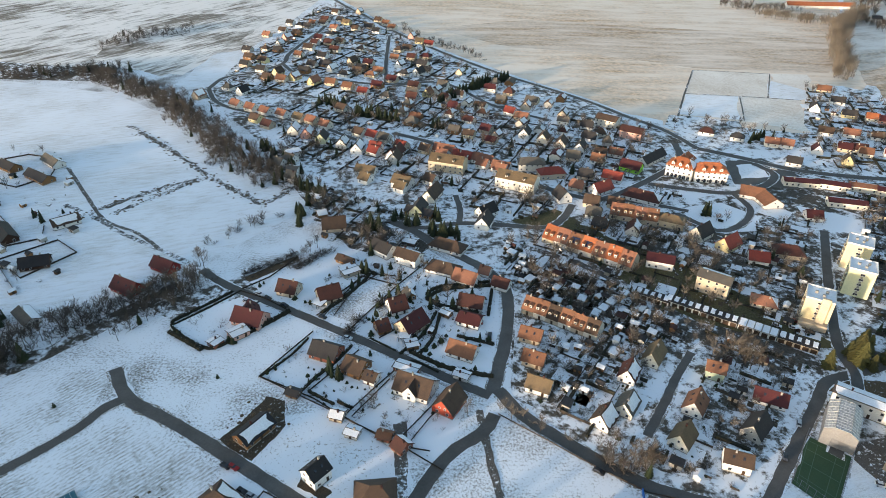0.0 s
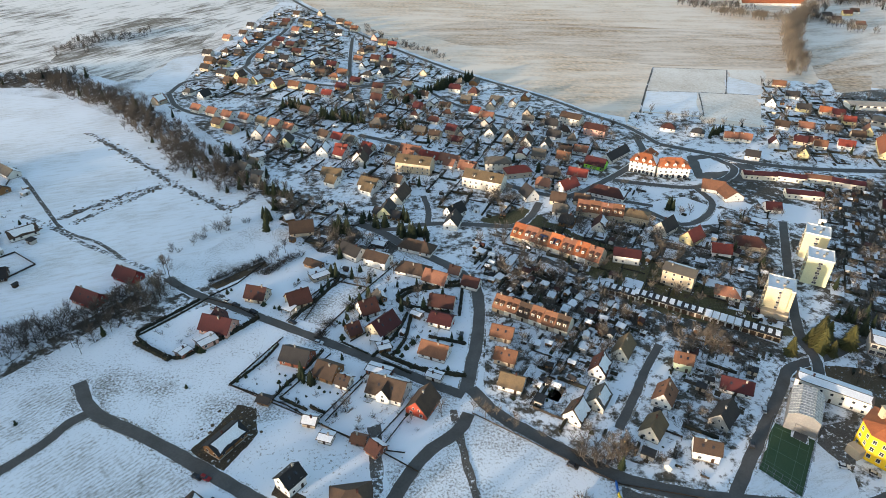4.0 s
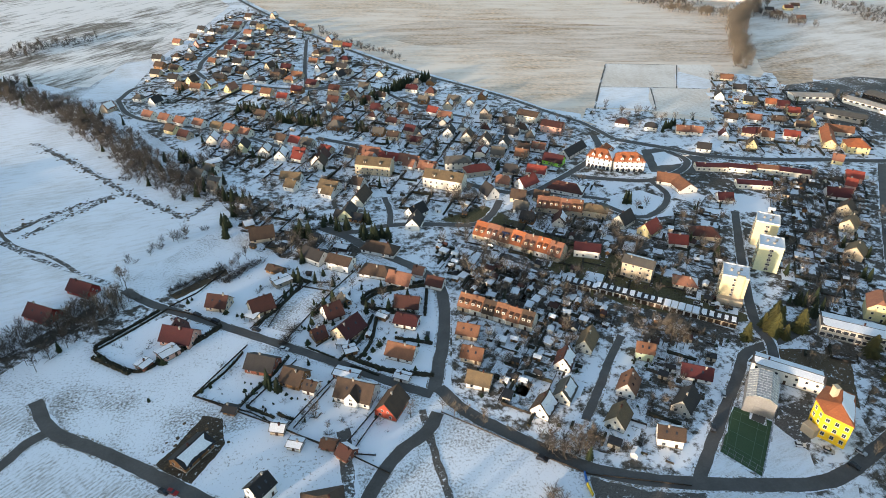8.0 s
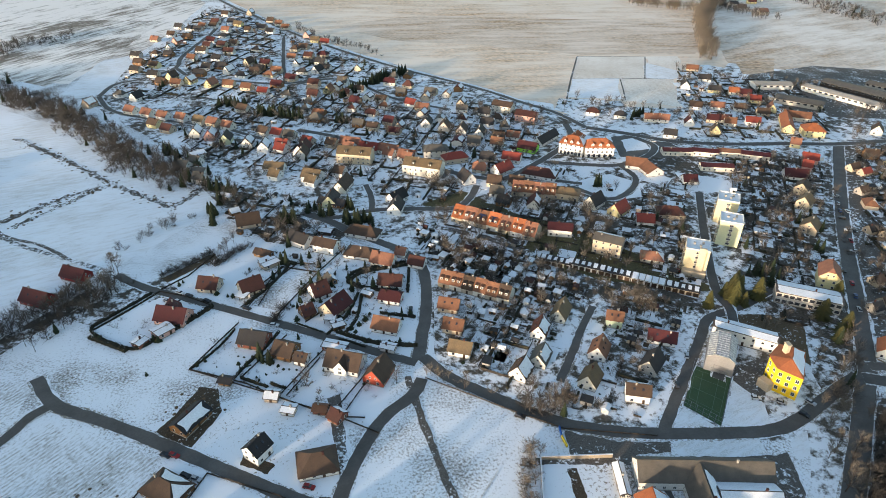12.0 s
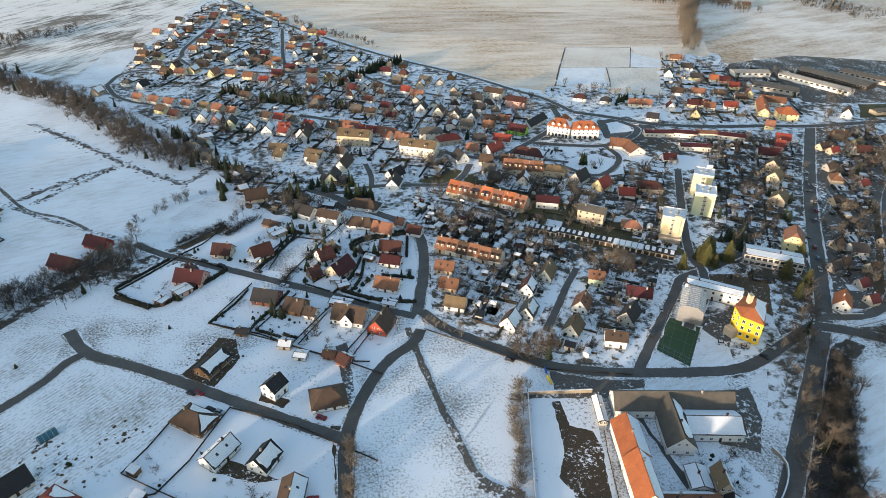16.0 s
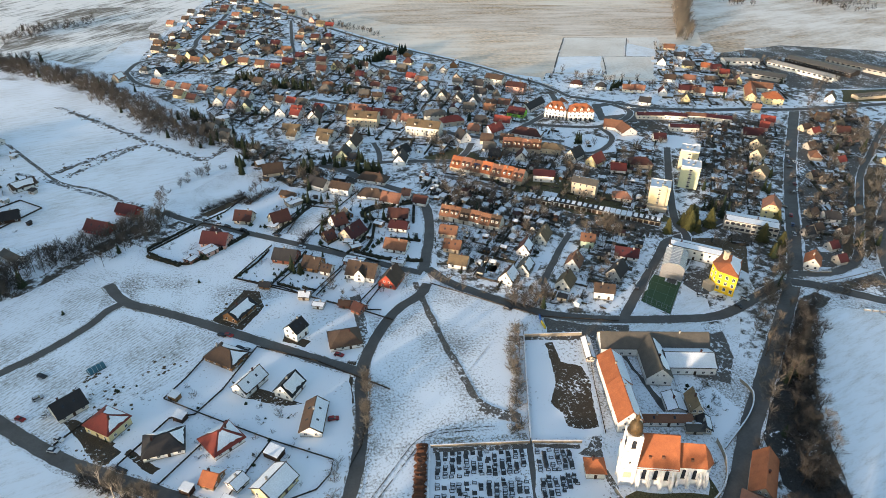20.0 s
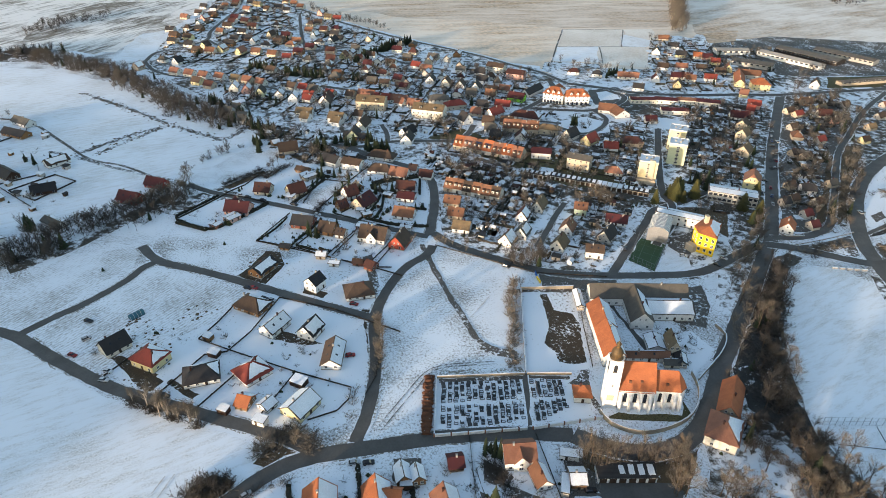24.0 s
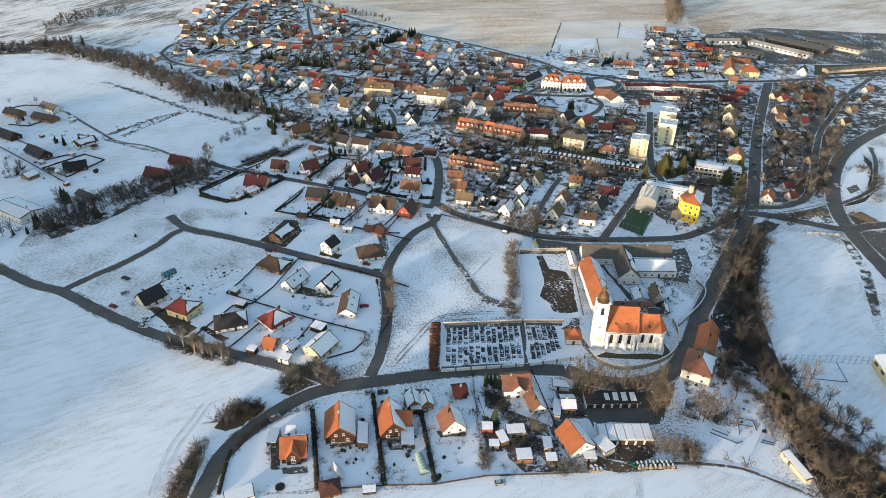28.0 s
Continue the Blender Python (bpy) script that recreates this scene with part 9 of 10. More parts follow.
SHED = []
for w, l, h, wall, flat in ((2.3, 3.0, 2.0, "wall_wood", 0), (2.7, 3.5, 2.1, "wall_tan", 1), (1.9, 2.4, 1.9, "dark_wood", 0), (3.2, 4.4, 2.2, "wall_grey", 1), (2.5, 3.3, 2.1, "wall_white", 0)):
    a, b = Shape(), Shape()
    a.box(0, 0, 0, l, w, h)
    if flat:
        b.prism([(-l / 2 - 0.3, -w / 2 - 0.3, h + 0.25), (l / 2 + 0.3, -w / 2 - 0.3, h + 0.25), (l / 2 + 0.3, w / 2 + 0.3, h + 0.5), (-l / 2 - 0.3, w / 2 + 0.3, h + 0.5)], 0.3)
    else:
        for poly, _ in roof_slopes(l, w, h, w * 0.28, "gable", 0.3):
            b.prism([(p, q, z + 0.15) for p, q, z in poly], 0.22)
        a.prism([(-l / 2, -w / 2, h), (-l / 2, 0, h + w * 0.28), (-l / 2, w / 2, h)], Vector((l, 0, 0)))
    for p in (0.0,):
        a.box(p, -w / 2 - 0.03, 0, 0.9, 0.08, 1.8, 1)
    SHED.append((a.mesh("shed", wall, "fence_wood"), [b.mesh("shed_roof", "snow"), b.mesh("shed_roof", "roof_dark"), b.mesh("shed_roof", "roof_darkred")]))
SHEDS = [0]


def shed(x, y, rot, rng, snowy=0.6):
    wl, rf = rng.choice(SHED)
    sn = rng.random() < snowy
    SHEDS[0] += 1
    if SHEDS[0] > 300:
        return
    e = solid("shed", wl, None, "small garden shed with a snow-covered roof" if sn else "small garden shed with a dark felt roof", "shed", at=pose(x, y, 0, 0, 0, rot))
    part("roof", rf[0] if sn else rf[1 + (rng.random() < 0.3)], None, e)
    HOUSES.append((x, y, 2.2))


def gardens(poly, sheds, shrubs, trees, evergreens, rot, seed, kinds=("dark", "tan", "grey"), snowy=0.6):
    rng = random.Random(seed)
    xs, ys = [p[0] for p in poly], [p[1] for p in poly]

    def spots(n, gap):
        made = 0
        for _ in range(n * 14):
            if made >= n:
                return
            x, y = rng.uniform(min(xs), max(xs)), rng.uniform(min(ys), max(ys))
            if inside(x, y, poly) and off_road(x, y) and clear_of(x, y, gap):
                made += 1
                yield x, y
    for x, y in spots(sheds, 1.2):
        shed(x, y, rot + rng.choice((0, 90)) + rng.uniform(-8, 8), rng, snowy)
    for x, y in spots(shrubs, -1.5):
        plant(rng.choice(("bush", "bush", "bush_tan")), x, y, rng.uniform(0.4, 1.0), rng)
    for x, y in spots(evergreens, -1.5):
        plant("ever" if rng.random() < (0.8 if y > 230 else 1.0) else "conifer", x, y, rng.uniform(0.45, 1.0), rng)
    for x, y in spots(trees, -1.0):
        plant(rng.choice(kinds), x, y, rng.uniform(0.6, 1.15) if y > 200 else rng.uniform(0.4, 0.85), rng)


HEDGES, FENCES, BEDS, LAWNS = Shape(), Shape(), Shape(), Shape()


def plots(poly, rot, seed, a=13.0, b=20.0, keep=0.88):
    """The straight edges of garden plots: hedges, fences, dug beds and smooth snow, too many to count."""
    rng = random.Random(seed)
    near = {}
    for x, y, r in HOUSES:
        for i in (-1, 0, 1):
            for j in (-1, 0, 1):
                near.setdefault((round(x / 20) + i, round(y / 20) + j), []).append((x, y, r - 2.0))
    c, s = math.cos(radians(rot)), math.sin(radians(rot))
    loc = [(c * x + s * y, -s * x + c * y) for x, y in poly]
    u0, u1 = min(p[0] for p in loc), max(p[0] for p in loc)
    v0, v1 = min(p[1] for p in loc), max(p[1] for p in loc)

    def put(u, v):
        return c * u - s * v, s * u + c * v

    def free(x, y):
        return inside(x, y, poly) and off_road(x, y) and all((x - p) ** 2 + (y - q) ** 2 > r * r for p, q, r in near.get((round(x / 20), round(y / 20)), ()))
    for i in range(int((u1 - u0) / a) + 1):
        for j in range(int((v1 - v0) / b) + 1):
            u, v = u0 + i * a + rng.uniform(-1.5, 1.5), v0 + j * b + (6.0 if i % 2 else 0.0)
            for du, dv, n, turn in ((1, 0, int(a / 3), 0), (0, 1, int(b / 3), 90)):
                if rng.random() > keep:
                    continue
                tall = rng.random() < 0.5
                w, h = (rng.uniform(0.6, 1.1), rng.uniform(0.9, 1.6)) if tall else (0.12, rng.uniform(0.8, 1.3))
                for k in range(n):
                    x, y = put(u + du * (k * 3 + 1.5), v + dv * (k * 3 + 1.5))
                    if rng.random() < 0.93 and free(x, y):
                        (HEDGES if tall else FENCES).box(x, y, 0, 3.0, w * rng.uniform(0.8, 1.2), h * rng.uniform(0.8, 1.15), 0, rot + turn)
            for _ in range(rng.choice((0, 1, 2, 3))):
                x, y = put(u + rng.uniform(2, a - 2), v + rng.uniform(3, b - 3))
                if free(x, y):
                    BEDS.box(x, y, 0, rng.uniform(1.2, 2.2), rng.uniform(3, 7), 0.16, 0, rot + rng.choice((0, 0, 90)))
            if rng.random() < 0.6:
                x, y = put(u + a * rng.uniform(0.35, 0.65), v + b * rng.uniform(0.3, 0.7))
                if free(x, y):
                    LAWNS.box(x, y, 0, rng.uniform(5, a - 3), rng.uniform(5, 11), 0.1, 0, rot)


def fill_houses(poly, n, rot, seed, gap=5.0):
    """Village houses along a street grid, in the colours of their neighbours."""
    rng = random.Random(seed)
    xs, ys = [p[0] for p in poly], [p[1] for p in poly]
    made = 0
    for _ in range(n * 40):
        if made >= n:
            break
        x, y = rng.uniform(min(xs), max(xs)), rng.uniform(min(ys), max(ys))
        if inside(x, y, poly) and off_road(x, y) and clear_of(x, y, gap):
            made += 1
            house(round(x, 1), round(y, 1), rot + rng.choice((0, 0, 90)) + rng.uniform(-6, 6), rng.uniform(8, 11), rng.uniform(6.8, 8.2), rng.choice((2.7, 3.0, 3.3)), rng.choice((2.6, 3.2, 4.0)),
                  rng.choice(("salmon", "darkred", "brown", "brown", "dark", "darkred", "tan_roof", "grey", "grey", "maroon", "tan_roof", "dark")), rng.choice(("white", "cream", "white", "tan", "ochre", "grey", "wood", "cream")),
                  rng.choice(("gable", "gable", "half", "hip")), 0, snow=rng.choice((0, 1, 1)))


fill_houses([(-49.2, 557.2), (-0, 573.4), (43.8, 519.7), (120.7, 486), (160.5, 459.3), (118.6, 386.3), (53.1, 421.4), (-6.5, 461.1), (-49.1, 479.2)], 34, -25, 33, 5.0)
fill_houses([(15.1, 609.8), (44.3, 638.9), (85.9, 557.3), (137.1, 504.9), (107.3, 477.9), (64, 495.1), (33.3, 532.6)], 12, -25, 34, 5.0)
fill_houses([(358.6, 364), (409.2, 359.3), (324.6, 257.7), (258.2, 171), (237, 174.5), (278.1, 242.7)], 4, -20, 36, 5.0)
fill_houses([(98.8, 389.4), (130, 354.2), (127.5, 313.9), (87.9, 301.9), (61.5, 351.1)], 8, -25, 37, 6.0)
gardens([(-205, 570), (-196, 640), (-185, 760), (-172, 900), (-135, 915), (-98, 850), (-47, 755), (11, 662), (44.3, 620), (-0, 573.4), (-84.3, 546.8), (-180.7, 544.6)], 14, 300, 150, 110, -25, 41)
gardens([(-137.1, 506.8), (-49.2, 557.2), (43.8, 519.7), (168.9, 468), (107.6, 343.6), (38.3, 322.1), (-12.6, 356.2), (-77.6, 394.9), (-119.6, 440.7)], 24, 420, 360, 130, -25, 42)
gardens([(52.2, 352.6), (153, 397), (149.4, 323.4), (223.1, 325), (166.4, 211.6), (104.9, 240.2), (42.3, 291.9)], 24, 260, 190, 50, -30, 43)
gardens([(36.5, 290.2), (54.8, 271.3), (97.1, 251), (104.9, 231.2), (108, 209.7), (72.8, 213.8), (36.9, 248.1)], 50, 260, 70, 26, -33, 44)
gardens([(78.2, 234.3), (120.3, 220.7), (156.4, 200.3), (149.4, 182.7), (108.7, 135.2), (75.9, 146.5), (47.2, 166.1), (46.1, 194.6), (66.9, 210.5)], 16, 240, 60, 60, -33, 45)
gardens([(34.4, 230.5), (71.8, 209.9), (47.2, 166.1), (28, 183.4)], 8, 60, 18, 16, -33, 46)
gardens([(257.2, 364), (339.1, 350.9), (223.5, 168.7), (176.8, 184.3), (237.6, 309.1)], 36, 240, 140, 50, -30, 47)
gardens([(357.1, 364.3), (412.6, 363.8), (310.1, 237.5), (253.1, 163.9), (229.2, 163.9)], 22, 260, 130, 40, -25, 48)
gardens([(331.4, 573.6), (439.5, 503.7), (355.9, 372.9), (256.7, 397.4)], 8, 120, 110, 30, -15, 49)
gardens([(-36.9, 310.3), (-5.9, 300.8), (28.1, 269), (24.8, 215.3), (19.7, 190.9), (-16.9, 208.9), (-46.9, 227.5), (-60.8, 259.2), (-41, 282)], 2, 170, 16, 90, -25, 50)
gardens([(-64.8, 218.1), (-26.2, 206.4), (18.7, 181.4), (-8.3, 151.5), (-32.9, 169.9), (-70.8, 188.7)], 0, 60, 4, 26, -30, 51)
gardens([(-90.4, 375.5), (9.6, 302.9), (-17.2, 277.9), (-65.2, 298.3)], 10, 140, 60, 20, -25, 52)
gardens([(-46.7, 11.1), (-27, 33.1), (17.1, 29), (47.8, 23.9), (35.5, -12.4), (-22.5, -8.9), (-46.8, -5.8)], 0, 120, 0, 36, -8, 53)
gardens([(-134.5, 109.7), (-103.5, 123.2), (-38.1, 103), (-29.4, 67.8), (-48.7, 52.9), (-105, 84.1)], 0, 40, 0, 20, -30, 54)
gardens([(94, 16.3), (122.8, 28.1), (124.5, -3.7), (118.3, -16.2), (92.5, -4)], 0, 40, 4, 6, -30, 55)
gardens([(-303.9, 416.9), (-264.7, 417.7), (-197.3, 299), (-185.8, 243.4), (-213.8, 247.9), (-255.8, 280.2)], 14, 30, 6, 14, -28, 56)
gardens([(118.1, 108.8), (127.7, 86.3), (117.4, 62.8), (101.1, 63.3), (100.6, 90.9)], 0, 24, 3, 4, -10, 57)
gardens([(36, 300), (45.9, 285.4), (70.4, 270.5), (86.1, 247.2), (75.0, 234.1), (59.1, 247.4), (36, 257), (32, 270)], 14, 50, 8, 14, -33, 58)
plots([(36, 300), (45.9, 285.4), (70.4, 270.5), (86.1, 247.2), (75.0, 234.1), (59.1, 247.4), (36, 257), (32, 270)], -33, 145, 5, 10)
gardens([(186.6, 501.2), (202.3, 498.2), (238.1, 487.1), (235.9, 473.1), (267.7, 465.2), (275.9, 454.3), (278.9, 442.8), (258.0, 431.0), (193.7, 447.0), (173.7, 474.0)], 0, 60, 22, 18, -10, 59)
plots([(-205, 570), (-196, 640), (-185, 760), (-172, 900), (-135, 915), (-98, 850), (-47, 755), (11, 662), (44.3, 620), (-0, 573.4), (-84.3, 546.8), (-180.7, 544.6)], -25, 141, 16, 24)
plots([(-137.1, 506.8), (-49.2, 557.2), (43.8, 519.7), (168.9, 468), (107.6, 343.6), (38.3, 322.1), (-12.6, 356.2), (-77.6, 394.9), (-119.6, 440.7)], -25, 142, 14, 22)
plots([(52.2, 352.6), (153, 397), (149.4, 323.4), (223.1, 325), (166.4, 211.6), (104.9, 240.2), (42.3, 291.9)], -30, 143, 13, 20)
plots([(36.5, 290.2), (54.8, 271.3), (97.1, 251), (104.9, 231.2), (108, 209.7), (72.8, 213.8), (36.9, 248.1)], -33, 144, 6, 12)
plots([(78.2, 234.3), (120.3, 220.7), (156.4, 200.3), (149.4, 182.7), (108.7, 135.2), (75.9, 146.5), (47.2, 166.1), (46.1, 194.6), (66.9, 210.5)], -33, 145, 13, 20)
plots([(34.4, 230.5), (71.8, 209.9), (47.2, 166.1), (28, 183.4)], -33, 146, 13, 18)
plots([(257.2, 364), (339.1, 350.9), (223.5, 168.7), (176.8, 184.3), (237.6, 309.1)], -30, 147, 11, 17)
plots([(357.1, 364.3), (412.6, 363.8), (310.1, 237.5), (253.1, 163.9), (229.2, 163.9)], -15, 148, 11, 17)
plots([(331.4, 573.6), (439.5, 503.7), (355.9, 372.9), (256.7, 397.4)], -15, 149, 14, 20)
plots([(-90.4, 375.5), (9.6, 302.9), (-17.2, 277.9), (-65.2, 298.3)], -25, 150, 12, 18)


for shape, name, mat, label in ((HEDGES, "plot_hedges", "hedge", "dark clipped hedges between the garden plots"), (FENCES, "plot_fences", "fence_wood", "weathered fences between the garden plots"),
                                (BEDS, "garden_beds", "wet_soil", "dug garden beds of bare earth"), (LAWNS, "snowy_lawns", "plot_snow", "smooth snow on small lawns")):
    solid(name, shape, mat, label, "gardens", kind="stuff")

# ---- single things by the lower road and in the fields ----
M["cover_white"] = surf("cover_white", (0.70, 0.70, 0.68), (0.60, 0.60, 0.60), 1.0, 0.6, 0.1, 0.1)
M["tunnel_film"] = surf("tunnel_film", (0.24, 0.36, 0.34), (0.18, 0.28, 0.27), 0.8, 0.35, 0.05, 0.1)
M["tunnel_blue"] = surf("tunnel_blue", (0.05, 0.15, 0.20), (0.04, 0.12, 0.16), 0.8, 0.45, 0.05, 0.1)
M["tractor_green"] = surf("tractor_green", (0.02, 0.10, 0.05), (0.02, 0.07, 0.04), 1.0, 0.45, 0.0, 0.1)
M["bale_film"] = surf("bale_film", (0.22, 0.19, 0.13), (0.14, 0.12, 0.09), 1.0, 0.6, 0.2, 0.3)
M["sign_blue"] = surf("sign_blue", (0.02, 0.10, 0.35), (0.02, 0.08, 0.30), 1.0, 0.5, 0.0, 0.0)
M["sign_yellow"] = surf("sign_yellow", (0.70, 0.50, 0.03), (0.60, 0.44, 0.03), 1.0, 0.5, 0.0, 0.0)


def lean_to(x, y, rot, L, W, lo, hi, wall="darkwood", name="lean_to", label="lean-to with a snow-covered single-pitch roof", open_front=False):
    e = thing(name, x, y, rot, label=label, category="outbuilding")
    HOUSES.append((x, y, max(L, W) / 2))
    s = Shape()
    if open_front:
        for px in (-L / 2 + 0.1, 0, L / 2 - 0.1):
            q = Shape()
            q.box(px, -W / 2 + 0.1, 0, 0.14, 0.14, lo)
            part("post", q, "dark_wood", e)
        s.prism([(-L / 2, W / 2 - 0.15, 0), (L / 2, W / 2 - 0.15, 0), (L / 2, W / 2 - 0.15, hi), (-L / 2, W / 2 - 0.15, hi)], Vector((0, 0.15, 0)))
    else:
        s.prism([(-L / 2, -W / 2, 0), (-L / 2, -W / 2, lo), (-L / 2, W / 2, hi), (-L / 2, W / 2, 0)], Vector((L, 0, 0)))
        q = Shape()
        q.box(-L * 0.15, -W / 2 - 0.04, 0.05, 0.9, 0.08, min(1.9, lo - 0.2))
        part("door", q, "dark_wood", e)
    part("wall", s, "wall_" + wall, e)
    a, b = L / 2 + 0.25, W / 2 + 0.25
    k = (hi - lo) / W * 0.25
    roof = [(-a, -b, lo - k + 0.2), (a, -b, lo - k + 0.2), (a, b, hi + k + 0.2), (-a, b, hi + k + 0.2)]
    s = Shape()
    s.prism(roof, 0.16)
    part("roof", s, "roof_dark", e)
    part("roof_snow", snow_sheet(roof, random.Random(int(x * 3)), 1, 0.15), "snow", e)


def boat(x, y, rot, L, W):
    e = thing("boat", x, y, rot, label="long boat laid up under a white winter cover", category="boat")
    hull, cover = Shape(), Shape()
    n = 14
    rings = []
    for i in range(n + 1):
        t = -1 + 2 * i / n
        w = W / 2 * max(0.02, (1 - abs(t) ** 2.2))
        rings.append((t * L / 2, w, 0.75 + 0.25 * abs(t) ** 3))
    for (x0, w0, h0), (x1, w1, h1) in zip(rings, rings[1:]):
        for g in (-1, 1):
            q = [(x0, 0, 0.12), (x1, 0, 0.12), (x1, g * w1, h1), (x0, g * w0, h0)]
            hull.face(q if g < 0 else q[::-1])
            q = [(x0, g * w0 * 1.04, h0 + 0.01), (x1, g * w1 * 1.04, h1 + 0.01), (x1, 0, h1 + 0.55 * w1), (x0, 0, h0 + 0.55 * w0)]
            cover.face(q if g < 0 else q[::-1])
    part("hull", hull, "wall_tan", e)
    part("cover", cover, "cover_white", e, "taut white tarpaulin")
    for px in (-0.25, 0.25):
        s = Shape()
        s.box(px * L, 0, 0, 0.3, W * 0.8, 0.35)
        part("trestle", s, "dark_wood", e)


def tunnel(x, y, rot, L, W, film, word, ribs=7):
    e = thing("polytunnel", x, y, rot, label=f"arched {word} polytunnel greenhouse on a low base", category="greenhouse")
    HOUSES.append((x, y, L / 2))
    n = 10
    arc = [(W / 2 * math.cos(math.pi * k / n), W * 0.62 * math.sin(math.pi * k / n) + 0.25) for k in range(n + 1)]
    s = Shape()
    for (a, b), (c, d) in zip(arc, arc[1:]):
        s.face([(-L / 2, a, b), (-L / 2, c, d), (L / 2, c, d), (L / 2, a, b)][::-1])
    s.face([(L / 2, a, b) for a, b in arc])
    s.face([(-L / 2, a, b) for a, b in arc][::-1])
    part("film", s, film, e)
    s = Shape()
    s.box(0, 0, 0, L + 0.1, W + 0.1, 0.26)
    part("base", s, "dark_wood", e)
    for i in range(ribs):
        px = -L / 2 + L * i / (ribs - 1)
        s = Shape()
        for (a, b), (c, d) in zip(arc, arc[1:]):
            s.tube((px, a * 1.02, b + 0.03), (px, c * 1.02, d + 0.03), 0.05, 0.05, 4)
        part("rib", s, "frame_white", e)


def tractor(x, y, rot):
    e = thing("tractor", x, y, rot, label="small green tractor standing at the field edge", category="tractor")
    s = Shape()
    s.box(0.8, 0, 0.7, 1.9, 0.8, 0.75)
    s.box(-0.5, 0, 0.6, 1.2, 0.9, 0.6)
    part("body", s, "tractor_green", e)
    s = Shape()
    s.box(-0.6, 0, 1.2, 1.2, 1.2, 1.2)
    cab = part("cab", s, "glass", e)
    s = Shape()
    s.box(-0.6, 0, 2.4, 1.4, 1.4, 0.12)
    part("cab_roof", s, "tractor_green", cab)
    for px, py, r in ((-0.7, 0.85, 0.8), (-0.7, -0.85, 0.8), (1.3, 0.75, 0.5), (1.3, -0.75, 0.5)):
        s = Shape()
        s.tube((0, -0.18, 0), (0, 0.18, 0), r, r, 14)
        for g in (-1, 1):
            s.face([(r * math.cos(t), g * 0.18, r * math.sin(t)) for t in np.linspace(0, 6.283, 14, endpoint=False)][::g])
        part("wheel", s, "roof_black", e, at=pose(px, py, r))


def bale(x, y, rot):
    e = thing("round_bale", x, y, rot, label="round straw bale with a cap of snow", category="bale", group="bales at the field edge")
    a, b = Shape(), Shape()
    r, w = 0.72, 1.2
    ring = [(r * math.cos(t), r * math.sin(t) + r) for t in np.linspace(0, 6.283, 14, endpoint=False)]
    a.tube((-w / 2, 0, r), (w / 2, 0, r), r, r, 14)
    a.face([(w / 2, p, z) for p, z in ring])
    a.face([(-w / 2, p, z) for p, z in ring][::-1])
    top = [(0.92 * r * math.cos(t), r * 0.95 * math.sin(t) + r + 0.12) for t in np.linspace(1.05, 2.1, 4)]
    for (p, z), (q, v) in zip(top, top[1:]):
        b.face([(-w / 2, p, z), (-w / 2, q, v), (w / 2, q, v), (w / 2, p, z)][::-1])
    part("straw", a, "bale_film", e)
    part("snow_cap", b, "snow", e)


def trampoline(x, y, r):
    e = thing("trampoline", x, y, label="round garden trampoline with a dark mat", category="trampoline")
    s = Shape()
    s.lathe([(r, 0.80), (r + 0.12, 0.86), (r, 0.92), (r - 0.12, 0.86), (r, 0.80)], 24)
    part("rim", s, "metal", e)
    s = Shape()
    s.face([(r * 0.92 * math.cos(t), r * 0.92 * math.sin(t), 0.85) for t in np.linspace(0, 6.283, 24, endpoint=False)])
    part("mat", s, "roof_black", e)
    for k in range(6):
        s = Shape()
        s.tube((r * math.cos(k * 1.047), r * math.sin(k * 1.047), 0), (r * math.cos(k * 1.047), r * math.sin(k * 1.047), 0.85), 0.03, 0.03, 5)
        part("leg", s, "metal", e)


def mounds(name, spots, material, label):
    """Low heaps of earth thrown up beside a trench or a building plot."""
    s = Shape()
    rng = random.Random(len(spots))
    for x, y, r in spots:
        n = 7
        h = r * rng.uniform(0.25, 0.45)
        rim = [(x + r * rng.uniform(0.7, 1.3) * math.cos(6.283 * k / n), y + r * rng.uniform(0.7, 1.3) * math.sin(6.283 * k / n), -0.02) for k in range(n)]
        mid = [(x + (px - x) * 0.5 + rng.uniform(-0.1, 0.1) * r, y + (py - y) * 0.5, h * rng.uniform(0.6, 1.0)) for px, py, _ in rim]
        for k in range(n):
            j = (k + 1) % n
            s.face((rim[k], rim[j], mid[j], mid[k]))
        s.face(mid)
    solid(name, s, material, label, "earth", kind="stuff")


rng = random.Random(77)
heap = []
for pts, width in [q for q in SPOIL if q[1] in (2.5, 2.0, 1.5)]:
    for p in smooth_line(pts, 2.0):
        for _ in range(3):
            if rng.random() < 0.7:
                heap.append((p.x + rng.gauss(0, 1) * width * 1.3, p.y + rng.gauss(0, 1) * width * 1.3, rng.uniform(0.25, 1.2)))
mounds("spoil_heaps", heap, "bramble", "clods and heaps of dark earth along a trench")
heap = []
for cx, cy in ((-121.9, 126.3), (-114.3, 117.1), (-107.3, 105.6), (-109.8, 88.6), (-69.9, 163.7), (-65.4, 171.0), (-94.7, 130.1)):
    for _ in range(26):
        heap.append((cx + rng.gauss(0, 4), cy + rng.gauss(0, 3.5), rng.uniform(0.25, 0.9)))
mounds("building_rubble", heap, "bramble", "earth and rubble left round the new houses")

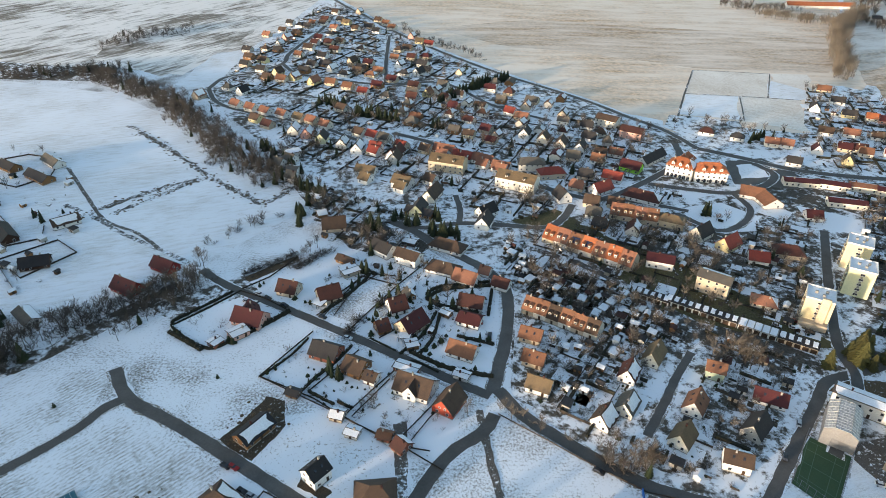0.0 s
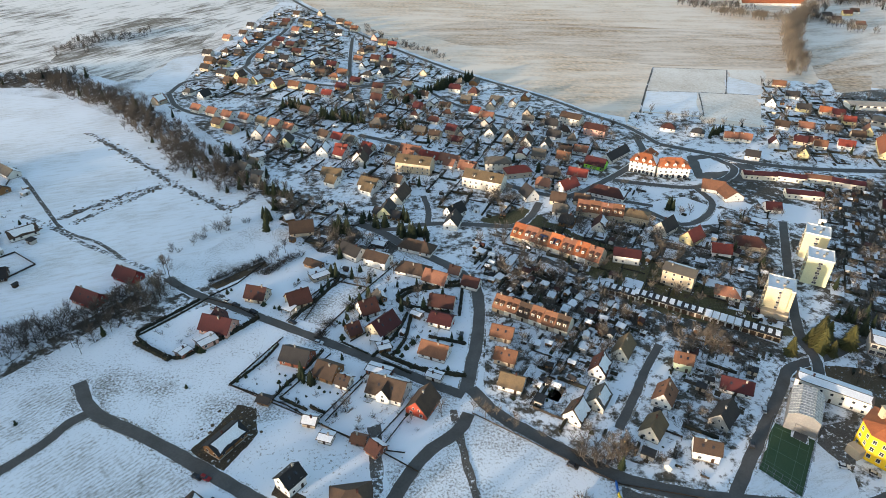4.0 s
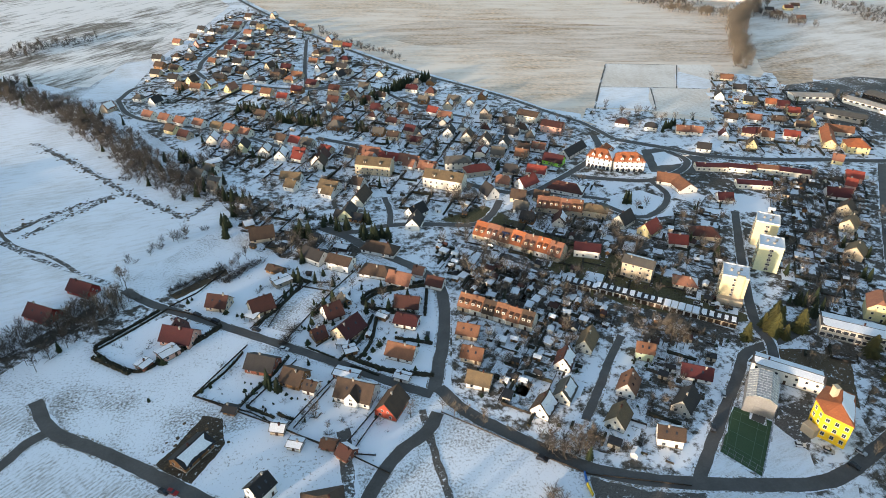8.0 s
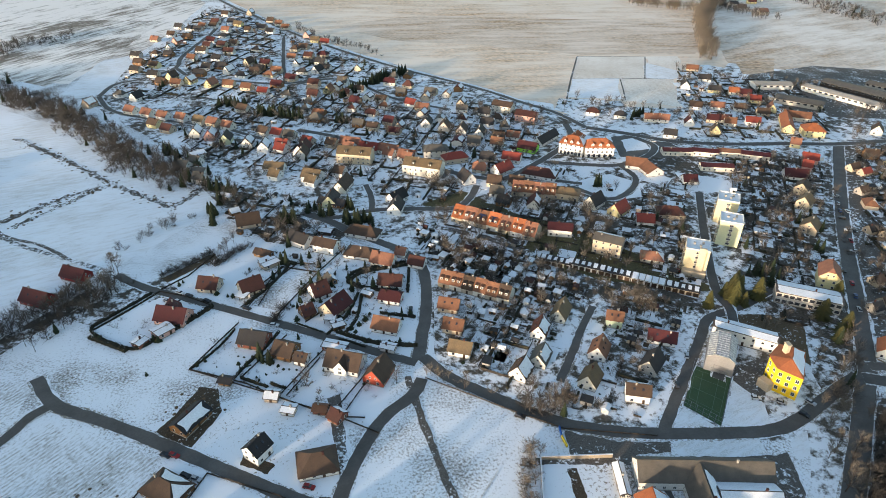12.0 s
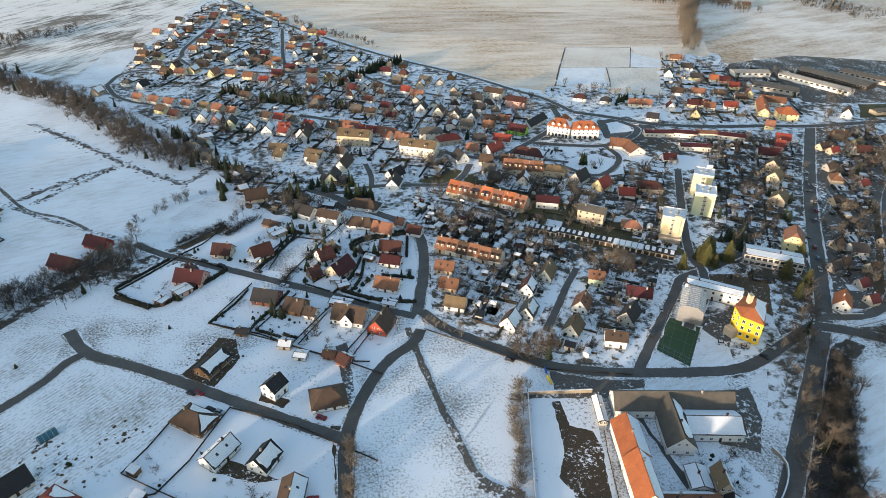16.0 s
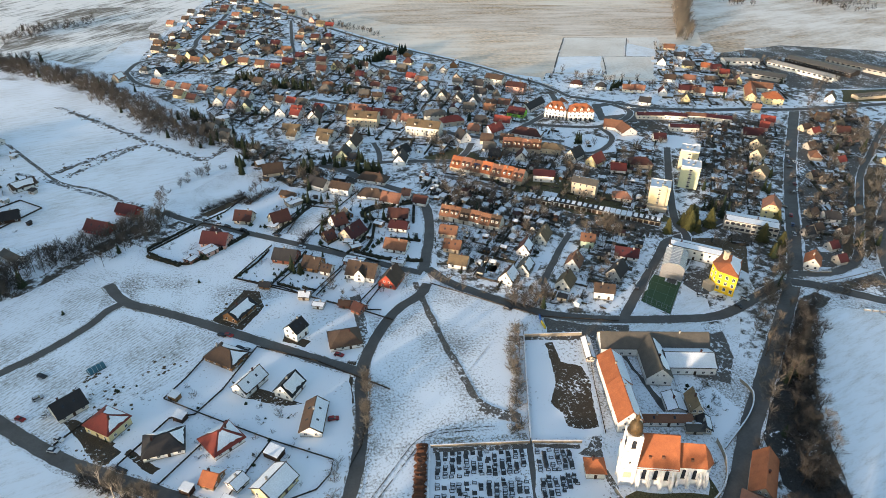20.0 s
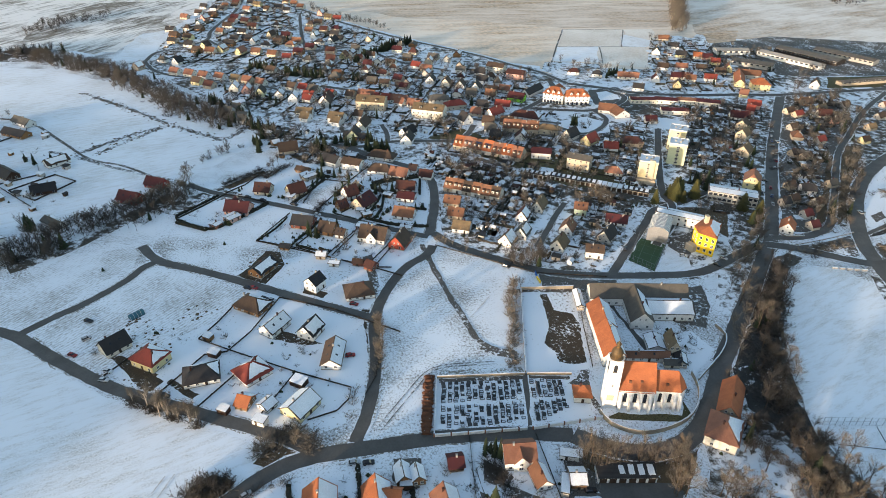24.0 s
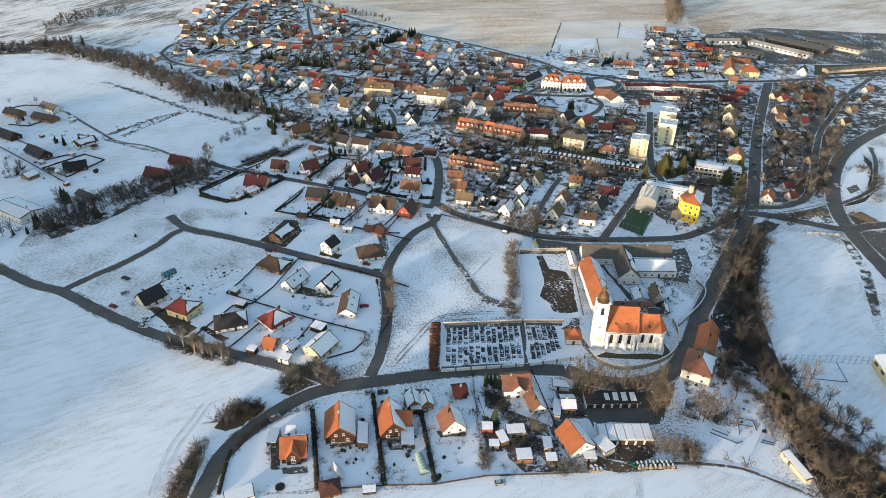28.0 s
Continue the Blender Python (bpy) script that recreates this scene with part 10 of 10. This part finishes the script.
boat(-41.3, -1.1, 112, 8.5, 2.4)
tunnel(-12.8, -3.0, 98, 8.0, 3.0, "tunnel_film", "pale green")
tunnel(-121.3, 132.8, 40, 6.5, 3.4, "tunnel_blue", "blue", 5)
trampoline(-60.5, -4.8, 1.7)
tractor(58.2, -16.0, -20)
bx, by = 60.4, -16.6
for i in range(9):
    for j in range(2):
        bale(bx + 1.45 * i + rng.uniform(-0.25, 0.25), by - 0.19 * i + 1.5 * j + rng.uniform(-0.2, 0.2), 80 + rng.uniform(-25, 25))
bx, by = 44.6, -15.4
for i in range(5):
    bale(bx + 1.3 * (i % 3) + rng.uniform(-0.3, 0.3), by + 1.4 * (i // 3), 60 + 20 * i)
lean_to(-32.0, 12.3, 85, 10.0, 3.4, 2.2, 3.2, label="snow-covered side wing of a timber house")
lean_to(-63.7, 16.5, 80, 6.5, 3.2, 2.1, 2.4, open_front=True, name="carport", label="narrow carport with snow on its flat roof")
lean_to(-57.5, 16.8, -6, 3.4, 3.0, 3.2, 4.0, "tan")
lean_to(-16.3, 8.1, 85, 8.0, 4.5, 2.5, 3.0, name="carport", open_front=True, label="timber carport under smooth snow")
lean_to(-11.4, 22.2, -6, 4.0, 3.4, 2.3, 2.6)
lean_to(17.0, 2.6, -80, 5.4, 2.8, 2.3, 2.6, "wood")
lean_to(22.6, 5.0, -4, 6.6, 3.8, 2.5, 2.9, "tan", label="long flat shed with snow and bare patches on its roof")
lean_to(12.8, 8.2, -10, 3.8, 3.0, 2.3, 2.7, "redwood")
lean_to(13.6, 0.6, -8, 3.4, 2.4, 1.9, 2.2, "grey")
lean_to(22.6, -6.4, -6, 5.2, 4.4, 2.5, 2.8, "wood", label="square garden hut under a flat sheet of snow")
lean_to(40.8, 13.0, 70, 8.0, 2.6, 2.2, 2.5, "grey")
lean_to(51.6, -6.4, -70, 7.0, 4.6, 2.4, 2.9, "grey", label="barn lean-to with a sheet of snow")
lean_to(45.1, -10.1, -4, 4.2, 3.0, 1.8, 2.0, "grey")
lean_to(46.3, 24.8, -18, 6.5, 3.0, 2.1, 2.4, "white")
lean_to(32.2, -2.5, 80, 5.0, 3.0, 2.2, 2.5, "grey")
lean_to(31.6, -8.9, -5, 3.6, 3.0, 2.1, 2.5, "dark")
lean_to(-73.2, -6.9, 12, 9.0, 4.5, 2.4, 2.8, "white")
lean_to(-31.4, -11.0, -4, 4.2, 2.2, 1.2, 1.5, "dark")
lean_to(-61.4, 58.5, -30, 5.0, 3.4, 2.2, 2.6, "white")
lean_to(-75.3, 66.1, -30, 4.0, 3.0, 2.2, 2.6, "darkwood")
lean_to(-83.0, 99.6, -30, 4.4, 3.2, 2.1, 2.5, "darkwood")
lean_to(-87.0, 111.1, -35, 4.0, 3.0, 1.9, 2.2, "wood")
lean_to(-47.7, 76.8, -35, 6.0, 4.4, 2.2, 2.6, "darkwood")
lean_to(72.7, 178.2, -30, 4.5, 3.2, 2.2, 2.5, "wood")
# long narrow store by the wood
ax, ay = 113.1, -19.4
bx, by = 114.0, -31.7
lean_to((ax + bx) / 2, (ay + by) / 2, math.degrees(math.atan2(by - ay, bx - ax)), math.hypot(bx - ax, by - ay), 2.4, 2.0, 2.3, "ochre", name="storehouse", label="long narrow ochre store with snow along its roof")
# low walls of old garden beds in the clearing
for (ax, ay), (bx, by) in (((92.9, -5.8), (100.1, -12.3)), ((94.4, -4.6), (98.6, -8.4)), ((100.1, -12.3), (102.6, -11.6)), ((106.7, -1.2), (103.2, -8.4)), ((106.7, -1.2), (111.7, -3.3)), ((111.7, -3.3), (110.3, -8)), ((105.4, -4), (109.8, -6)), ((108.5, -13), (112.5, -15.2)), ((109.6, -12.2), (113.4, -14.4))):
    s = Shape()
    s.box((ax + bx) / 2, (ay + by) / 2, 0, math.hypot(bx - ax, by - ay), 0.2, 0.25, 0, math.degrees(math.atan2(by - ay, bx - ax)))
    solid("bed_edging", s, "fence_wood", "low dark timber edging of a garden bed in snow", "edging")
# painted barrier on the bend of the meadow road
ax, ay = 67.5, 138.0
bx, by = 67.4, 128.5
e = thing("road_barrier", (ax + bx) / 2, (ay + by) / 2, math.degrees(math.atan2(by - ay, bx - ax)), label="curved barrier painted blue and yellow at the road bend", category="barrier")
n = math.hypot(bx - ax, by - ay)
for k, word in ((-1, "blue"), (1, "yellow")):
    s = Shape()
    s.box(k * n / 4, 0, 0.12, n / 2 - 0.05, 0.5, 1.3, 0, k * 6)
    part("barrier_panel", s, "sign_" + word, e, word + " painted panel")
for i in range(5):
    bx, by = 220.8, 117.5
    e = thing("concrete_block", bx + 3.4 * i, by - 1.1 * i, -18 + 4 * i, label="whitewashed concrete block beside the embankment road", category="block", group="blocks by the road")
    s = Shape()
    s.prism([(-1.3, -0.5, 0.9), (1.3, -0.5, 0.9), (1.3, 0.5, 0.9), (-1.3, 0.5, 0.9)], 0.9)
    part("block", s, "wall_grey", e)
    s = Shape()
    s.box(0, 0, 0.9, 2.5, 0.9, 0.12)
    part("snow_cap", s, "snow", e)
lean_to(-56.3, 238.3, -30, 5.5, 4.5, 2.5, 2.8, "white", name="carport", open_front=True, label="flat white carport beside the street")
lean_to(-47.7, 268.3, 35, 6.0, 4.0, 2.4, 2.6, "wood")
lean_to(-15.3, 214.6, -10, 5.0, 3.4, 2.4, 2.6, "white", name="carport", open_front=True, label="flat carport under smooth snow")
lean_to(2.3, 233.3, -5, 3.2, 3.0, 2.2, 2.5, "darkwood")
lean_to(-14.8, 252.1, -30, 4.6, 3.6, 2.2, 2.6, "dark")


flush_stuff()

# ---- cars ----
def car_kit(length, paint):
    M.setdefault("paint_" + paint, surf("paint_" + paint, *PAINT[paint], 0.6, 0.3, 0.0, 0.1, 0.3, 0.5))
    b = Shape()
    h = length / 2
    prof = [(-h, 0.35), (-h, 0.75), (-h * 0.9, 0.9), (h * 0.42, 0.95), (h * 0.95, 0.8), (h, 0.6), (h, 0.35)]
    b.prism([(x, -0.85, z) for x, z in prof[::-1]], Vector((0, 1.7, 0)))
    c = Shape()
    lo, hi = [(-h * 0.88, -0.8), (h * 0.42, -0.8), (h * 0.42, 0.8), (-h * 0.88, 0.8)], [(-h * 0.68, -0.62), (h * 0.12, -0.62), (h * 0.12, 0.62), (-h * 0.68, 0.62)]
    c.face([(x, y, 1.44) for x, y in hi])
    for i in range(4):
        j = (i + 1) % 4
        c.face([(*lo[i], 0.9), (*lo[j], 0.9), (*hi[j], 1.44), (*hi[i], 1.44)])
    r = Shape()
    r.box(-h * 0.28, 0, 1.43, h * 0.8, 1.2, 0.06)
    w = Shape()
    w.tube((0, -0.11, 0), (0, 0.11, 0), 0.31, 0.31, 10)
    for sgn in (-1, 1):
        w.face([(0.31 * math.cos(t), sgn * 0.11, 0.31 * math.sin(t)) for t in np.linspace(0, 6.283, 10, endpoint=False)][::sgn])
    return b.mesh("body", "paint_" + paint), c.mesh("cabin", "glass"), r.mesh("roof_panel", "paint_" + paint), w.mesh("wheel", "black_rubber"), h


PAINT = {"silver": ((0.45, 0.46, 0.48), (0.38, 0.39, 0.41)), "black": ((0.02, 0.02, 0.022), (0.03, 0.03, 0.03)), "red": ((0.30, 0.02, 0.02), (0.22, 0.02, 0.02)),
         "white": ((0.72, 0.73, 0.74), (0.62, 0.63, 0.65)), "blue": ((0.03, 0.06, 0.16), (0.02, 0.05, 0.12))}
M["black_rubber"] = surf("black_rubber", (0.015, 0.015, 0.015), (0.02, 0.02, 0.02), 2, 0.8, 0.0, 0.0)
CARS = {k: car_kit(4.2, k) for k in PAINT}


def car(x, y, rot, paint):
    b, c, r, w, h = CARS[paint]
    e = thing("car", x, y, rot, 0.14, f"parked {paint} hatchback car", "car")
    part("body", b, None, e)
    part("cabin", c, None, e, "dark windows all round")
    part("roof_panel", r, None, e)
    for sx in (-0.62, 0.62):
        for sy in (-0.78, 0.78):
            part("wheel", w, None, e, at=pose(sx * h, sy, 0.31))


car(-86.2, 247.2, -30, 'white')
car(-81.8, 244.1, -30, 'black')
car(-53.5, 229.8, -30, 'black')
car(-40.2, 215.2, -20, 'white')
car(17.1, 226.2, -5, 'red')
car(21.8, 217.6, 80, 'black')
car(177.5, 376.5, -20, 'silver')
car(183.1, 370.3, -20, 'black')
car(225.2, 395.5, -15, 'white')
car(-141.5, 131.8, -30, 'black')
car(-124.4, 91.0, -20, 'white')
car(-101.0, 79.7, -30, 'silver')
car(-98.8, 78.2, -30, 'black')
car(-63.9, 26.9, 30, 'silver')
car(-138.7, 119.0, 30, 'silver')
car(-141.4, 108.7, -30, 'red')
car(-124.1, 96.1, -25, 'white')
car(-28.0, 34.2, 0, 'silver')
car(-23.2, 33.4, 0, 'black')
car(-73.5, 146.7, -30, 'black')
car(-70.6, 146.2, -30, 'red')
car(151.8, 225.9, -33, 'white')
car(157.4, 227.5, -33, 'black')
car(158.7, 224.3, -20, 'white')
car(161.5, 229.2, -25, 'red')
car(164.5, 221.2, -30, 'black')
car(-91.0, 241.4, -30, 'silver')
car(-85.7, 240.0, -30, 'white')
car(-72.6, 238.5, -30, 'black')
car(-26.9, 90.1, 0, 'red')
car(-61.3, 134.6, -30, 'silver')
car(-65.0, 136.6, -30, 'black')
car(-23.6, 125.5, -25, 'red')
car(48.8, 10.2, -5, 'black')
car(12.0, -15.0, 0, 'silver')
car(134.2, 168.0, 65, 'silver')
car(121.7, 151.8, 65, 'black')
car(275.9, 168.1, 80, 'silver')
car(282.8, 183.8, 70, 'white')
car(149.1, 140.5, -20, 'white')
car(293.2, 274.7, 75, 'white')
car(280.4, 253.4, 75, 'black')
car(58.8, 293.7, -33, 'white')
car(64.2, 288.9, -33, 'silver')
car(151.6, 385.2, -30, 'black')
car(157.8, 379.9, -20, 'silver')
car(167.5, 378.9, -20, 'red')
car(157.7, 136.8, -40, 'silver')
car(54.8, 145.3, -35, 'black')
car(232.8, 200.8, 60, 'black')
car(162.5, 129.5, -60, 'black')
car(168.9, 134.9, -60, 'silver')
car(221.7, 251.2, 60, 'white')
car(228.0, 258.4, 150, 'silver')
car(234.4, 265.8, 60, 'silver')
car(241.1, 273.4, 54, 'black')
car(248.0, 281.3, 60, 'silver')
car(227.0, 242.0, 60, 'black')
car(233.2, 248.9, 54, 'black')
car(239.7, 256.0, 150, 'black')
car(246.3, 263.3, 150, 'black')
car(253.2, 270.9, 60, 'red')
car(305.7, 302.9, 150, 'black')
car(300.1, 293.7, 150, 'silver')
car(294.7, 284.8, 54, 'silver')
car(289.5, 276.3, 64, 'blue')
car(284.4, 268.0, 150, 'black')
car(240.9, 226.4, 60, 'silver')
car(242.4, 223.1, -36, 'silver')
car(243.8, 219.8, -26, 'black')
car(245.2, 216.5, -36, 'black')
car(286.4, 370.8, 70, 'black')
car(289.7, 369.5, -26, 'white')
car(292.9, 368.1, -20, 'silver')
car(296.2, 366.7, -26, 'black')
car(299.4, 365.3, -20, 'blue')
car(302.6, 363.9, -20, 'blue')
car(253.9, 341.4, -26, 'blue')
car(256.6, 339.4, -26, 'black')
car(259.3, 337.4, -20, 'silver')
car(262.0, 335.4, 70, 'silver')
car(277.8, 254.2, 150, 'white')
car(271.3, 243.5, 64, 'red')
car(265.1, 233.3, 150, 'silver')
car(242.7, 206.1, 60, 'red')
car(236.7, 195.8, 54, 'blue')
car(230.9, 186.0, 64, 'silver')
